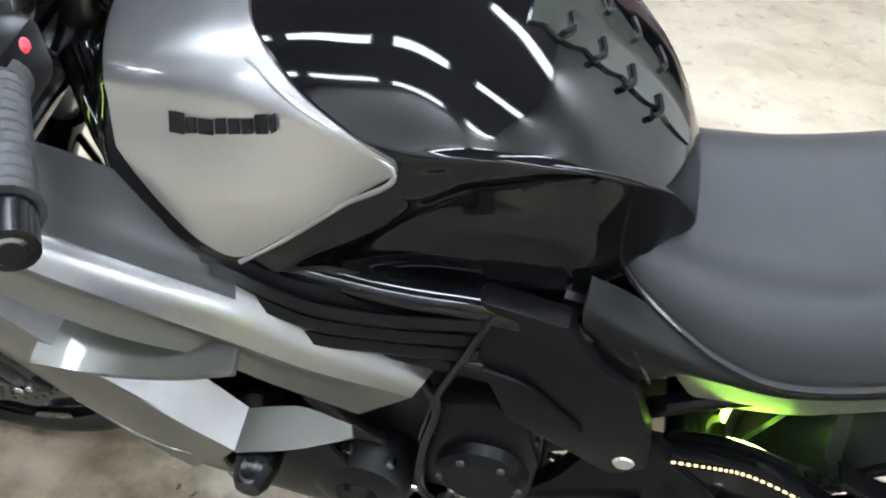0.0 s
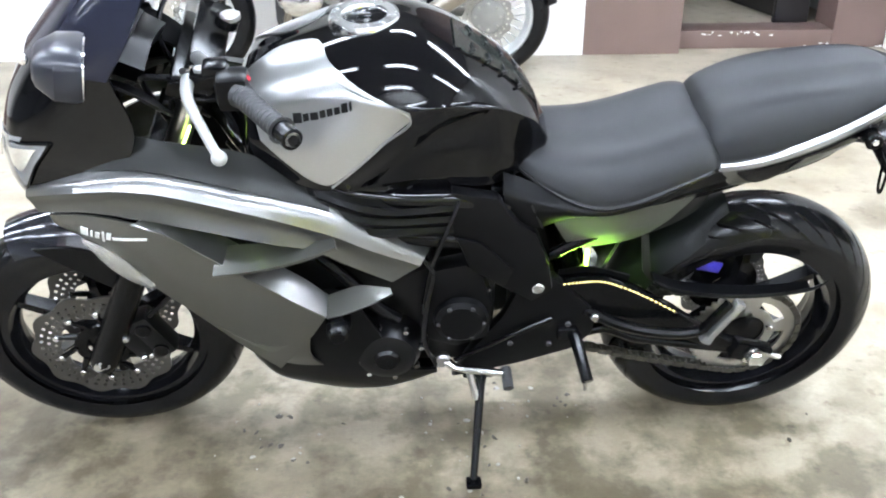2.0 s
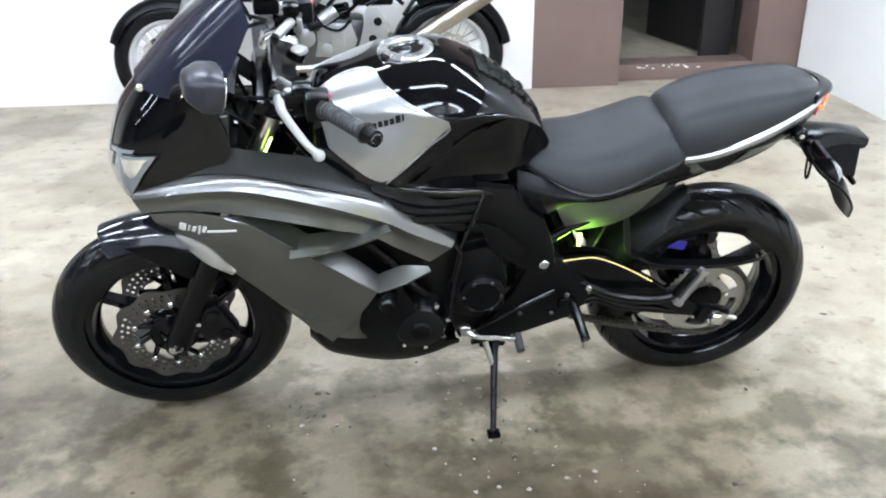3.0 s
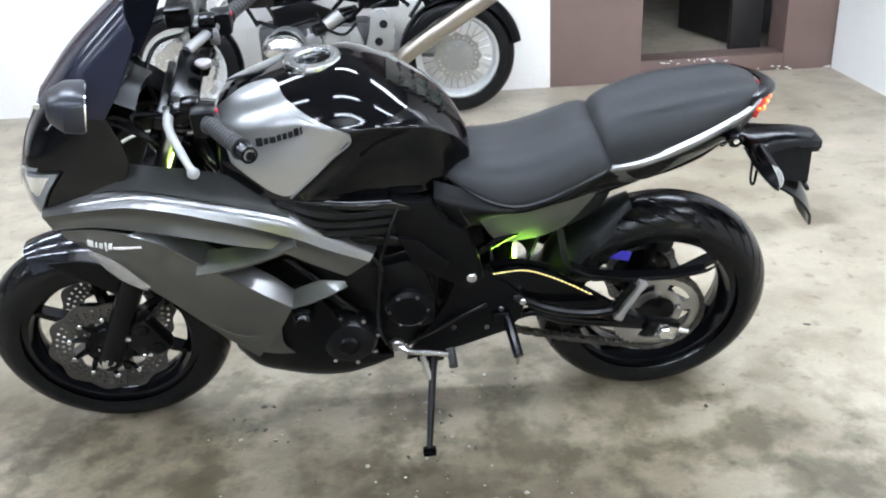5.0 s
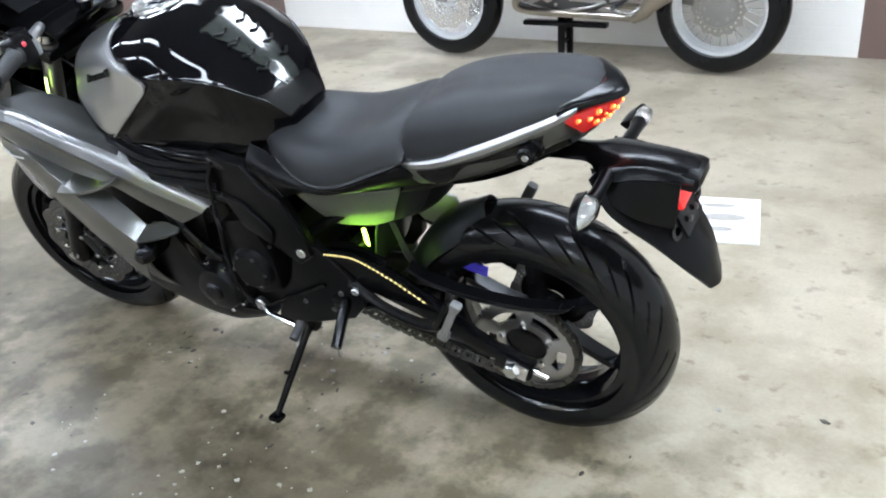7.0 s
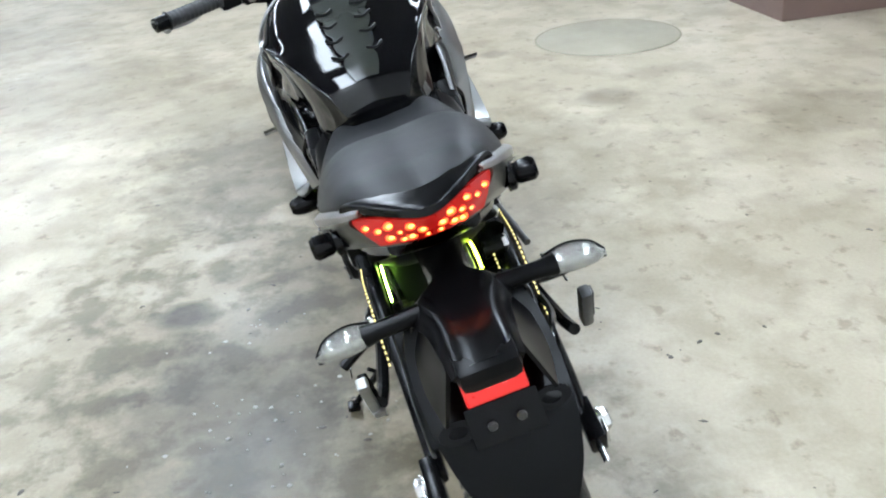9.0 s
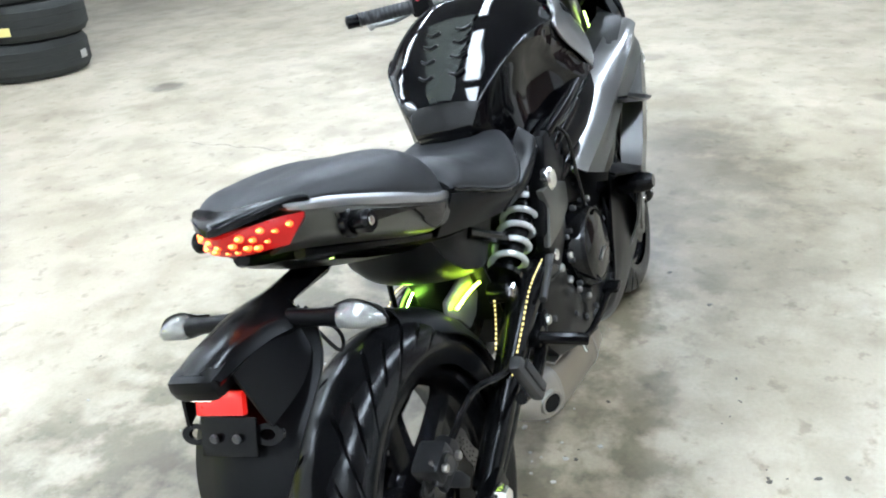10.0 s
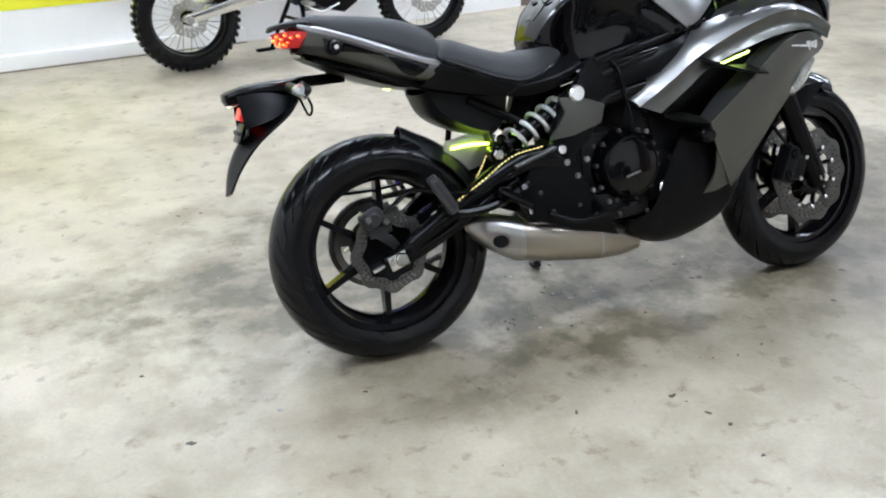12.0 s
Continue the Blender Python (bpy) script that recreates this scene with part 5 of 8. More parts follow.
    # clear position lamp at the lower front edge
    lamp = surf([S([(-0.616, -0.166, 0.662), (-0.580, -0.184, 0.660), (-0.540, -0.198, 0.640), (-0.498, -0.206, 0.580)]), S([(-0.612, -0.172, 0.652), (-0.580, -0.190, 0.640), (-0.545, -0.202, 0.616), (-0.500, -0.208, 0.574)]), S([(-0.606, -0.168, 0.640), (-0.585, -0.180, 0.618), (-0.550, -0.194, 0.592), (-0.502, -0.202, 0.566)])], 18, 7)
    fi = part("front_indicator", shelled(lamp, 0.004), LENS, lp, "clear front indicator lens set in the fairing")
    part("indicator_reflector", shelled(moved(lamp, Matrix.Translation((0.004, -sy * 0.007, 0))), 0.002), CHROME_REFLECT, fi)
    # blades across the side opening
    blade = surf([S([(-0.372, -0.258, 0.644), (-0.30, -0.262, 0.656), (-0.22, -0.264, 0.680), (-0.155, -0.260, 0.704)]), S([(-0.368, -0.205, 0.668), (-0.29, -0.205, 0.672), (-0.22, -0.215, 0.680), (-0.160, -0.235, 0.704)])], 20, 6, False)
    # the right blades' shade is put into a black material; left ones stay grey
    part("fairing_blade", thick(blade, 0.006), DARK_GREY if sy < 0 else BLACK_PLASTIC, fb, "dark blade across the fairing vent")
    blade = surf([S([(-0.185, -0.250, 0.529), (-0.15, -0.245, 0.535), (-0.11, -0.238, 0.546), (-0.064, -0.224, 0.561)]), S([(-0.184, -0.207, 0.546), (-0.155, -0.204, 0.556), (-0.120, -0.203, 0.565), (-0.068, -0.212, 0.565)])], 20, 6, False)
    part("fairing_blade", thick(blade, 0.006), DARK_GREY if sy < 0 else BLACK_PLASTIC, lp)
    inner = surf([S([(-0.50, -0.150, 0.76), (-0.30, -0.165, 0.72), (-0.05, -0.140, 0.60)]), S([(-0.50, -0.135, 0.62), (-0.32, -0.150, 0.52), (-0.10, -0.140, 0.42)])], 14, 6)
    part("inner_panel", thick(inner, 0.004), BLACK_PLASTIC, bike)
    # black trim above the fairing, towards the dash
    trim = surf([S([(-0.66, -0.128, 0.774), (-0.57, -0.170, 0.809), (-0.46, -0.204, 0.828), (-0.31, -0.220, 0.798), (-0.165, -0.209, 0.741)]), S([(-0.66, -0.115, 0.780), (-0.57, -0.153, 0.817), (-0.46, -0.182, 0.837), (-0.31, -0.198, 0.811), (-0.17, -0.192, 0.757)]), S([(-0.62, -0.10, 0.83), (-0.53, -0.130, 0.858), (-0.44, -0.150, 0.852), (-0.31, -0.150, 0.826), (-0.19, -0.150, 0.775)])], 24, 6)
    part("upper_trim", thick(trim, 0.005), TRIM_GREY, bike, "satin dark grey trim above the fairing")
    # ribbed air duct cover between tank and fairing
    duct = part("duct_cover", thick(surf([S([(-0.21, -0.178, 0.785), (-0.12, -0.184, 0.752), (-0.04, -0.162, 0.732), (0.06, -0.145, 0.722)]), S([(-0.195, -0.198, 0.762), (-0.12, -0.194, 0.722), (-0.03, -0.178, 0.695), (0.05, -0.162, 0.690)]), S([(-0.18, -0.192, 0.735), (-0.10, -0.186, 0.684), (-0.01, -0.172, 0.655), (0.045, -0.160, 0.645)])], 20, 10), 0.005), BLACK_PLASTIC, bike, "ribbed black plastic duct cover")
    if sy > 0:
        for rows in ([(0.106, 0.160, 0.724), (-0.03, 0.176, 0.755), (-0.160, 0.180, 0.785)], [(0.088, 0.160, 0.690), (-0.040, 0.174, 0.725), (-0.140, 0.178, 0.757)], [(0.065, 0.158, 0.668), (-0.035, 0.168, 0.700), (-0.110, 0.172, 0.728)]):
            plate = surf([[(x, y - 0.012, z + 0.006) for x, y, z in rows], rows, [(x - 0.004, y + 0.002, z - 0.014) for x, y, z in rows], [(x - 0.006, y - 0.008, z - 0.024) for x, y, z in rows]], 20, 9)
            part("duct_rail", shelled(plate, 0.004), BLACK_SATIN, duct)
    for dz in () if sy > 0 else (0.0, -0.024, -0.048):
        rib = surf([S([(-0.19, -0.196, 0.776 + dz), (-0.11, -0.196, 0.742 + dz), (-0.04, -0.182, 0.722 + dz * 0.9), (0.05, -0.165, 0.716 + dz)]), S([(-0.185, -0.204, 0.768 + dz), (-0.11, -0.202, 0.732 + dz), (-0.04, -0.188, 0.712 + dz * 0.9), (0.05, -0.170, 0.706 + dz)]), S([(-0.185, -0.198, 0.758 + dz), (-0.11, -0.196, 0.722 + dz), (-0.04, -0.182, 0.702 + dz * 0.9), (0.05, -0.165, 0.696 + dz)])], 20, 5, False)
        part("duct_rib", thick(rib, 0.004), BLACK_PLASTIC, duct)
# belly pan
for sy in (-1, 1):
    S = lambda pts: [(x, -sy * y, z) for x, y, z in pts]
    pan = surf([S([(-0.345, -0.180, 0.425), (-0.31, -0.182, 0.400), (-0.26, -0.182, 0.455), (-0.20, -0.182, 0.530), (-0.15, -0.182, 0.520), (-0.10, -0.180, 0.425), (-0.05, -0.172, 0.310), (0.02, -0.150, 0.275)]),
                S([(-0.350, -0.150, 0.33), (-0.31, -0.168, 0.305), (-0.26, -0.178, 0.34), (-0.20, -0.182, 0.37), (-0.15, -0.180, 0.35), (-0.10, -0.172, 0.30), (-0.05, -0.160, 0.258), (0.02, -0.14, 0.255)]),
                S([(-0.350, -0.080, 0.262), (-0.30, -0.115, 0.238), (-0.25, -0.130, 0.226), (-0.19, -0.135, 0.213), (-0.14, -0.133, 0.205), (-0.09, -0.128, 0.204), (-0.04, -0.12, 0.218), (0.02, -0.11, 0.240)]),
                S([(-0.345, 0, 0.250), (-0.30, 0, 0.222), (-0.25, 0, 0.206), (-0.19, 0, 0.193), (-0.14, 0, 0.188), (-0.09, 0, 0.190), (-0.04, 0, 0.205), (0.02, 0, 0.23)])], 40, 16)
    part("belly_pan", thick(pan, 0.005), BLACK_PLASTIC, bike, "black plastic belly pan")

for sy in (-1, 1):
    S = lambda pts: [(x, -sy * y, z) for x, y, z in pts]
    flank = surf([S([(-0.405, -0.203, 0.476), (-0.33, -0.208, 0.425), (-0.275, -0.214, 0.425), (-0.225, -0.222, 0.450)]), S([(-0.345, -0.180, 0.375), (-0.305, -0.190, 0.366), (-0.265, -0.195, 0.366), (-0.228, -0.199, 0.372)]),
                  S([(-0.340, -0.138, 0.312), (-0.30, -0.146, 0.296), (-0.25, -0.150, 0.284), (-0.19, -0.148, 0.278)])], 20, 12)
    part("belly_flank", thick(flank, 0.005), DARK_GREY, bike, "dark grey lower end of the side fairing")

# nose, headlights and screen
nose_half = [[(-0.66, 0, 0.975), (-0.645, -0.06, 0.975), (-0.60, -0.115, 0.972), (-0.50, -0.150, 0.965)],
             [(-0.715, 0, 0.905), (-0.70, -0.075, 0.90), (-0.65, -0.135, 0.892), (-0.475, -0.168, 0.875)],
             [(-0.748, 0, 0.820), (-0.73, -0.085, 0.818), (-0.672, -0.148, 0.815), (-0.515, -0.178, 0.805)],
             [(-0.752, 0, 0.750), (-0.735, -0.075, 0.750), (-0.690, -0.135, 0.752), (-0.57, -0.170, 0.785)],
             [(-0.735, 0, 0.670), (-0.72, -0.045, 0.675), (-0.695, -0.095, 0.690), (-0.66, -0.135, 0.712)]]
nose_geo = join(surf(nose_half, 20, 20), mirrored(surf(nose_half, 20, 20)))
nose = part("nose_cowl", thick(nose_geo, 0.005), GLOSS_BLACK, bike, "glossy black nose cowl")
nose_bvh = BVHTree.FromPolygons([Vector(p) for p in nose_geo[0]], nose_geo[1])
for sy in (-1, 1):
    hl = surf([[(-1.2, sy * 0.020, 0.828), (-1.2, sy * 0.07, 0.840), (-1.2, sy * 0.118, 0.852), (-1.2, sy * 0.140, 0.858)], [(-1.2, sy * 0.020, 0.720), (-1.2, sy * 0.06, 0.722), (-1.2, sy * 0.105, 0.735), (-1.2, sy * 0.135, 0.800)]], 22, 12)
    head = part("headlight", thick(draped(hl, nose_bvh, (1, 0, 0), 0.003), 0.003), LAMP_GLASS, nose, "grey-glassed headlight")
    part("headlight_reflector", thick(draped(surf([[(-1.2, sy * 0.060, 0.822), (-1.2, sy * 0.105, 0.838)], [(-1.2, sy * 0.066, 0.790), (-1.2, sy * 0.100, 0.800)]], 10, 6), nose_bvh, (1, 0, 0), 0.0075), 0.001), CHROME_REFLECT, head, "bright reflector of the headlight")
for sy in (-1, 1):
    wrap = patch([(-0.722, sy * 0.3, 0.826), (-0.697, sy * 0.3, 0.842), (-0.660, sy * 0.3, 0.848), (-0.626, sy * 0.3, 0.852)], [(-0.726, sy * 0.3, 0.748), (-0.700, sy * 0.3, 0.742), (-0.678, sy * 0.3, 0.778), (-0.634, sy * 0.3, 0.842)], 20, 12)
    glass = part("headlight_glass", thick(draped(wrap, nose_bvh, (0, -sy, 0), 0.005), 0.003), LAMP_GLASS, nose, "grey headlight glass wrapped round the nose")
    facet = patch([(-0.704, sy * 0.3, 0.836), (-0.672, sy * 0.3, 0.842), (-0.645, sy * 0.3, 0.845)], [(-0.700, sy * 0.3, 0.806), (-0.682, sy * 0.3, 0.800), (-0.652, sy * 0.3, 0.838)], 12, 6)
    part("reflector_facet", thick(draped(facet, nose_bvh, (0, -sy, 0), 0.0085), 0.001), CHROME_REFLECT, glass)
    part("glass_rim", tube([Vector(p) + Vector((0, sy * 0.002, 0)) for p in draped(([(-0.700, sy * 0.3, 0.738), (-0.680, sy * 0.3, 0.772), (-0.655, sy * 0.3, 0.812), (-0.630, sy * 0.3, 0.842), (-0.624, sy * 0.3, 0.854), (-0.660, sy * 0.3, 0.851), (-0.697, sy * 0.3, 0.845)], []), nose_bvh, (0, -sy, 0), 0.004)[0]], 0.0022, 6, 30), BLACK_SATIN, glass)
screen_half = [[(-0.672, 0, 0.972), (-0.655, -0.065, 0.972), (-0.605, -0.125, 0.970), (-0.50, -0.162, 0.968)],
               [(-0.575, 0, 1.075), (-0.565, -0.070, 1.07), (-0.535, -0.128, 1.058), (-0.455, -0.160, 1.035)],
               [(-0.435, 0, 1.190), (-0.432, -0.060, 1.185), (-0.425, -0.110, 1.165), (-0.41, -0.140, 1.12)]]
screen = part("windscreen", thick(join(surf(screen_half, 18, 16), mirrored(surf(screen_half, 18, 16))), 0.004), TINT, bike, "dark smoked windscreen")
for sy in (-1, 1):
    for p in ((-0.628, 0.105, 0.985), (-0.545, 0.152, 0.99)):
        part("screen_screw", knob((p[0] - 0.012, sy * (p[1] + 0.004), p[2]), 0.008, sy * 0.008), BRIGHT, screen)
# dash
dash = part("instrument_panel", thick(surf([[(-0.55, -0.10, 1.00), (-0.55, 0, 1.02), (-0.55, 0.10, 1.00)], [(-0.46, -0.09, 0.95), (-0.46, 0, 0.965), (-0.46, 0.09, 0.95)]], 12, 8), 0.03), BLACK_PLASTIC, bike, "black instrument panel")
part("display", thick(surf([[(-0.535, -0.065, 1.02), (-0.535, 0.065, 1.02)], [(-0.485, -0.06, 0.988), (-0.485, 0.06, 0.988)]], 6, 4), 0.004), CHROME_REFLECT, dash, "pale glass of the instruments")
for sy in (-1, 1):
    part("dash_side", thick(surf([[(-0.60, sy * 0.12, 0.95), (-0.50, sy * 0.145, 0.955), (-0.42, sy * 0.14, 0.90)], [(-0.56, sy * 0.06, 0.93), (-0.48, sy * 0.09, 0.92), (-0.42, sy * 0.10, 0.87)]], 12, 6), 0.005), BLACK_PLASTIC, dash)

# ---- frame ----
for sy in (-1, 1):
    S = lambda pts: [(x, -sy * y, z) for x, y, z in pts]
    part("frame_tube", tube(S([(-0.36, -0.05, 0.86), (-0.28, -0.13, 0.80), (-0.17, -0.160, 0.755), (-0.05, -0.155, 0.725), (0.06, -0.145, 0.715), (0.15, -0.130, 0.69)]), 0.019, 12, 24), GLOSS_BLACK, bike, "glossy black upper frame tube")
    part("frame_tube", tube(S([(-0.34, -0.06, 0.80), (-0.24, -0.140, 0.72), (-0.12, -0.155, 0.66), (0.02, -0.150, 0.63), (0.12, -0.140, 0.60), (0.20, -0.130, 0.52)]), 0.018, 12, 24), BLACK_SATIN, bike)
    part("subframe_tube", tube(S([(0.12, -0.10, 0.70), (0.30, -0.105, 0.67), (0.50, -0.105, 0.69), (0.70, -0.085, 0.755), (0.82, -0.05, 0.80)]), 0.013, 10, 20), BLACK_SATIN, bike)
    part("subframe_tube", tube(S([(0.20, -0.11, 0.52), (0.30, -0.105, 0.58), (0.45, -0.105, 0.66)]), 0.012, 10, 12), BLACK_SATIN, bike)
    # side plate: upper facet, lower facet, swingarm plate
    fc = prism([(0.045, 0.738), (0.130, 0.722), (0.165, 0.668), (0.205, 0.640), (0.235, 0.560), (0.245, 0.500), (0.205, 0.470), (0.130, 0.520), (0.085, 0.600), (0.045, 0.645)], sy * 0.130, sy * 0.160, 0.008)
    cover = part("frame_cover", fc, BLACK_PLASTIC, bike, "matt black faceted frame cover")
    # the right facet gets metallic grey, the left one stays black
    if sy > 0:
        part("cover_facet", prism([(0.222, 0.640), (0.150, 0.632), (0.085, 0.609), (0.098, 0.561), (0.176, 0.539), (0.250, 0.533), (0.205, 0.600)], 0.150, 0.166, 0.005), DARK_GREY, cover, "grey facet of the frame cover")
    else:
        part("cover_facet", prism([(0.055, 0.640), (0.100, 0.628), (0.165, 0.560), (0.150, 0.520), (0.085, 0.560)], -0.158, -0.167, 0.004), BLACK_PLASTIC, cover)
    plate = prism([(0.195, 0.535), (0.250, 0.520), (0.300, 0.470), (0.345, 0.420), (0.335, 0.365), (0.300, 0.325), (0.190, 0.285), (0.050, 0.248), (0.090, 0.330), (0.150, 0.420)], sy * 0.122, sy * 0.150, 0.008)
    pp = part("pivot_plate", plate, BLACK_PLASTIC, bike, "matt black swingarm pivot cover")
    part("pivot_bolt", knob((0.216, sy * 0.152, 0.505), 0.013, sy * 0.010), BRIGHT, pp)
    for q in ((0.285, 0.40), (0.17, 0.35), (0.25, 0.345), (0.12, 0.50)):
        part("plate_bolt", knob((q[0], sy * 0.149, q[1]), 0.006, sy * 0.007, sides=6), DARK_CAST, pp)
    part("strap", tube(S([(0.060, -0.160, 0.722), (0.045, -0.176, 0.690), (0.030, -0.172, 0.640), (0.010, -0.165, 0.570), (-0.005, -0.165, 0.480)]), 0.0045, 8, 16), RUBBER, bike)
part("frame_bolt", knob((0.168, 0.155, 0.645), 0.023, 0.018, n=28), BRIGHT, bike, "large silver frame bolt")

# ---- engine ----
block = join(box((-0.02, 0, 0.40), (0.32, 0.24, 0.26), 0.02), box((-0.10, 0, 0.58), (0.20, 0.26, 0.16), 0.02, (0, -18, 0)), box((0.09, 0, 0.47), (0.16, 0.22, 0.16), 0.03))
engine = part("engine", block, ENGINE, bike, "black twin-cylinder engine")
for sy in (-1, 1):
    for k in range(5):
        part("cooling_fin", box((-0.115 + k * 0.006, sy * 0.130, 0.535 + k * 0.022), (0.16, 0.012, 0.006), 0.002, (0, -18, 0)), ENGINE, engine)
gen = lathe([(0, -0.185), (0.040, -0.185), (0.058, -0.178), (0.068, -0.160), (0.074, -0.12), (0, -0.12)], (-0.082, 0, 0.345), 36)
g1 = part("generator_cover", gen, ENGINE, engine, "round black generator cover")
part("generator_cap", lathe([(0, -0.192), (0.022, -0.192), (0.027, -0.186), (0.027, -0.18), (0, -0.18)], (-0.082, 0, 0.345), 24), BLACK_SATIN, g1)
for i in range(8):
    a = i * math.pi / 4 + 0.2
    part("cover_bolt", knob((-0.082 + 0.071 * math.cos(a), -0.158, 0.345 + 0.071 * math.sin(a)), 0.007, -0.012, sides=6), BRIGHT, g1)
spk = part("sprocket_cover", prism([(0.010, 0.560), (0.075, 0.575), (0.110, 0.540), (0.130, 0.470), (0.125, 0.380), (0.060, 0.355), (0.000, 0.375), (-0.010, 0.440), (0.010, 0.500)], -0.12, -0.165, 0.012), BLACK_PLASTIC, engine, "matt black sprocket cover")
part("sprocket_boss", lathe([(0, -0.186), (0.042, -0.186), (0.052, -0.178), (0.056, -0.16), (0, -0.16)], (0.066, 0, 0.440), 32), BLACK_PLASTIC, spk)
for i in range(6):
    a = i * math.pi / 3
    part("cover_bolt", knob((0.066 + 0.045 * math.cos(a), -0.184, 0.440 + 0.045 * math.sin(a)), 0.0045, -0.004, n=8), DARK_CAST, spk)
clutch = lathe([(0, 0.182), (0.060, 0.182), (0.082, 0.172), (0.094, 0.150), (0.098, 0.11), (0, 0.11)], (0.015, 0, 0.435), 40)
c1 = part("clutch_cover", clutch, GLOSS_BLACK, engine, "rounded black clutch cover")
for i in range(10):
    a = i * math.pi / 5 + 0.1
    part("cover_bolt", knob((0.015 + 0.098 * math.cos(a), 0.142, 0.435 + 0.098 * math.sin(a)), 0.0065, 0.012, sides=6), DARK_CAST, c1)
part("clutch_badge", box((0.02, 0.185, 0.415), (0.045, 0.004, 0.005), 0.001, (0, 15, 0)), STEEL, c1)
part("oil_cap", lathe([(0, 0.162), (0.016, 0.162), (0.022, 0.155), (0.024, 0.13), (0, 0.13)], (-0.103, 0, 0.360), 24), BRIGHT, engine, "silver oil filler cap")
part("side_housing", join(box((-0.095, 0.12, 0.40), (0.09, 0.06, 0.15), 0.015), box((0.05, 0.12, 0.33), (0.20, 0.06, 0.08), 0.015)), ENGINE, engine)
for q in ((-0.12, 0.44), (-0.10, 0.305), (-0.04, 0.30), (0.05, 0.305), (0.12, 0.315), (-0.075, 0.455)):
    part("case_bolt", knob((q[0], 0.150, q[1]), 0.007, 0.008, sides=6), DARK_CAST, engine)
for q, r in (((0.145, 0.155, 0.470), 0.008), ((0.175, 0.155, 0.430), 0.008), ((0.130, 0.152, 0.385), 0.007), ((0.205, 0.155, 0.470), 0.009), ((-0.045, 0.152, 0.520), 0.007), ((0.080, 0.150, 0.345), 0.007), ((-0.145, 0.150, 0.350), 0.007)):
    part("case_bolt", knob(q, r, 0.009, sides=6), STEEL, engine)
part("clutch_rim", lathe([(0.076, 0.1765), (0.082, 0.1755), (0.086, 0.168), (0.080, 0.166)], (0.015, 0, 0.435), 40, closed=True), BLACK_SATIN, c1)
part("radiator", box((-0.285, 0, 0.55), (0.045, 0.27, 0.27), 0.008, (0, -12, 0)), ENGINE, bike, "black radiator behind the front wheel")
for k in range(12):
    part("radiator_fin", box((-0.310 + 0.0045 * (k - 6) * 0.9, 0, 0.44 + k * 0.020), (0.004, 0.24, 0.006), 0.001), BLACK_SATIN, bike)
for y in (-0.05, 0.05):
    part("header_pipe", tube([(-0.19, y, 0.50), (-0.255, y, 0.44), (-0.25, y, 0.32), (-0.17, y * 0.8, 0.245), (-0.05, 0.05, 0.235)], 0.019, 12, 20), TITAN, bike)
part("coolant_hose", tube([(-0.25, -0.12, 0.62), (-0.17, -0.15, 0.56), (-0.10, -0.155, 0.47), (-0.06, -0.14, 0.42)], 0.014, 12, 16), RUBBER, bike)
part("coolant_hose", tube([(-0.24, 0.12, 0.50), (-0.17, 0.155, 0.47), (-0.13, 0.16, 0.40), (-0.10, 0.14, 0.33)], 0.014, 12, 16), RUBBER, bike)
part("wiring", tube([(-0.02, -0.15, 0.60), (0.012, -0.168, 0.56), (0.000, -0.172, 0.48), (-0.005, -0.172, 0.38), (0.02, -0.16, 0.30)], 0.006, 8, 20), RUBBER, bike)

# ---- silencer under the engine, on the right ----
def ring_at(x, yc, zc, hy, hz):
    return [(x, yc + hy * (abs(math.cos(a)) ** 0.75) * math.copysign(1, math.cos(a)), zc + hz * (abs(math.sin(a)) ** 0.75) * math.copysign(1, math.sin(a))) for a in [2 * math.pi * i / 36 for i in range(36)]]


def loft(rings, cap=True):
    n = len(rings[0])
    v = [p for r in rings for p in r]
    f = [(i * n + j, i * n + (j + 1) % n, (i + 1) * n + (j + 1) % n, (i + 1) * n + j) for i in range(len(rings) - 1) for j in range(n)]
    if cap:
        f += [tuple(range(n))[::-1], tuple(range((len(rings) - 1) * n, len(rings) * n))]
    return clean((v, f))


INWARD = Matrix.Translation((-0.018, -0.028, -0.016))
muff = part("silencer", loft([ring_at(-0.02, 0.09, 0.225, 0.05, 0.030), ring_at(0.04, 0.105, 0.236, 0.06, 0.044), ring_at(0.12, 0.115, 0.250, 0.062, 0.054), ring_at(0.28, 0.118, 0.276, 0.062, 0.058), ring_at(0.36, 0.120, 0.292, 0.060, 0.058)]), TITAN, bike, "brushed steel silencer under the engine", INWARD)
part("silencer_end", loft([ring_at(0.362, 0.120, 0.293, 0.062, 0.060), ring_at(0.40, 0.124, 0.308, 0.060, 0.058), ring_at(0.450, 0.130, 0.330, 0.046, 0.046), ring_at(0.478, 0.132, 0.342, 0.034, 0.034), ring_at(0.498, 0.128, 0.352, 0.014, 0.016)]), STEEL, muff, "bright silencer end cap", INWARD)
part("tail_pipe", lathe([(0.016, 0.0), (0.022, 0.0), (0.021, 0.018), (0.017, 0.018)], n=24, closed=True), STEEL, muff, "", INWARD @ Matrix.Translation((0.424, 0.172, 0.308)) @ pose(0, 0, 0, 0, 0, -24) @ Matrix.Diagonal((1.25, 1, 1, 1)))
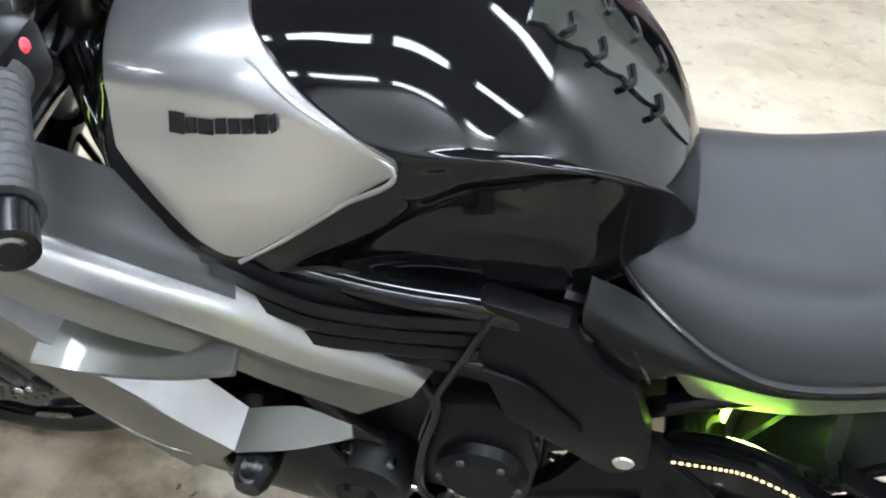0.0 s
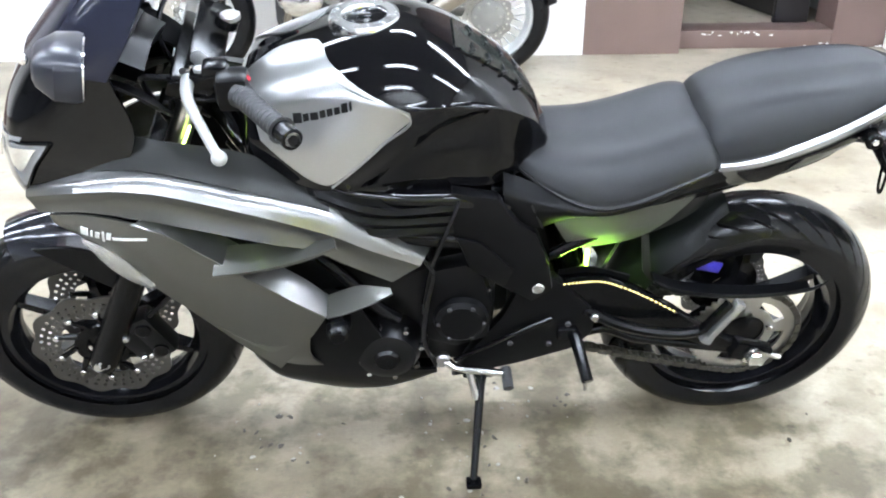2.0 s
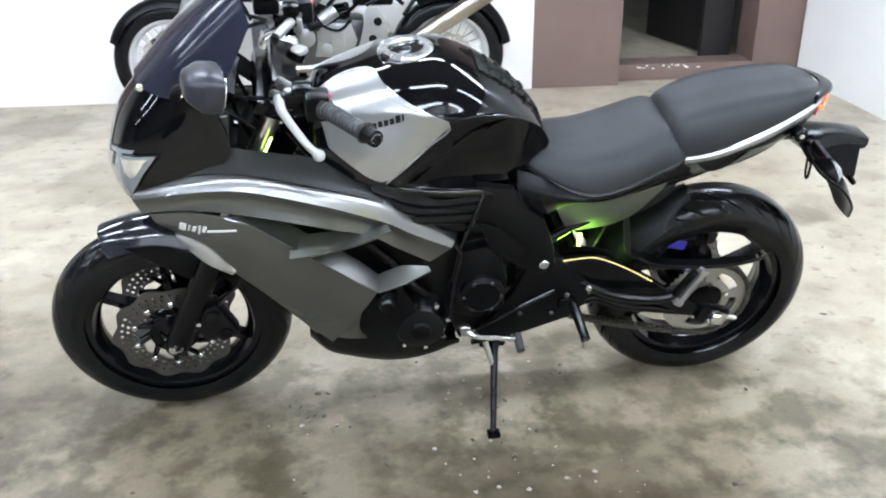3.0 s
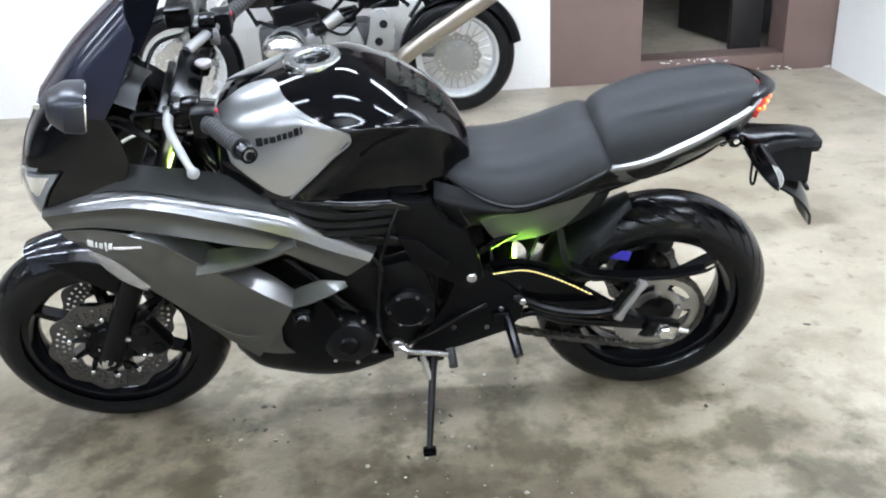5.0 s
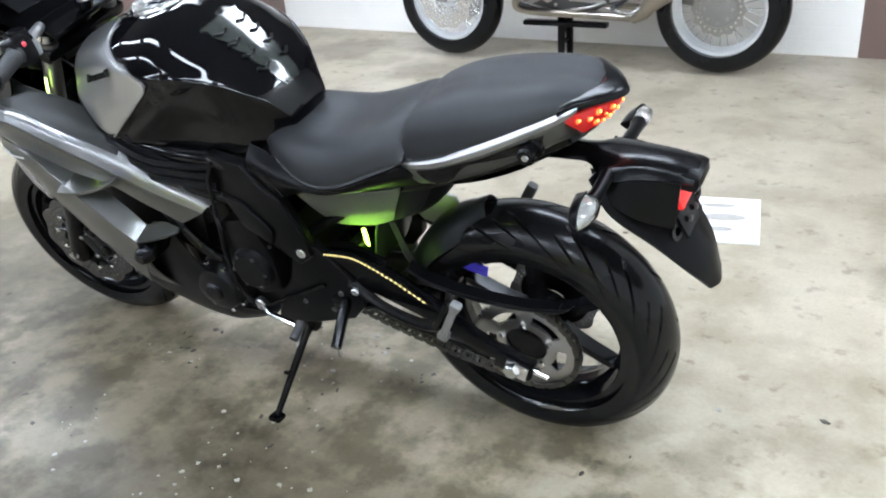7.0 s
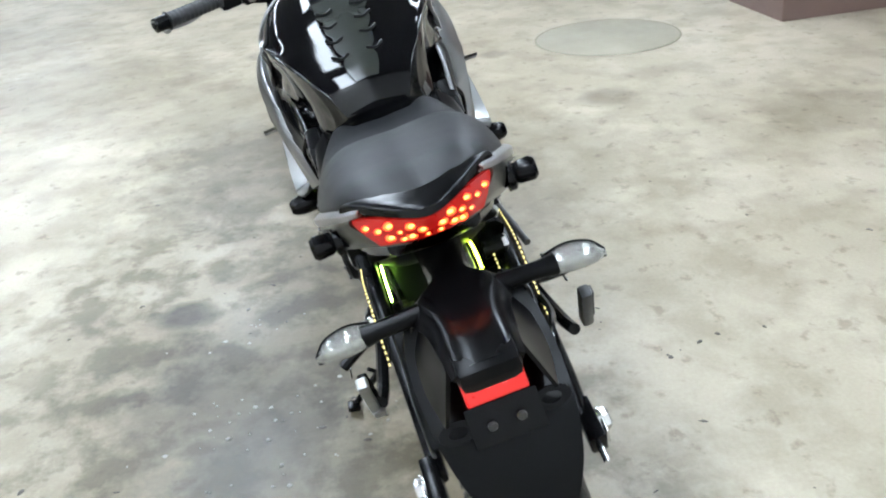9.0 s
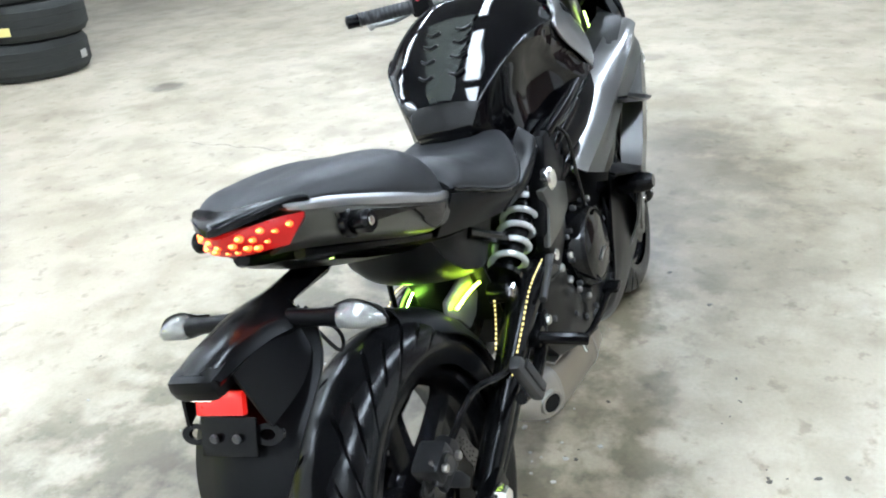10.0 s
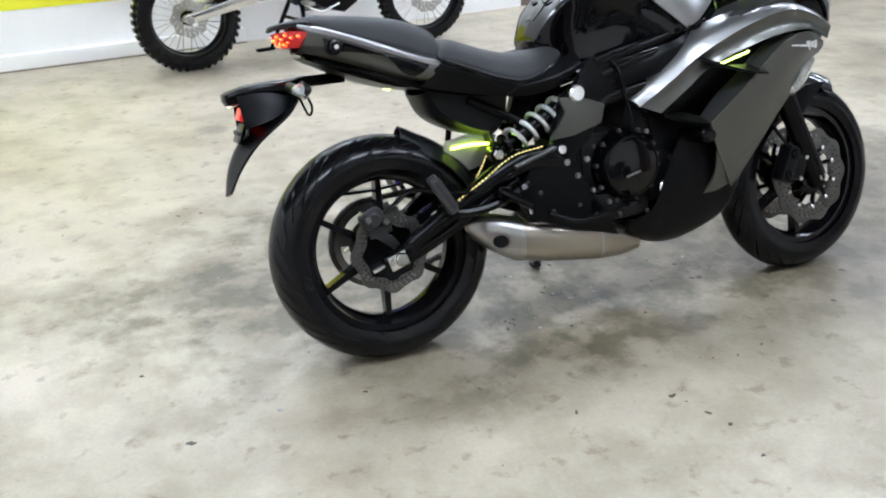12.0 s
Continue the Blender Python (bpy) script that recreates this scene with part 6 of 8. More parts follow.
# solid black disc in place of the dark inside the pipe
part("mouth_disc", lathe([(0, 0.0165), (0.0168, 0.0165), (0.0168, 0.005), (0, 0.005)], n=20), PRINT_AND_HOLE_BLACK, muff, "", INWARD @ Matrix.Translation((0.424, 0.172, 0.308)) @ pose(0, 0, 0, 0, 0, -24) @ Matrix.Diagonal((1.25, 1, 1, 1)))
part("silencer_seam", loft([ring_at(0.118, 0.115, 0.250, 0.0635, 0.0555), ring_at(0.126, 0.1152, 0.2512, 0.0635, 0.0555)]), STEEL, muff, "", INWARD)
part("silencer_seam", loft([ring_at(0.356, 0.120, 0.292, 0.0625, 0.0605), ring_at(0.366, 0.120, 0.294, 0.0625, 0.0605)]), STEEL, muff, "", INWARD)
part("heat_shield", thick(surf([[(0.10, 0.10, 0.318), (0.22, 0.105, 0.340), (0.34, 0.11, 0.358)], [(0.10, 0.165, 0.300), (0.22, 0.170, 0.322), (0.34, 0.172, 0.340)]], 12, 5), 0.004), STEEL, muff, "", INWARD)

# ---- shock absorber on the right ----
sa, sb = Vector((0.150, 0.110, 0.632)), Vector((0.385, 0.105, 0.512))
d = (sb - sa).normalized()
n1 = d.orthogonal().normalized()
n2 = d.cross(n1)
coil = [sa.lerp(sb, 0.19 + 0.63 * i / 180) + (n1 * math.cos(i * 4.6 * 2 * math.pi / 180) + n2 * math.sin(i * 4.6 * 2 * math.pi / 180)) * 0.0315 for i in range(181)]
shock = part("shock_body", tube([sa, sa.lerp(sb, 0.12), sa.lerp(sb, 0.13), sa.lerp(sb, 0.72), sa.lerp(sb, 0.73), sb], [0.016, 0.018, 0.024, 0.024, 0.012, 0.012], 16), BLACK_SATIN, bike, "rear shock absorber with a silver spring")
part("spring", tube(coil, 0.0060, 10), SPRING, shock, "bright silver coil spring")
part("spring_collar", tube([sa.lerp(sb, 0.12), sa.lerp(sb, 0.17)], 0.035, 20), BRIGHT, shock)
part("spring_collar", tube([sa.lerp(sb, 0.84), sa.lerp(sb, 0.88)], 0.034, 20), BLACK_SATIN, shock)
part("shock_bolt", knob((sb.x, 0.122, sb.z), 0.016, 0.012, sides=6), BRIGHT, shock)
part("shock_eye", tube([(sb.x, 0.085, sb.z), (sb.x, 0.124, sb.z)], 0.020, 18), BLACK_SATIN, shock)

# ---- undertray, inner guard, battery side ----
tray = shelled(surf([[(0.236, -0.136, 0.652), (0.33, -0.140, 0.668), (0.42, -0.138, 0.684), (0.498, -0.128, 0.698)], [(0.242, -0.132, 0.640), (0.33, -0.136, 0.652), (0.42, -0.134, 0.666), (0.490, -0.124, 0.680)], [(0.262, -0.118, 0.598), (0.33, -0.122, 0.606), (0.41, -0.121, 0.618), (0.462, -0.113, 0.630)], [(0.284, -0.098, 0.556), (0.33, -0.102, 0.562), (0.39, -0.101, 0.572), (0.436, -0.094, 0.586)]], 18, 13, False), 0.004)
part("battery_cover", tray, GREY_PLASTIC, bike, "pale inner cover lit green by the light strips")
part("inner_guard", thick(surf([[(0.40, -0.085, 0.60), (0.42, 0, 0.62), (0.40, 0.085, 0.60)], [(0.375, -0.085, 0.53), (0.40, 0, 0.54), (0.375, 0.085, 0.53)], [(0.345, -0.08, 0.44), (0.37, 0, 0.45), (0.345, 0.08, 0.44)]], 12, 10), 0.006), INNER_PLASTIC, bike, "black inner mudguard ahead of the rear tyre")
# the light on the mudguard's edge, built as a strip of lighter grey
part("lit_guard_edge", shelled(surf([[(0.421, -0.093, 0.580), (0.430, -0.092, 0.530), (0.440, -0.091, 0.480), (0.462, -0.092, 0.452)], [(0.436, -0.092, 0.580), (0.446, -0.091, 0.530), (0.457, -0.090, 0.482), (0.474, -0.091, 0.460)]], 16, 4, False), 0.004), TRIM_GREY, bike, "lighter strip drawn as the lit edge of the inner mudguard")
tray_bowl = surf([[(0.545, -0.088, 0.690), (0.52, -0.094, 0.640), (0.46, -0.094, 0.596), (0.38, -0.090, 0.570), (0.34, -0.088, 0.600)], [(0.560, -0.045, 0.680), (0.53, -0.05, 0.622), (0.465, -0.05, 0.580), (0.375, -0.05, 0.556), (0.33, -0.05, 0.590)], [(0.560, 0.045, 0.680), (0.53, 0.05, 0.622), (0.465, 0.05, 0.580), (0.375, 0.05, 0.556), (0.33, 0.05, 0.590)], [(0.545, 0.088, 0.690), (0.52, 0.094, 0.640), (0.46, 0.094, 0.596), (0.38, 0.090, 0.570), (0.34, 0.088, 0.600)]], 26, 13)
bowl = part("undertray", shelled(tray_bowl, 0.004), INNER_PLASTIC, bike, "dark inner mudguard under the seat, lit green by light strips")
for sy in (-1, 1):
    part("tray_flange", shelled(surf([[(0.545, sy * 0.088, 0.692), (0.50, sy * 0.108, 0.690), (0.42, sy * 0.112, 0.676), (0.34, sy * 0.108, 0.655)], [(0.520, sy * 0.094, 0.640), (0.47, sy * 0.096, 0.603), (0.40, sy * 0.093, 0.576), (0.34, sy * 0.090, 0.598)]], 18, 6), 0.003), INNER_PLASTIC, bowl)

# ---- pegs, hangers, levers and side stand ----
for sy in (-1, 1):
    S = lambda pts: [(x, -sy * y, z) for x, y, z in pts]
    hanger = part("peg_hanger", tube(S([(0.315, -0.140, 0.430), (0.40, -0.158, 0.395), (0.50, -0.172, 0.385), (0.565, -0.178, 0.400)]), [0.013, 0.012, 0.012, 0.011], 10, 14), BLACK_SATIN, bike, "black passenger peg hanger")
    if sy < 0:
        part("passenger_peg", join(box((0.583, -0.192, 0.432), (0.015, 0.018, 0.112), 0.005, (0, 27, 0)), box((0.606, -0.190, 0.477), (0.022, 0.020, 0.016), 0.005, (0, 27, 0)), box((0.560, -0.188, 0.386), (0.024, 0.022, 0.020), 0.006, (0, 27, 0))), CAST, hanger, "folded aluminium passenger peg")
        part("peg_rubber", box((0.567, -0.188, 0.444), (0.013, 0.018, 0.085), 0.004, (0, 30, 0)), BLACK_SATIN, hanger)
    else:
        part("passenger_peg", box((0.578, 0.205, 0.446), (0.026, 0.022, 0.112), 0.008, (0, 30, 0)), DARK_CAST, hanger, "folded grey passenger peg")
        part("peg_rubber", box((0.572, 0.218, 0.448), (0.016, 0.006, 0.085), 0.003, (0, 30, 0)), GRIP, hanger)
    part("hanger_bolt", knob((0.335, sy * 0.155, 0.425), 0.010, sy * 0.010, sides=6), BRIGHT, hanger)
    peg = part("rider_peg", tube(S([(0.295, -0.150, 0.385), (0.300, -0.170, 0.378), (0.315, -0.250, 0.335)] if sy < 0 else [(0.40, -0.150, 0.425), (0.39, -0.180, 0.415), (0.345, -0.228, 0.385)]), [0.011, 0.013, 0.012], 10), BLACK_SATIN, bike, "black rubber rider peg")
    part("peg_bracket", box((0.283 if sy < 0 else 0.39, sy * 0.150, 0.380 if sy < 0 else 0.42), (0.04, 0.03, 0.03), 0.006), BLACK_SATIN, peg)
    part("peg_feeler", tube(S([(0.312, -0.240, 0.326), (0.314, -0.244, 0.305)] if sy < 0 else [(0.352, -0.222, 0.380), (0.353, -0.226, 0.364)]), 0.004, 8), BRIGHT, peg)
shift = part("gear_lever", tube([(0.030, -0.152, 0.312), (0.060, -0.170, 0.300), (0.110, -0.185, 0.305), (0.160, -0.190, 0.300)], [0.012, 0.008, 0.008, 0.008], 10, 14), BRIGHT, bike, "silver gear lever")
part("lever_rubber", tube([(0.160, -0.178, 0.304), (0.163, -0.222, 0.290)], 0.011, 12), GRIP, shift)
part("lever_pivot", knob((0.030, -0.150, 0.312), 0.017, -0.016), STEEL, shift)
part("shift_rod", tube([(0.055, -0.165, 0.318), (0.16, -0.160, 0.375), (0.25, -0.155, 0.42)], 0.005, 8), BLACK_SATIN, shift)
brake = part("brake_pedal", tube([(0.27, 0.165, 0.345), (0.20, 0.175, 0.315), (0.12, 0.182, 0.320), (0.04, 0.188, 0.338)], 0.007, 10, 14), BLACK_SATIN, bike, "black rear brake pedal")
part("pedal_tip", box((0.035, 0.192, 0.340), (0.04, 0.035, 0.014), 0.004), BLACK_SATIN, brake)
foot = Vector((0.092, -0.292, 0.085))
top = Vector((0.118, -0.115, 0.235))
stand = part("side_stand", tube([top, top.lerp(foot, 0.15), foot], [0.015, 0.010, 0.008], 12), BLACK_SATIN, bike, "black side stand down on the floor")
part("stand_foot", box(tuple(foot + Vector((0, -0.006, -0.004))), (0.034, 0.030, 0.014), 0.006, (-12.5, 0, 0)), BLACK_SATIN, stand)
part("stand_tang", tube([top.lerp(foot, 0.55), top.lerp(foot, 0.55) + Vector((0.0, -0.02, 0.02))], 0.005, 8), BLACK_SATIN, stand)
part("stand_bracket", box((0.110, -0.115, 0.250), (0.07, 0.03, 0.06), 0.008), BLACK_SATIN, stand)
part("stand_spring", tube([(0.085, -0.125, 0.262), (0.105, -0.165, 0.195)], 0.007, 8), STEEL, stand)
part("linkage_bar", tube([(0.222, 0.150, 0.515), (0.29, 0.162, 0.498), (0.362, 0.172, 0.480)], [0.009, 0.007, 0.007], 10), DARK_CAST, bike, "dark metal bar beside the pivot")
# rear caliper with hose
rc = part("rear_caliper", join(box((0.728, 0.082, 0.392), (0.060, 0.050, 0.040), 0.010, (0, 22, 0)), box((0.692, 0.088, 0.388), (0.040, 0.034, 0.036), 0.010, (0, 22, 0)), box((0.712, 0.092, 0.360), (0.062, 0.014, 0.026), 0.006, (0, 14, 0))), CALIPER, bike, "dark cast rear brake caliper")
part("piston_housing", knob((0.730, 0.106, 0.392), 0.018, 0.010), CALIPER, rc)
part("bleed_nipple", tube([(0.752, 0.098, 0.402), (0.764, 0.104, 0.418)], 0.004, 8), BRIGHT, rc)
part("caliper_bracket", prism([(0.672, 0.300), (0.700, 0.322), (0.735, 0.350), (0.760, 0.372), (0.748, 0.384), (0.712, 0.366), (0.680, 0.340), (0.660, 0.312)], 0.088, 0.098, 0.003), CALIPER, rc)
part("caliper_bolt", knob((0.745, 0.110, 0.395), 0.008, 0.008, sides=6), STEEL, rc)
part("caliper_bolt", knob((0.700, 0.110, 0.385), 0.008, 0.008, sides=6), STEEL, rc)
part("rear_hose", tube([(0.69, 0.105, 0.41), (0.63, 0.13, 0.455), (0.55, 0.150, 0.44), (0.47, 0.150, 0.43), (0.38, 0.14, 0.43)], 0.006, 8, 20), RUBBER, rc)
for sy in (-1, 1):
    plug = part("crash_bung", lathe([(0, -0.275), (0.014, -0.275), (0.020, -0.266), (0.024, -0.248), (0.024, -0.20), (0.018, -0.19), (0, -0.19)], (0, 0, 0), 24) if sy < 0 else mirrored(lathe([(0, -0.275), (0.014, -0.275), (0.020, -0.266), (0.024, -0.248), (0.024, -0.20), (0.018, -0.19), (0, -0.19)], (0, 0, 0), 24)), BLACK_SATIN, bike, "black plastic crash protector", Matrix.Translation((-0.166, 0, 0.500)))
    part("bung_stem", tube([(-0.166, sy * 0.20, 0.500), (-0.166, sy * 0.12, 0.500)], 0.014, 12), BLACK_SATIN, plug)

# ---- handlebars ----
back = STEER.inverted()
end_l = back @ Vector((-0.185, -0.385, 0.997))
for sy in (-1, 1):
    e = Vector((end_l.x, sy * abs(end_l.y), end_l.z))
    root = Vector((-0.372, sy * 0.105, 0.985))
    axis = (e - root).normalized()
    bar = part("handlebar", tube([root, root.lerp(e, 0.35), e], 0.0115, 12), CAST, bike, "silver clip-on handlebar with a black grip", STEER)
    g0, g1p = root.lerp(e, 0.50), root.lerp(e, 0.90)
    prof = [0.0175 - 0.0018 * (k % 2) for k in range(25)]
    prof[0] = prof[-1] = 0.021
    part("grip", tube([g0.lerp(g1p, k / 24) for k in range(25)], prof, 16), GRIP, bar, "worn ribbed rubber grip", STEER)
    part("bar_end", tube([root.lerp(e, 0.905), root.lerp(e, 0.93), root.lerp(e, 0.995), e], [0.0165, 0.016, 0.016, 0.013], 18), BLACK_SATIN, bar, "black bar-end weight", STEER)
    # black disc paints the darkness of a hole in the bar end
    part("bar_end_disc", tube([e, e + axis * 0.002], 0.008, 12), PRINT_AND_HOLE_BLACK, bar, "", STEER)
    part("switch_box", moved(box((0, 0, 0), (0.050, 0.052, 0.055), 0.012), Matrix.Translation(root.lerp(e, 0.42))), BLACK_PLASTIC, bar, "", STEER)
    part("red_switch" if sy > 0 else "horn_switch", ball(tuple(root.lerp(e, 0.42) + Vector((0.022, 0, 0.016))), 0.006), SWITCH_RED, bar, "", STEER)
    perch = root.lerp(e, 0.28)
    part("lever_perch", moved(join(box((-0.020, 0, 0), (0.055, 0.035, 0.028), 0.008), box((-0.004, sy * 0.012, 0.020), (0.040, 0.042, 0.030), 0.010), box((-0.010, 0, -0.024), (0.030, 0.030, 0.026), 0.008)), Matrix.Translation(perch)), BLACK_SATIN, bar, "", STEER)
    part("perch_clamp", moved(join(box((0.006, -sy * 0.006, -0.014), (0.026, 0.018, 0.034), 0.006), knob((-0.030, 0, 0.014), 0.009, 0.006, "z", 12)), Matrix.Translation(perch)), CAST, bar, "bright lever clamp", STEER)
    part("cable_adjuster", tube([perch + Vector((-0.05, -sy * 0.010, 0)), perch + Vector((-0.062, -sy * 0.030, -0.002))], [0.009, 0.006], 12), STEEL, bar, "", STEER)
    l0 = perch + Vector((-0.050, 0, 0))
    tip = e + Vector((-0.105, sy * -0.010, -0.030))
    part("lever", tube([l0, l0.lerp(tip, 0.3) + Vector((-0.012, 0, 0.004)), l0.lerp(tip, 0.7) + Vector((-0.004, 0, -0.008)), tip], [0.011, 0.009, 0.0075, 0.007], 12, 20), LEVER, bar, "silver painted lever", STEER)
    part("lever_ball", ball(tuple(tip), 0.0115), LEVER, bar, "", STEER)
    part("cable", tube([l0 + Vector((0, 0, 0)), l0 + Vector((-0.07, -sy * 0.03, -0.01)), (-0.47, sy * 0.09, 0.93), (-0.44, sy * 0.08, 0.84)], 0.005, 8, 18), RUBBER, bar, "", STEER)
    part("cable", tube([root.lerp(e, 0.4) + Vector((-0.02, 0, -0.02)), (-0.40, sy * 0.13, 0.93), (-0.43, sy * 0.07, 0.90), (-0.38, sy * 0.05, 0.84)], 0.006, 8, 18), RUBBER, bar, "", STEER)
    part("fork_cap", tube([(-0.378, sy * 0.100, 0.955), (-0.371, sy * 0.100, 0.972)], 0.022, 16), BRIGHT, bar, "", STEER)
    # mirrors on the nose
    mc = Vector((-0.466, sy * 0.345, 1.098))
    stalk = part("mirror_stalk", tube([(-0.570, sy * 0.135, 0.975), (-0.545, sy * 0.22, 1.03), (-0.50, sy * 0.30, 1.075)], [0.013, 0.010, 0.012], 10, 12), BLACK_PLASTIC, bike, "black mirror stalk")
    sh = Matrix.Translation(mc) @ pose(0, 0, 0, 0, 12, -sy * 14) @ Matrix.Diagonal((0.88, 0.88, 0.88, 1))
    shell = loft([[(x, w * math.cos(a) * (1.0 if math.cos(a) * sy > 0 else 0.9), 0.038 * k * math.copysign(abs(math.sin(a)) ** 0.45, math.sin(a)) * (1 + 0.18 * math.cos(a) * sy)) for a in [2 * math.pi * i / 28 for i in range(28)]] for x, w, k in ((-0.056, 0.036, 0.40), (-0.050, 0.050, 0.62), (-0.024, 0.074, 0.98), (0.006, 0.078, 1.0), (0.014, 0.074, 0.95))])
    part("mirror_shell", shell, MIRROR_SHELL, stalk, "", sh)
    glass = [[(x, w * math.cos(a) * (1.0 if math.cos(a) * sy > 0 else 0.9), 0.038 * k * math.copysign(abs(math.sin(a)) ** 0.45, math.sin(a)) * (1 + 0.18 * math.cos(a) * sy)) for a in [2 * math.pi * i / 28 for i in range(28)]] for x, w, k in ((0.0135, 0.071, 0.91), (0.0165, 0.070, 0.90))]
    part("mirror_glass", loft(glass), MIRROR, stalk, "bright mirror glass", sh)
part("top_yoke", join(box((-0.362, 0, 0.972), (0.060, 0.22, 0.018), 0.008, (0, 24, 0)), tube([(-0.335, 0, 0.985), (-0.328, 0, 1.000)], 0.020, 16)), BLACK_SATIN, bike, "black top yoke", STEER)
part("ignition_lock", knob((-0.325, 0, 0.998), 0.018, 0.010, "z"), STEEL, bike, "", STEER)
res = part("brake_reservoir", moved(box((0, 0, 0), (0.060, 0.070, 0.035), 0.010), Matrix.Translation((-0.385, 0.185, 1.035))), BLACK_PLASTIC, bike, "black brake fluid reservoir", STEER)
part("reservoir_cap", moved(box((0, 0, 0), (0.056, 0.066, 0.008), 0.003), Matrix.Translation((-0.385, 0.185, 1.057))), BLACK_SATIN, res, "", STEER)

# ---- light strips ----
def strip(name, pts, w, mat, label, dots=0):
    p = spline(pts, max(2, dots or 16))
    if not dots:
        return part(name, tube([tuple(q) for q in p], w, 6), mat, bike, label)
    s = part(name, tube([tuple(q) for q in p], w * 0.75, 6), LED_TAPE, bike, label)
    for a, b in zip(p[:-1], p[1:]):
        part("led", tube([tuple(a), tuple(a * 0.5 + b * 0.5)], w, 6), mat, s)
    return s


# unseen strip, added to light the inner cover green
strip("light_strip", [(0.280, -0.105, 0.501), (0.335, -0.105, 0.505), (0.395, -0.105, 0.484)], 0.0012, LED_GREEN_FILL, "thin green strip added behind the swingarm to light the inner cover")
# pale plate added as a reflector, so the strip's light shows as a glow
part("glow_plate", prism([(0.352, 0.556), (0.430, 0.566), (0.500, 0.556), (0.508, 0.528), (0.470, 0.505), (0.440, 0.470), (0.405, 0.480), (0.372, 0.515)], 0.046, 0.056, 0.006), CAST, bike, "pale cast plate added to catch the green strip's glow")
strip("light_strip", [(0.235, -0.145, 0.497), (0.30, -0.146, 0.506), (0.35, -0.146, 0.505), (0.424, -0.146, 0.470), (0.505, -0.146, 0.418)], 0.0014, LED_YELLOW, "lit golden dotted light strip along the swingarm", 34)
strip("light_strip", [(0.27, 0.150, 0.520), (0.36, 0.152, 0.505), (0.44, 0.150, 0.458), (0.52, 0.148, 0.412)], 0.0014, LED_YELLOW, "lit yellow light strip along the swingarm", 26)
strip("light_strip", [(0.326, -0.066, 0.522), (0.326, -0.066, 0.474)], 0.0042, LED_GREEN, "short lit green light strip")
strip("light_strip", [(0.408, 0.100, 0.509), (0.432, 0.101, 0.470), (0.459, 0.100, 0.431)], 0.0014, LED_YELLOW, "dotted light strip below the shock absorber", 12)
strip("light_strip", [(0.596, -0.063, 0.699), (0.614, -0.060, 0.702)], 0.004, LED_GREEN_DIM, "short lit lamp under the tail")
strip("light_strip", [(0.385, 0.068, 0.536), (0.430, 0.068, 0.540), (0.488, 0.066, 0.536)], 0.0030, LED_LIME, "short lit green strip over the rear tyre")
strip("light_strip", [(-0.392, -0.135, 0.870), (-0.412, -0.133, 0.828)], 0.0025, LED_GREEN_DIM, "lit green strip beside the fork")
strip("light_strip", [(-0.392, 0.135, 0.870), (-0.412, 0.133, 0.828)], 0.0025, LED_GREEN_DIM, "lit green strip beside the fork")
for sy in (-1, 1):
    strip("light_strip", [(-0.38, sy * 0.168, 0.700), (-0.28, sy * 0.172, 0.675)], 0.003, LED_GREEN_DIM, "lit green strip inside the fairing vent")


def round_half(w, zt, zw, zb, wb):
    """Half outline of a rounded tank: top height, widest line, bottom height and width."""
    return [(0, zt), (w * 0.35, zt - 0.004), (w * 0.68, zt - 0.028), (w * 0.93, zw + (zt - zw) * 0.36), (w, zw), (w * 0.965, zw - (zw - zb) * 0.16), (w * 0.90, zw - (zw - zb) * 0.55), (wb, zb), (wb * 0.6, zb - 0.005), (0, zb - 0.005)]


# ---- other machines and things in the garage ----
def plain_tyre(radius, width, rim, knobs=0, n=64):
    half = width / 2
    prof = []
    for j in range(15):
        a = -2.0 + 4.0 * j / 14
        y = half * math.sin(max(-math.pi / 2, min(math.pi / 2, a)))
        drop = (1 - math.cos(min(abs(a), 1.3))) * (radius - rim) * 0.6 + max(0, abs(a) - 1.3) * (radius - rim) * 0.75
        prof.append((radius - drop, y))
    geo = lathe(prof, n=n, closed=True)
    if knobs:
        blocks = []
        for i in range(knobs):
            a = 360 * i / knobs
            for y, r in ((-half * 0.82, radius - 0.022), (-half * 0.28, radius - 0.002), (half * 0.28, radius - 0.002), (half * 0.82, radius - 0.022)):
                m = pose(0, 0, 0, 0, a + (2 if abs(y) > half * 0.5 else 0), 0) @ Matrix.Translation((r, y, 0))
                blocks.append(moved(box((0, 0, 0), (0.022, half * 0.36, 0.022), 0), m))
        geo = join(geo, *blocks)
    return geo


def wire_wheel(parent, name, at, radius, width, rim, knobs, rim_mat, hub_r, label):
    w = part(name, rim_geo(rim, width * 0.30), rim_mat, parent, label, at)
    part("tyre", plain_tyre(radius, width, rim, knobs), RUBBER, w, "black tyre", at)
    part("hub", lathe([(0, -0.05), (hub_r * 0.5, -0.05), (hub_r, -0.03), (hub_r, 0.03), (hub_r * 0.5, 0.05), (0, 0.05)], n=28), rim_mat, w, "", at)
    for i in range(28):
        a = i * 2 * math.pi / 28
        s = 1 if i % 2 else -1
        t = a + (0.30 if (i // 2) % 2 else -0.30)
        part("wire_spoke", tube([(hub_r * 0.9 * math.cos(t), s * 0.03, hub_r * 0.9 * math.sin(t)), ((rim - 0.03) * math.cos(a), s * 0.008, (rim - 0.03) * math.sin(a))], 0.0022, 5), BRIGHT, w, "", at)
    return w


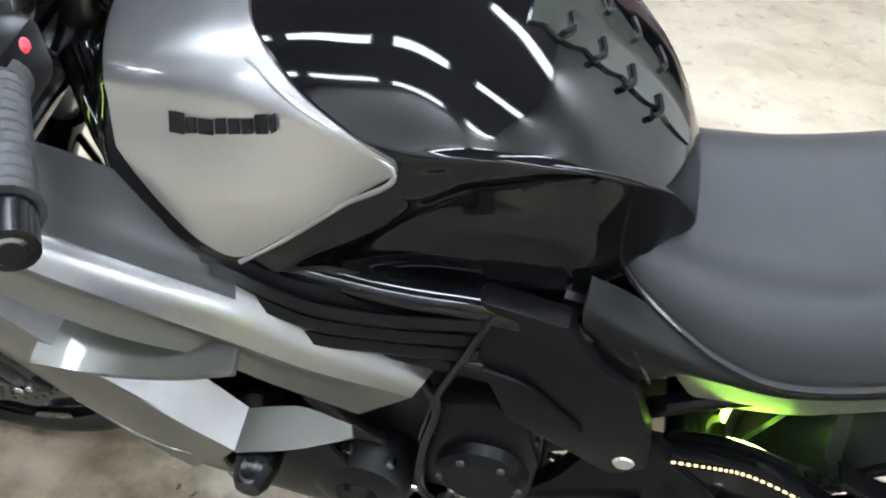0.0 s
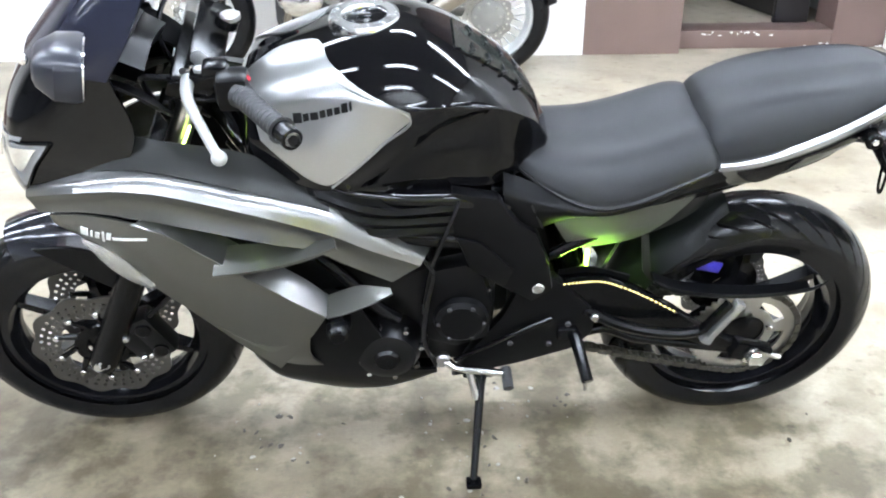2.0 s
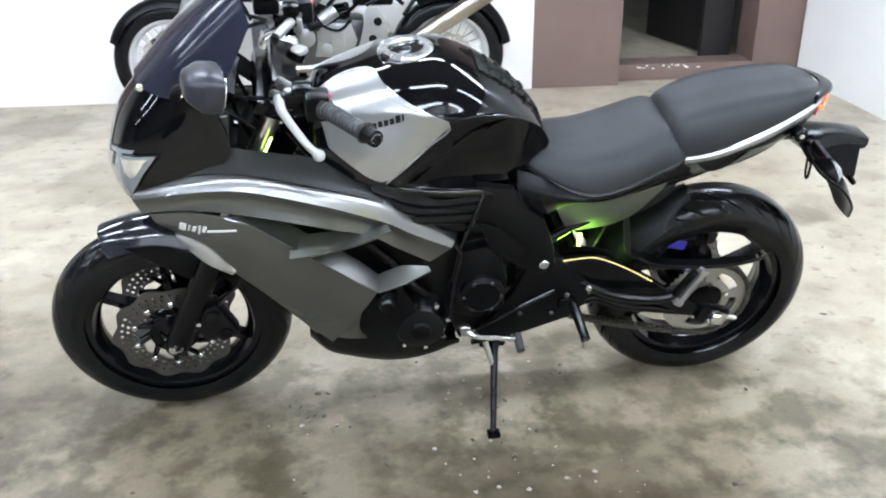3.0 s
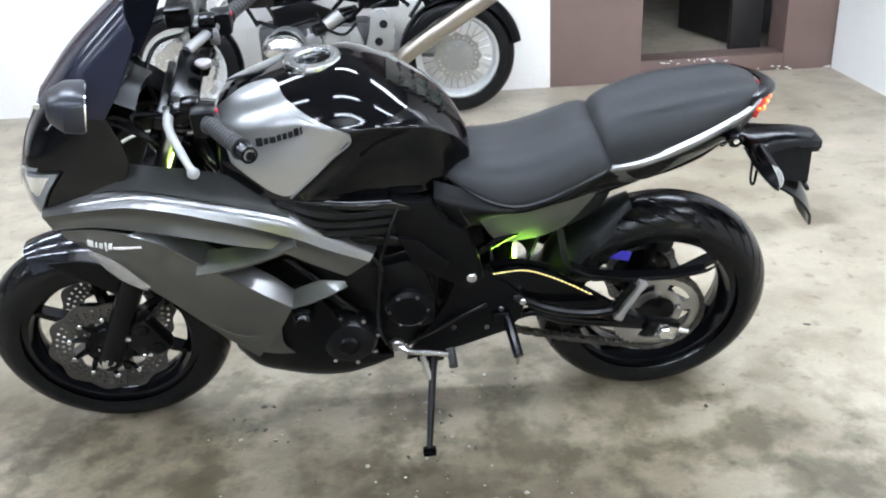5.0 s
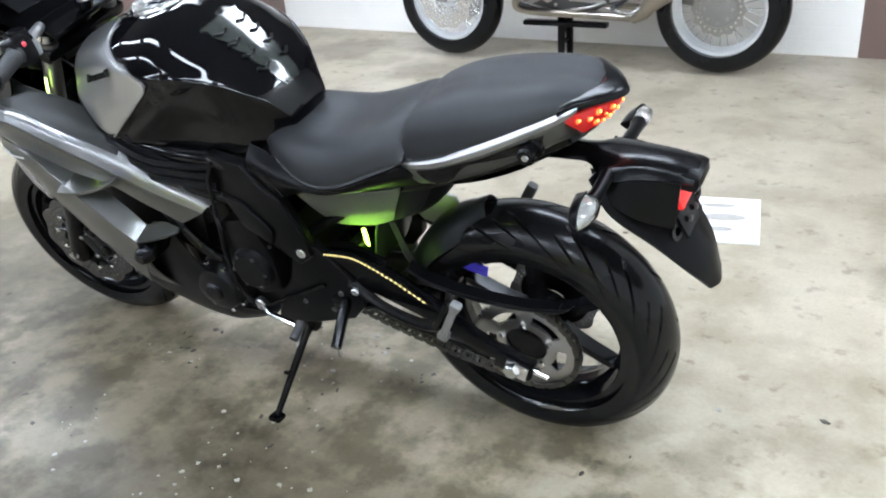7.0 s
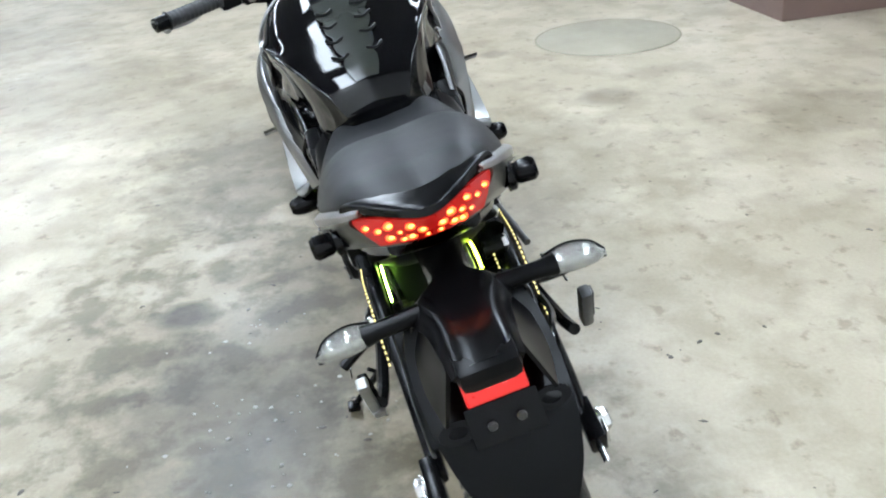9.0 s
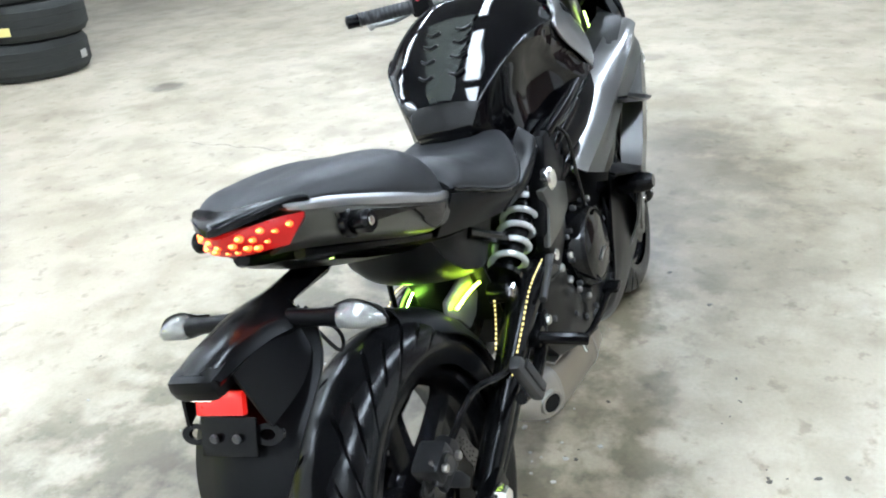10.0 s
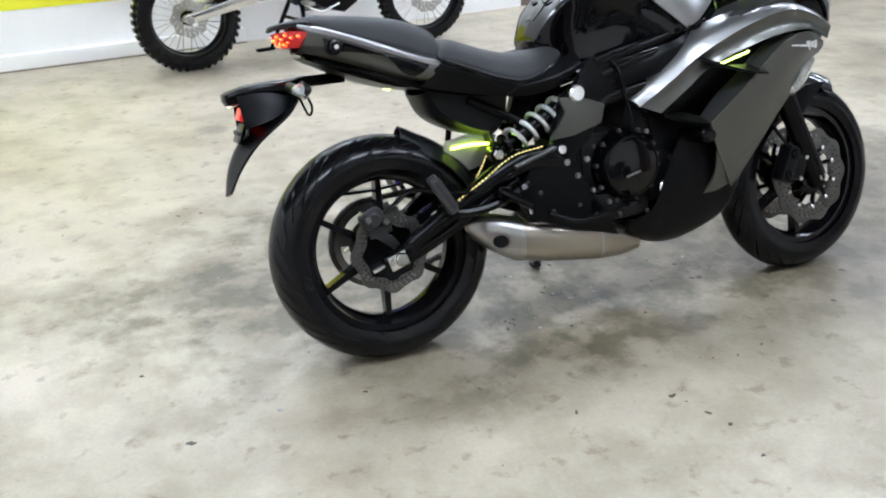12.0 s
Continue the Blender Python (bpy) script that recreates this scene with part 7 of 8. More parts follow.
# silver flat-twin motorcycle on its centre stand by the white wall
tour = thing("touring_motorcycle", "black and silver flat-twin motorcycle on its centre stand by the wall", "motorcycle", pose(-0.42, 2.78, 0))
T = lambda x, z: Matrix.Translation((x, 0, z))
r1 = wire_wheel(tour, "rear_wheel", T(0.745, 0.325), 0.318, 0.15, 0.225, 0, RIM_BRIGHT, 0.055, "silver wire-spoked rear wheel")
f1 = wire_wheel(tour, "front_wheel", T(-0.745, 0.330), 0.318, 0.12, 0.228, 0, RIM_BRIGHT, 0.05, "silver wire-spoked front wheel")
part("rear_brake_disc", petal_disc(0.055, 0.125, -0.06, 12, 120), STEEL, r1, "", T(0.745, 0.325))
part("hub_cover", lathe([(0, -0.075), (0.045, -0.075), (0.085, -0.068), (0.090, -0.055), (0, -0.055)], n=32), CAST, r1, "", T(0.745, 0.325))
for i in range(8):
    a = i * math.pi / 4
    part("hub_bolt", knob((0.745 + 0.065 * math.cos(a), -0.072, 0.325 + 0.065 * math.sin(a)), 0.008, -0.006, n=8), STEEL, r1)
for sy in (-1, 1):
    part("front_brake_disc", petal_disc(0.085, 0.160, sy * 0.07, 10, 120), BRIGHT, f1, "bright front brake disc", T(-0.745, 0.330))
    part("fork_leg", tube([(-0.745, sy * 0.10, 0.33), (-0.66, sy * 0.10, 0.56), (-0.58, sy * 0.10, 0.80)], [0.028, 0.026, 0.022], 12), CAST, tour)
    part("caliper", box((-0.62, sy * 0.09, 0.42), (0.08, 0.05, 0.12), 0.015, (0, 20, 0)), BLACK_SATIN, tour)
part("front_fender", moved(arc_sheet((0, 0), 0.345, 35, 160, 0.075, 0.05), T(-0.745, 0.33)), BLACK_PLASTIC, tour, "black front mudguard")
part("rear_fender", moved(arc_sheet((0, 0), 0.36, 10, 120, 0.085, 0.05), T(0.745, 0.325)), BLACK_PLASTIC, tour, "black rear mudguard")
part("engine_case", join(box((-0.10, 0, 0.42), (0.42, 0.26, 0.26), 0.04), box((0.16, 0, 0.44), (0.26, 0.22, 0.22), 0.04)), DARK_CAST, tour, "dark engine and gearbox case")
part("belly_bar", box((-0.02, -0.10, 0.235), (0.46, 0.05, 0.026), 0.008), BLACK_SATIN, tour)
part("engine_side", prism([(-0.30, 0.33), (0.16, 0.31), (0.24, 0.36), (0.24, 0.52), (0.10, 0.58), (-0.20, 0.56), (-0.30, 0.46)], -0.12, -0.146, 0.012), DARK_CAST, tour, "cast engine side")
for k in range(7):
    part("case_rib", box((-0.245 + k * 0.072, -0.150, 0.43 + 0.03 * (k % 2)), (0.012, 0.014, 0.15 - 0.02 * (k % 3)), 0.004, (0, 8 * (k % 3) - 8, 0)), CAST, tour)
for x, z, r in ((-0.02, 0.46, 0.048), (0.085, 0.40, 0.030), (-0.09, 0.375, 0.024), (0.05, 0.535, 0.026)):
    part("case_cap", lathe([(0, -0.166), (r * 0.7, -0.166), (r, -0.160), (r, -0.14), (0, -0.14)], (x, 0, z), 24), CAST, tour)
part("fuel_line", tube([(0.02, -0.16, 0.62), (0.06, -0.19, 0.54), (0.15, -0.18, 0.50), (0.22, -0.16, 0.55)], 0.008, 8, 16), RUBBER, tour)
part("wiring", tube([(-0.30, -0.13, 0.58), (-0.16, -0.16, 0.55), (0.00, -0.16, 0.585), (0.14, -0.155, 0.565)], 0.010, 8, 16), RUBBER, tour)
for q in ((-0.25, 0.36), (-0.25, 0.50), (-0.05, 0.34), (0.18, 0.35), (0.20, 0.48), (0.02, 0.55)):
    part("case_bolt", knob((q[0], -0.144, q[1]), 0.009, -0.008, sides=6), STEEL, tour)
for sy in (-1, 1):
    part("cylinder", tube([(-0.15, sy * 0.12, 0.46), (-0.15, sy * 0.30, 0.47)], 0.085, 20), BLACK_SATIN, tour)
    for k in range(5):
        part("cylinder_fin", tube([(-0.15, sy * (0.15 + k * 0.025), 0.462), (-0.15, sy * (0.158 + k * 0.025), 0.462)], 0.098, 20), CAST, tour)
    part("rocker_cover", moved(ball((0, 0, 0), 0.095, (1.15, 0.75, 0.85), 20), Matrix.Translation((-0.15, sy * 0.315, 0.47))), BRIGHT, tour, "polished rocker cover")
    part("intake", tube([(0.00, sy * 0.20, 0.53), (0.12, sy * 0.13, 0.56), (0.20, sy * 0.08, 0.58)], 0.030, 12, 8), BLACK_SATIN, tour)
    part("header_pipe", tube([(-0.22, sy * 0.25, 0.40), (-0.23, sy * 0.22, 0.335), (-0.14, sy * 0.17, 0.305), (0.12, sy * 0.13, 0.29), (0.36, sy * 0.12, 0.28)], 0.019, 10, 20), TITAN, tour)
part("silencer", tube([(0.36, -0.15, 0.28), (0.42, -0.17, 0.32), (0.50, -0.185, 0.40), (0.95, -0.205, 0.68), (0.99, -0.205, 0.705)], [0.020, 0.030, 0.045, 0.045, 0.032], 18, 24), TITAN, tour, "upswept steel silencer")
for q in (((-0.42, 0.80), (-0.30, 0.56)), ((-0.30, 0.78), (-0.20, 0.58)), ((0.10, 0.62), (0.28, 0.80)), ((0.20, 0.58), (0.40, 0.76)), ((0.30, 0.80), (0.50, 0.62)), ((0.42, 0.80), (0.62, 0.64)), ((0.50, 0.56), (0.66, 0.78))):
    part("trellis_tube", tube([(q[0][0], -0.125, q[0][1]), (q[1][0], -0.135, q[1][1])], 0.011, 8), BLACK_SATIN, tour)
part("gearbox_side", prism([(0.02, 0.36), (0.20, 0.35), (0.25, 0.44), (0.22, 0.53), (0.06, 0.54)], -0.13, -0.155, 0.010), CAST, tour, "silver gearbox side")
part("starter_cover", prism([(-0.22, 0.52), (0.00, 0.55), (0.10, 0.62), (-0.04, 0.68), (-0.22, 0.64)], -0.12, -0.145, 0.012), BLACK_PLASTIC, tour)
part("throttle_body", tube([(0.06, -0.17, 0.55), (0.14, -0.15, 0.60)], 0.035, 14), CAST, tour)
part("oil_pipe", tube([(-0.20, -0.14, 0.34), (-0.05, -0.15, 0.31), (0.12, -0.15, 0.33), (0.22, -0.15, 0.36)], 0.008, 8, 12), STEEL, tour)
part("brake_lever", tube([(0.24, -0.19, 0.34), (0.36, -0.20, 0.32), (0.42, -0.20, 0.36)], 0.008, 8, 8), STEEL, tour)
part("footrest_plate", prism([(0.24, 0.36), (0.40, 0.40), (0.42, 0.52), (0.36, 0.62), (0.30, 0.60), (0.28, 0.50)], -0.15, -0.17, 0.006), CAST, tour, "cast footrest plate")
for q in ((0.33, 0.45), (0.36, 0.54)):
    # no real opening: the hole's shade is a black disc on the plate
    part("hole_disc", knob((q[0], -0.170, q[1]), 0.022, -0.004), PRINT_AND_HOLE_BLACK, tour)
part("footrest", tube([(0.30, -0.16, 0.36), (0.30, -0.27, 0.36)], 0.014, 10), GRIP, tour)
part("swingarm", tube([(0.30, 0.10, 0.40), (0.74, 0.11, 0.33)], [0.05, 0.06], 12), CAST, tour)
part("backbone", tube([(-0.50, 0, 0.86), (-0.20, 0, 0.76), (0.20, 0, 0.66), (0.44, 0, 0.62)], 0.024, 10, 12), BLACK_SATIN, tour)
for sy in (-1, 1):
    part("subframe_tube", tube([(0.30, sy * 0.10, 0.62), (0.75, sy * 0.12, 0.78)], 0.014, 8), BLACK_SATIN, tour)
part("fuel_tank", body([(-0.48, round_half(0.10, 0.92, 0.84, 0.72, 0.08)), (-0.40, round_half(0.16, 0.99, 0.86, 0.66, 0.12)), (-0.15, round_half(0.19, 1.02, 0.86, 0.66, 0.14)), (0.05, round_half(0.16, 0.96, 0.82, 0.68, 0.12)), (0.14, round_half(0.10, 0.86, 0.80, 0.72, 0.08))], 24, 20), GLOSS_BLACK, tour, "black fuel tank")
part("seat", body([(0.08, seat_half(0.10, 0.84, 0.76)), (0.25, seat_half(0.15, 0.84, 0.76)), (0.50, seat_half(0.15, 0.88, 0.78)), (0.85, seat_half(0.12, 0.92, 0.84)), (0.92, seat_half(0.06, 0.90, 0.86))], 24, 18), VINYL, tour, "black seat")
for sy in (-1, 1):
    part("handlebar", tube([(-0.46, 0, 1.05), (-0.44, sy * 0.20, 1.08), (-0.30, sy * 0.36, 1.06)], 0.013, 10, 12), BLACK_SATIN, tour)
    part("stand_leg", tube([(-0.06, sy * 0.045, 0.30), (-0.065, sy * 0.060, 0.02)], [0.024, 0.018], 10), BLACK_SATIN, tour, "black centre stand leg")
    part("stand_pad", box((-0.04, sy * 0.065, 0.012), (0.12, 0.035, 0.022), 0.008), BLACK_SATIN, tour)
part("stand_bridge", tube([(-0.065, -0.055, 0.12), (-0.065, 0.055, 0.12)], 0.012, 8), BLACK_SATIN, tour)
part("headlamp", lathe([(0, -0.02), (0.07, 0.0), (0.09, 0.05), (0.095, 0.11), (0, 0.12)], n=28), BRIGHT, tour, "round chrome headlamp", Matrix.Translation((-0.58, 0, 0.90)) @ pose(0, 0, 0, 0, 0, 90))
part("battery_box", box((0.34, 0, 0.68), (0.22, 0.20, 0.14), 0.02), BLACK_PLASTIC, tour)
part("rear_rack", tube([(0.62, -0.14, 0.90), (0.95, -0.12, 0.95), (0.98, 0, 0.95), (0.95, 0.12, 0.95), (0.62, 0.14, 0.90)], 0.009, 8, 20), BLACK_SATIN, tour)

# blue dirt motorcycle by the opposite wall; its right side faces the room
dirt = thing("dirt_motorcycle", "blue enduro motorcycle with knobbly tyres on its stand", "motorcycle", pose(0.0, -3.725, 0, 0, 0, 9.2))
D = T
r2 = wire_wheel(dirt, "rear_wheel", D(0.80, 0.315), 0.315, 0.13, 0.235, 44, RIM_BLACK, 0.045, "wire-spoked rear wheel with knobbly tyre")
f2 = wire_wheel(dirt, "front_wheel", D(-0.82, 0.335), 0.335, 0.10, 0.265, 48, RIM_BLACK, 0.04, "wire-spoked front wheel with knobbly tyre")
part("rear_disc", petal_disc(0.06, 0.11, 0.06, 8, 96), STEEL, r2, "", D(0.80, 0.315))
part("front_disc", petal_disc(0.075, 0.135, 0.06, 10, 96), STEEL, f2, "", D(-0.82, 0.335))
hug = part("rear_hugger", moved(arc_sheet((0, 0), 0.345, 35, 150, 0.085, 0.04), D(0.80, 0.315)), BLACK_PLASTIC, dirt, "black hugger with yellow graphics")
for k in range(4):
    a0 = 1.25 + k * 0.22
    arc = [(0.80 + 0.322 * math.cos(a), 0.088, 0.315 + 0.322 * math.sin(a)) for a in np.linspace(a0, a0 + 0.14, 5)]
    part("yellow_graphic", tube(arc, 0.010, 6), YELLOW_GRAPHIC, hug)
for sy in (-1, 1):
    arm = prism([(0.10, 0.47), (0.22, 0.50), (0.50, 0.43), (0.84, 0.345), (0.86, 0.315), (0.82, 0.290), (0.50, 0.355), (0.20, 0.42)], sy * 0.085, sy * 0.125, 0.012)
    part("swingarm", arm, BRIGHT, dirt, "bright aluminium swingarm")
    part("axle_nut", knob((0.81, sy * 0.125, 0.318), 0.022, sy * 0.02, sides=6), STEEL, dirt)
    part("fork_lower", tube([(-0.83, sy * 0.10, 0.33), (-0.74, sy * 0.10, 0.56), (-0.71, sy * 0.10, 0.63)], [0.030, 0.028, 0.028], 12), CAST, dirt)
    part("fork_upper", tube([(-0.71, sy * 0.10, 0.63), (-0.57, sy * 0.10, 1.0)], 0.028, 12), GOLD, dirt)
    part("fork_guard", thick(surf([[(-0.79, sy * 0.135, 0.40), (-0.70, sy * 0.14, 0.66)], [(-0.87, sy * 0.12, 0.42), (-0.77, sy * 0.125, 0.68)]], 8, 4), 0.004), BLUE, dirt, "blue fork guard")
    part("radiator_shroud", thick(surf([[(-0.58, sy * 0.14, 0.86), (-0.35, sy * 0.20, 0.92), (-0.05, sy * 0.17, 0.88)], [(-0.54, sy * 0.18, 0.72), (-0.34, sy * 0.22, 0.74), (-0.05, sy * 0.18, 0.78)], [(-0.46, sy * 0.17, 0.60), (-0.30, sy * 0.19, 0.62), (-0.05, sy * 0.15, 0.68)]], 18, 8), 0.005), BLUE, dirt, "blue plastic tank shroud")
    part("side_panel", thick(surf([[(0.00, sy * 0.16, 0.84), (0.30, sy * 0.15, 0.86), (0.62, sy * 0.11, 0.92)], [(0.02, sy * 0.15, 0.66), (0.30, sy * 0.14, 0.70), (0.58, sy * 0.11, 0.80)]], 14, 6), 0.005), BLUE, dirt, "blue plastic side panel")
part("orange_accent", thick(surf([[(-0.60, 0.15, 0.90), (-0.40, 0.21, 0.98)], [(-0.58, 0.18, 0.82), (-0.40, 0.225, 0.90)]], 8, 4), 0.005), ORANGE, dirt, "orange plastic shroud accent")
part("engine_case", join(box((-0.06, 0, 0.44), (0.40, 0.22, 0.24), 0.05), box((-0.16, 0, 0.64), (0.18, 0.20, 0.22), 0.03, (0, -12, 0))), ENGINE, dirt, "dark single-cylinder engine")
part("clutch_cover", lathe([(0, 0.150), (0.06, 0.150), (0.085, 0.140), (0.095, 0.11), (0, 0.11)], (0.03, 0, 0.45), 32), CAST, dirt, "round grey clutch cover")
part("engine_guard", prism([(0.06, 0.36), (-0.05, 0.30), (-0.17, 0.272), (-0.26, 0.33), (-0.34, 0.50), (-0.20, 0.53), (-0.06, 0.50), (-0.03, 0.40)], 0.10, 0.150, 0.012), BLACK_PLASTIC, dirt, "black plastic engine guard")
part("radiator_guard", prism([(-0.05, 0.53), (-0.27, 0.49), (-0.40, 0.64), (-0.36, 0.70), (-0.08, 0.68)], 0.14, 0.19, 0.010), OLIVE, dirt, "dull olive-black radiator guard")
for a, b in (((0.30, 0.62), (0.42, 0.46)), ((0.46, 0.60), (0.30, 0.50)), ((0.20, 0.60), (0.34, 0.56))):
    part("linkage_bar", tube([(a[0], 0.135, a[1]), (b[0], 0.14, b[1])], 0.013, 8), STEEL, dirt)
part("header_pipe", tube([(-0.24, 0.06, 0.66), (-0.36, 0.10, 0.62), (-0.34, 0.15, 0.54), (-0.18, 0.16, 0.60), (0.02, 0.15, 0.62), (0.22, 0.14, 0.60)], 0.022, 12, 24), BRIGHT, dirt, "bright exhaust header")
part("side_case", box((0.68, 0.155, 0.68), (0.40, 0.06, 0.25), 0.03, (0, -9, 0)), GREY_CASE, dirt, "matt grey side case")
part("exhaust_bracket", prism([(0.30, 0.62), (0.46, 0.66), (0.50, 0.54), (0.40, 0.50), (0.30, 0.52)], 0.10, 0.13, 0.006), CAST, dirt)
part("skid_plate", thick(surf([[(-0.38, -0.13, 0.58), (-0.30, -0.14, 0.42), (-0.15, -0.13, 0.32), (0.05, -0.12, 0.31)], [(-0.40, 0, 0.56), (-0.32, 0, 0.38), (-0.15, 0, 0.275), (0.05, 0, 0.28)], [(-0.38, 0.13, 0.58), (-0.30, 0.14, 0.42), (-0.15, 0.13, 0.32), (0.05, 0.12, 0.31)]], 16, 9), 0.006), BLACK_PLASTIC, dirt, "black plastic skid plate")
part("footpeg", box((0.10, 0.20, 0.36), (0.05, 0.11, 0.02), 0.004), STEEL, dirt)
part("brake_pedal", tube([(0.10, 0.15, 0.34), (0.0, 0.17, 0.30), (-0.12, 0.18, 0.34)], 0.010, 8, 12), BRIGHT, dirt)
part("front_mudguard", moved(arc_sheet((0, 0), 0.44, 30, 140, 0.08, 0.03), D(-0.82, 0.36)), BLUE, dirt, "blue front mudguard")
part("mud_flap", thick(surf([[(0.42, -0.08, 0.74), (0.44, 0.08, 0.74)], [(0.52, -0.09, 0.50), (0.52, 0.09, 0.50)]], 8, 6), 0.006), BLACK_PLASTIC, dirt)
part("rear_mudguard", thick(surf([[(0.42, -0.10, 0.88), (0.80, -0.10, 0.93), (1.12, -0.07, 0.98)], [(0.42, 0, 0.90), (0.80, 0, 0.96), (1.12, 0, 1.0)], [(0.42, 0.10, 0.88), (0.80, 0.10, 0.93), (1.12, 0.07, 0.98)]], 14, 7), 0.005), BLUE, dirt, "blue rear mudguard")
part("seat", body([(-0.12, seat_half(0.09, 0.93, 0.86)), (0.10, seat_half(0.11, 0.93, 0.85)), (0.50, seat_half(0.11, 0.96, 0.88)), (0.72, seat_half(0.08, 0.98, 0.92))], 18, 16), VINYL, dirt, "black seat")
part("downtube", tube([(-0.52, 0, 0.92), (-0.40, 0, 0.66), (-0.34, 0, 0.40)], 0.022, 10, 8), BLACK_SATIN, dirt)
for sy in (-1, 1):
    part("frame_tube", tube([(0.05, sy * 0.10, 0.44), (0.10, sy * 0.11, 0.62), (0.05, sy * 0.10, 0.84)], 0.018, 8, 8), BLACK_SATIN, dirt)
part("handlebar", tube([(-0.36, -0.40, 1.14), (-0.52, -0.20, 1.10), (-0.54, 0, 1.06), (-0.52, 0.20, 1.10), (-0.36, 0.40, 1.14)], 0.013, 10, 24), BLACK_SATIN, dirt)
part("shock", tube([(0.12, 0, 0.78), (0.22, 0, 0.46)], 0.03, 12), SPRING, dirt)
part("stand_leg", tube([(0.10, 0.08, 0.38), (0.10, 0.13, 0.20), (0.085, 0.20, 0.012)], [0.016, 0.014, 0.011], 8), BLACK_SATIN, dirt, "black stand leg")
part("stand_leg", tube([(0.12, -0.02, 0.38), (0.16, -0.14, 0.20), (0.20, -0.26, 0.012)], [0.016, 0.014, 0.011], 8), BLACK_SATIN, dirt, "black stand leg")
part("stand_bridge", tube([(0.10, 0.12, 0.24), (0.15, -0.12, 0.24)], 0.011, 8), BLACK_SATIN, dirt)
part("stand_pad", box((0.24, -0.26, 0.011), (0.13, 0.04, 0.020), 0.006, (0, 0, 12)), BLACK_SATIN, dirt)


# stack of car tyres beside the brown pier
def car_tyre(x, y, z, turn, first=[]):
    m = pose(x, y, z, 90, 0, 0) @ pose(0, 0, 0, 0, turn, 0)
    if first:
        return copy_thing(first[0], m)
    e = thing("car_tyre", "used black car tyre lying in a stack", "tyre", m, "stacked car tyres")
    prof = [(0.235, -0.095), (0.26, -0.118), (0.32, -0.128), (0.365, -0.118), (0.385, -0.085), (0.389, -0.03), (0.389, 0.03), (0.385, 0.085), (0.365, 0.118), (0.32, 0.128), (0.26, 0.118), (0.235, 0.095)]
    part("carcass", lathe(prof, n=64, closed=True), STACK_RUBBER, e)
    for yy in (-0.055, 0.0, 0.055):
        part("tread_band", lathe([(0.386, yy - 0.022), (0.3925, yy - 0.020), (0.3925, yy + 0.020), (0.386, yy + 0.022)], n=64, closed=True), STACK_RUBBER, e)
    first.append(e)
    return e


for k, (dx, dy, tr) in enumerate(((0, 0, 0), (-0.03, 0.02, 40), (0.0, -0.02, 95))):
    car_tyre(-2.75 + dx, -4.78 + dy, 0.129 + 0.257 * k, tr)
for (cx, cy), turn, z, w, mat, text in (((-2.78, -4.76), 25, 0.345, 0.085, LABEL, "small yellow paper label stuck on a tyre"), ((-2.75, -4.78), 108, 0.115, 0.075, PRINT_GREY, "worn grey label stuck on a tyre"), ((-2.75, -4.80), 115, 0.62, 0.05, PAPER, "small white label stuck on a tyre")):
    a = radians(turn)
    tag = part("tyre_label", box((cx + 0.3945 * math.cos(a), cy + 0.3945 * math.sin(a), z), (0.003, w, 0.055), 0, (0, 0, turn)), mat)
    tagged(tag, text, "label")
sheet_top = part("paper_sheet", box((-2.72, -4.70, 0.7735), (0.30, 0.24, 0.003), 0.001, (0, 0, 25)), PAPER)
tagged(sheet_top, "white paper sheet lying on the top tyre", "paper")
carton = part("carton", box((-2.72, -4.72, 0.86), (0.16, 0.16, 0.16), 0.006, (0, 0, 25)), PAPER)
tagged(carton, "white and red carton standing on the tyre stack", "carton")
part("red_band", box((-2.72, -4.72, 0.86), (0.164, 0.164, 0.05), 0.004, (0, 0, 25)), SWITCH_RED, carton)

# sheet of cardboard on the floor behind the tail
sheet = part("cardboard_sheet", box((0.782, 1.147, 0.004), (0.22, 0.336, 0.008), 0.002, (0, 0, 12)), PAPER)
tagged(sheet, "white printed cardboard sheet lying on the floor", "cardboard")
for px, py, w, h in ((0.735, 1.240, 0.115, 0.030), (0.775, 1.155, 0.140, 0.055), (0.782, 1.064, 0.090, 0.036)):
    blot = moved(lathe([(0, 0.0012), (0.93, 0.0012), (1, 0.0004), (1, 0), (0, 0)], n=32), Matrix.Translation((px, py, 0.0082)) @ pose(0, 0, 0, 0, 0, 14) @ Matrix.Diagonal((w / 2, h / 2, 1, 1)) @ pose(0, 0, 0, 90))
    part("grey_print", blot, PRINT_GREY, sheet)

# round concrete cover let into the floor
cover = part("manhole_cover", moved(lathe([(0.0, 0.004), (0.40, 0.004), (0.405, 0.001), (0.0, 0.001)], n=64), pose(-2.95, 1.36, 0, 90)), COVER)
part("cover_rim", moved(lathe([(0.397, 0.0050), (0.404, 0.0050), (0.407, 0.002), (0.397, 0.002)], n=64, closed=True), pose(-2.95, 1.36, 0, 90)), COVER_RIM, cover)
tagged(cover, "round worn concrete floor cover", "manhole cover", kind="structure")
# open black door leaf in the passage
leaf = thing("open_door", "black metal door standing open in the passage", "door", pose(2.207, 3.573, 0.095, 0, 0, 104.6))
part("leaf", box((0.394, 0, 1.0), (0.787, 0.04, 2.0), 0.006), DOOR_DARK, leaf)
part("edge_post", box((-0.04, 0.03, 1.0), (0.20, 0.05, 2.0), 0.006, (0, 0, -104.6)), DOOR_DARK, leaf)
part("door_handle", tube([(0.78, -0.03, 1.0), (0.78, -0.07, 1.0), (0.68, -0.07, 1.0)], 0.009, 8), STEEL, leaf)


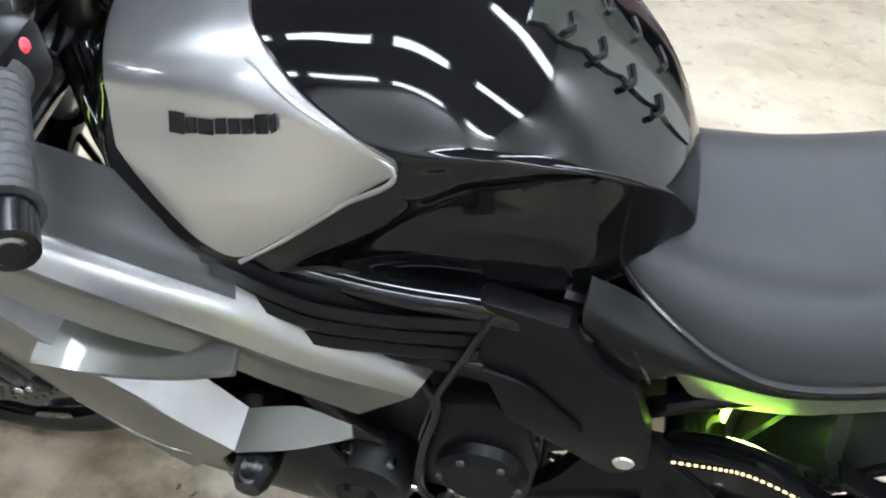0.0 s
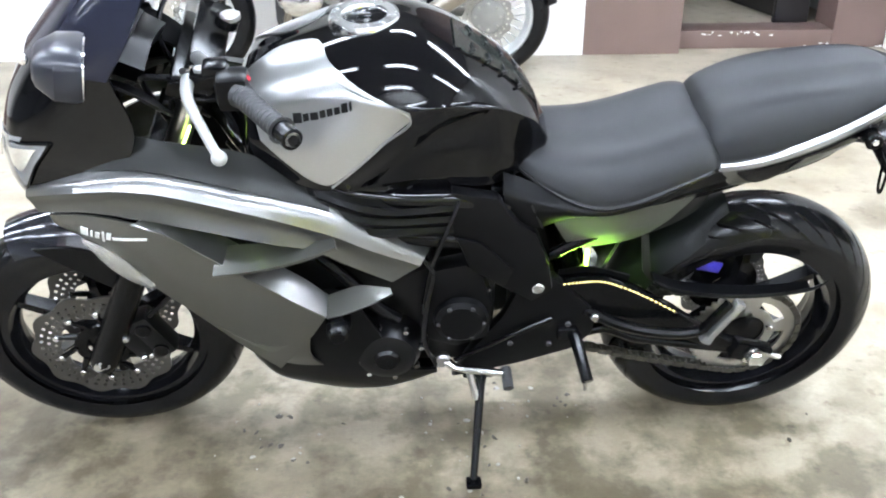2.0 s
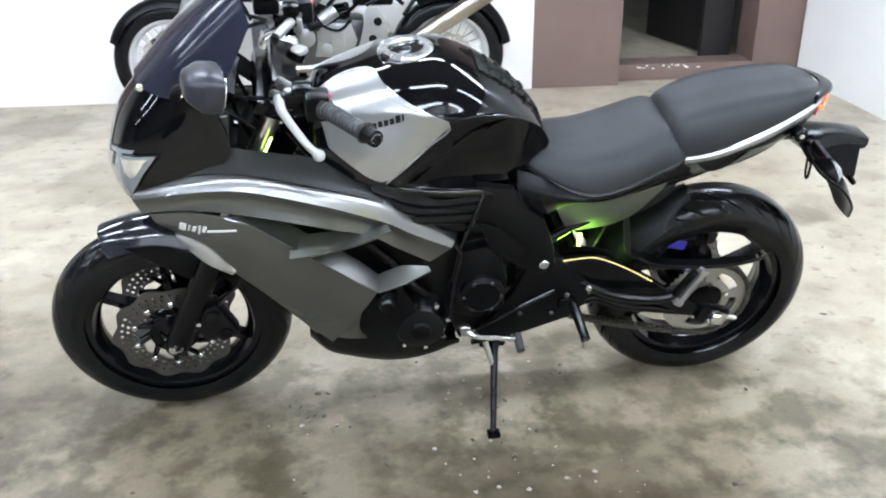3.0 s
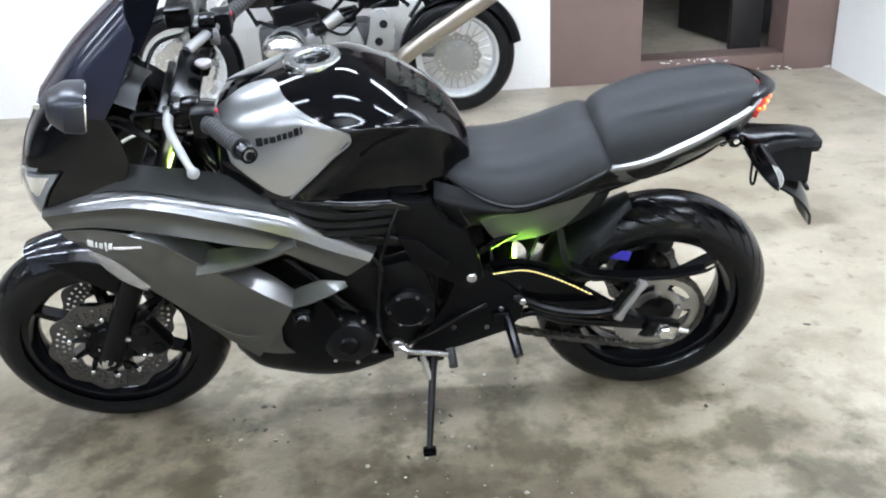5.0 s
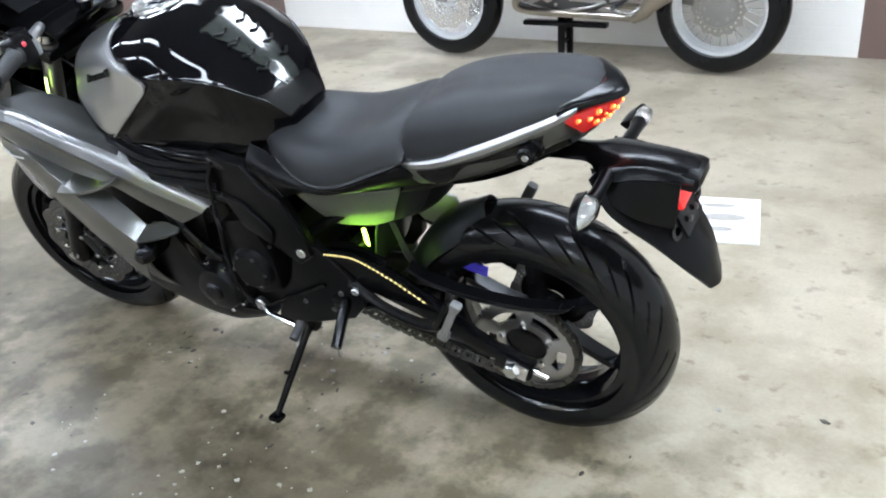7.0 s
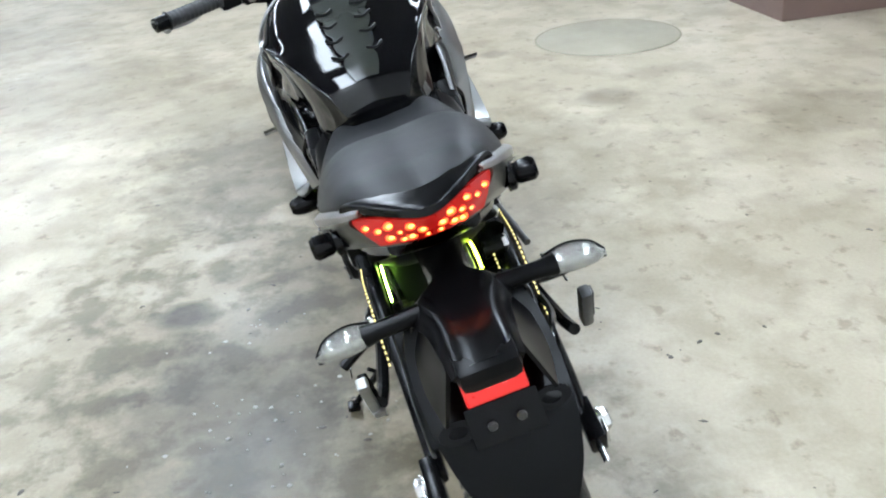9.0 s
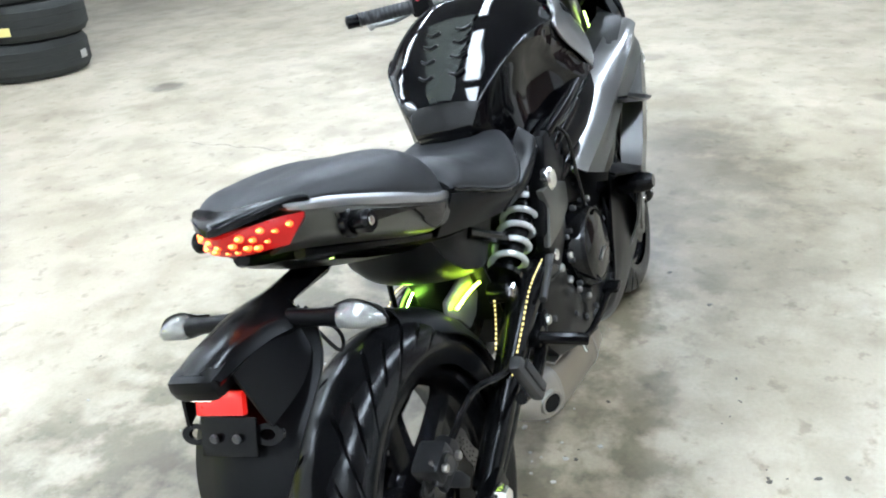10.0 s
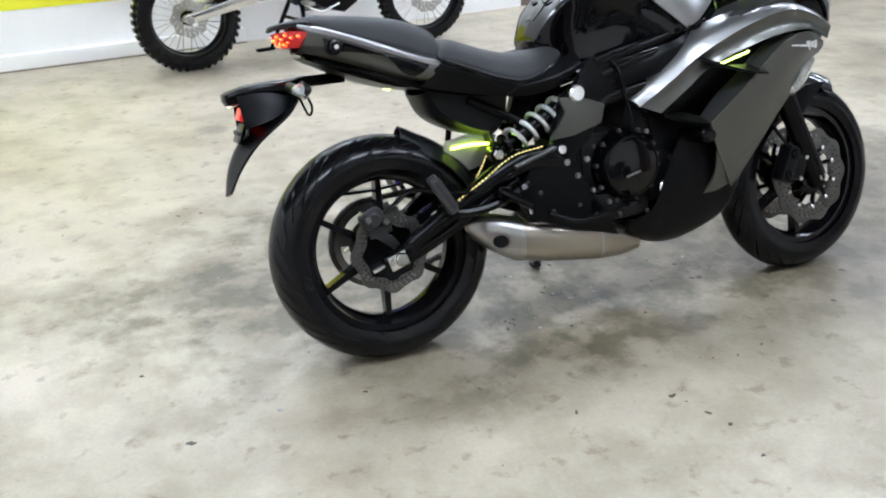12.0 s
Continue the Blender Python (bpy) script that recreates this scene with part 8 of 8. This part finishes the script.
# chips of paint and grit on the damp floor
def debris():
    rnd = random.Random(5)
    v, f = [], []
    for cx, cy, spread, n in ((0.09, -0.47, 0.10, 26), (0.10, -0.66, 0.07, 12), (-0.35, -0.55, 0.06, 10), (0.35, -0.52, 0.10, 12), (0.06, -0.12, 0.07, 16), (-0.33, -0.15, 0.06, 10), (0.22, 0.0, 0.08, 12), (1.0, 0.7, 0.5, 5), (-0.6, -0.9, 0.5, 5), (0.9, -0.9, 0.5, 5)):
        for _ in range(n):
            x, y = rnd.gauss(cx, spread), rnd.gauss(cy, spread)
            r = rnd.uniform(0.0015, 0.0065) if rnd.random() < 0.85 else rnd.uniform(0.006, 0.011)
            k = len(v)
            m = rnd.randint(4, 7)
            ring = [(x + r * rnd.uniform(0.5, 1.1) * math.cos(2 * math.pi * i / m), y + r * rnd.uniform(0.5, 1.1) * math.sin(2 * math.pi * i / m)) for i in range(m)]
            h = rnd.uniform(0.001, 0.003)
            v += [(px, py, 0.0002) for px, py in ring] + [(x + (px - x) * 0.8, y + (py - y) * 0.8, h) for px, py in ring]
            f.append(tuple(range(k + m, k + 2 * m)))
            f += [(k + i, k + (i + 1) % m, k + m + (i + 1) % m, k + m + i) for i in range(m)]
    return v, f


def crumbs():
    """Dark damp crumbs of dirt, lying flat and thin on the floor."""
    rnd = random.Random(17)
    v, f = [], []
    spots = [(1.10, -1.21, 0.03, 3), (0.17, 0.07, 0.03, 3), (0.09, 0.48, 0.03, 4), (0.33, -0.03, 0.03, 5), (0.11, -0.28, 0.08, 8), (-0.34, -0.14, 0.06, 10), (0.2, 0.2, 0.9, 40), (0.0, -0.6, 0.6, 26)]
    for cx, cy, spread, n in spots:
        for _ in range(n):
            x, y = rnd.gauss(cx, spread), rnd.gauss(cy, spread)
            r, squash, turn = rnd.uniform(0.003, 0.013), rnd.uniform(0.35, 0.9), rnd.uniform(0, 3.14)
            k, m = len(v), rnd.randint(6, 9)
            ring = []
            for i in range(m):
                a, q = 2 * math.pi * i / m, r * rnd.uniform(0.5, 1.2)
                u, w = q * math.cos(a), q * squash * math.sin(a)
                ring.append((x + u * math.cos(turn) - w * math.sin(turn), y + u * math.sin(turn) + w * math.cos(turn)))
            v += [(px, py, 0.0002) for px, py in ring] + [(x + (px - x) * 0.8, y + (py - y) * 0.8, 0.0014) for px, py in ring]
            f.append(tuple(range(k + m, k + 2 * m)))
            f += [(k + i, k + (i + 1) % m, k + m + (i + 1) % m, k + m + i) for i in range(m)]
    return v, f


dirt_crumbs = part("dirt_crumbs", crumbs(), CRUMB)
tagged(dirt_crumbs, "dark damp crumbs of dirt scattered on the floor", "dirt", kind="stuff")
chips = part("floor_chips", debris(), CHIP)
tagged(chips, "pale paint chips and grit scattered on the floor", "debris", kind="stuff")


# places where the brown paint has chipped off the sill and the pier
def flakes():
    rnd = random.Random(9)
    v, f = [], []
    spots = [(rnd.uniform(1.6, 2.05), 3.297, rnd.uniform(0.075, 0.100)) for _ in range(14)] + [(rnd.uniform(2.2, 2.7), 3.297, rnd.uniform(0.004, 0.03)) for _ in range(8)]
    for x, y, z in spots:
        k, m = len(v), rnd.randint(5, 7)
        w, h = rnd.uniform(0.005, 0.022), rnd.uniform(0.003, 0.008) * (4 if z > 0.3 else 1)
        v += [(x + w * rnd.uniform(0.6, 1.1) * math.cos(2 * math.pi * i / m), y, z + h * rnd.uniform(0.6, 1.1) * math.sin(2 * math.pi * i / m)) for i in range(m)]
        f.append(tuple(range(k, k + m)))
    return thick((v, f), 0.002)


chipped = part("paint_chips", flakes(), PAPER)
tagged(chipped, "bare white spots chipped out of the brown door paint", "chipped paint", kind="stuff")


# a thin crack in the concrete
def crack():
    rnd = random.Random(3)
    v, f = [], []
    n = 40
    for i in range(n):
        y = -2.62 + 0.92 * i / (n - 1)
        x = -1.59 + 0.012 * math.sin(i * 0.7) + rnd.uniform(-0.006, 0.006)
        w = rnd.uniform(0.0015, 0.004) * min(1, 3 * min(i, n - 1 - i) / n + 0.2)
        v += [(x - w, y, 0.0006), (x + w, y, 0.0006)]
    f += [(2 * i, 2 * i + 1, 2 * i + 3, 2 * i + 2) for i in range(n - 1)]
    return v, f


floor_crack = part("floor_crack", crack(), CRUMB)
tagged(floor_crack, "thin dark crack running across the concrete floor", "floor crack", kind="stuff")
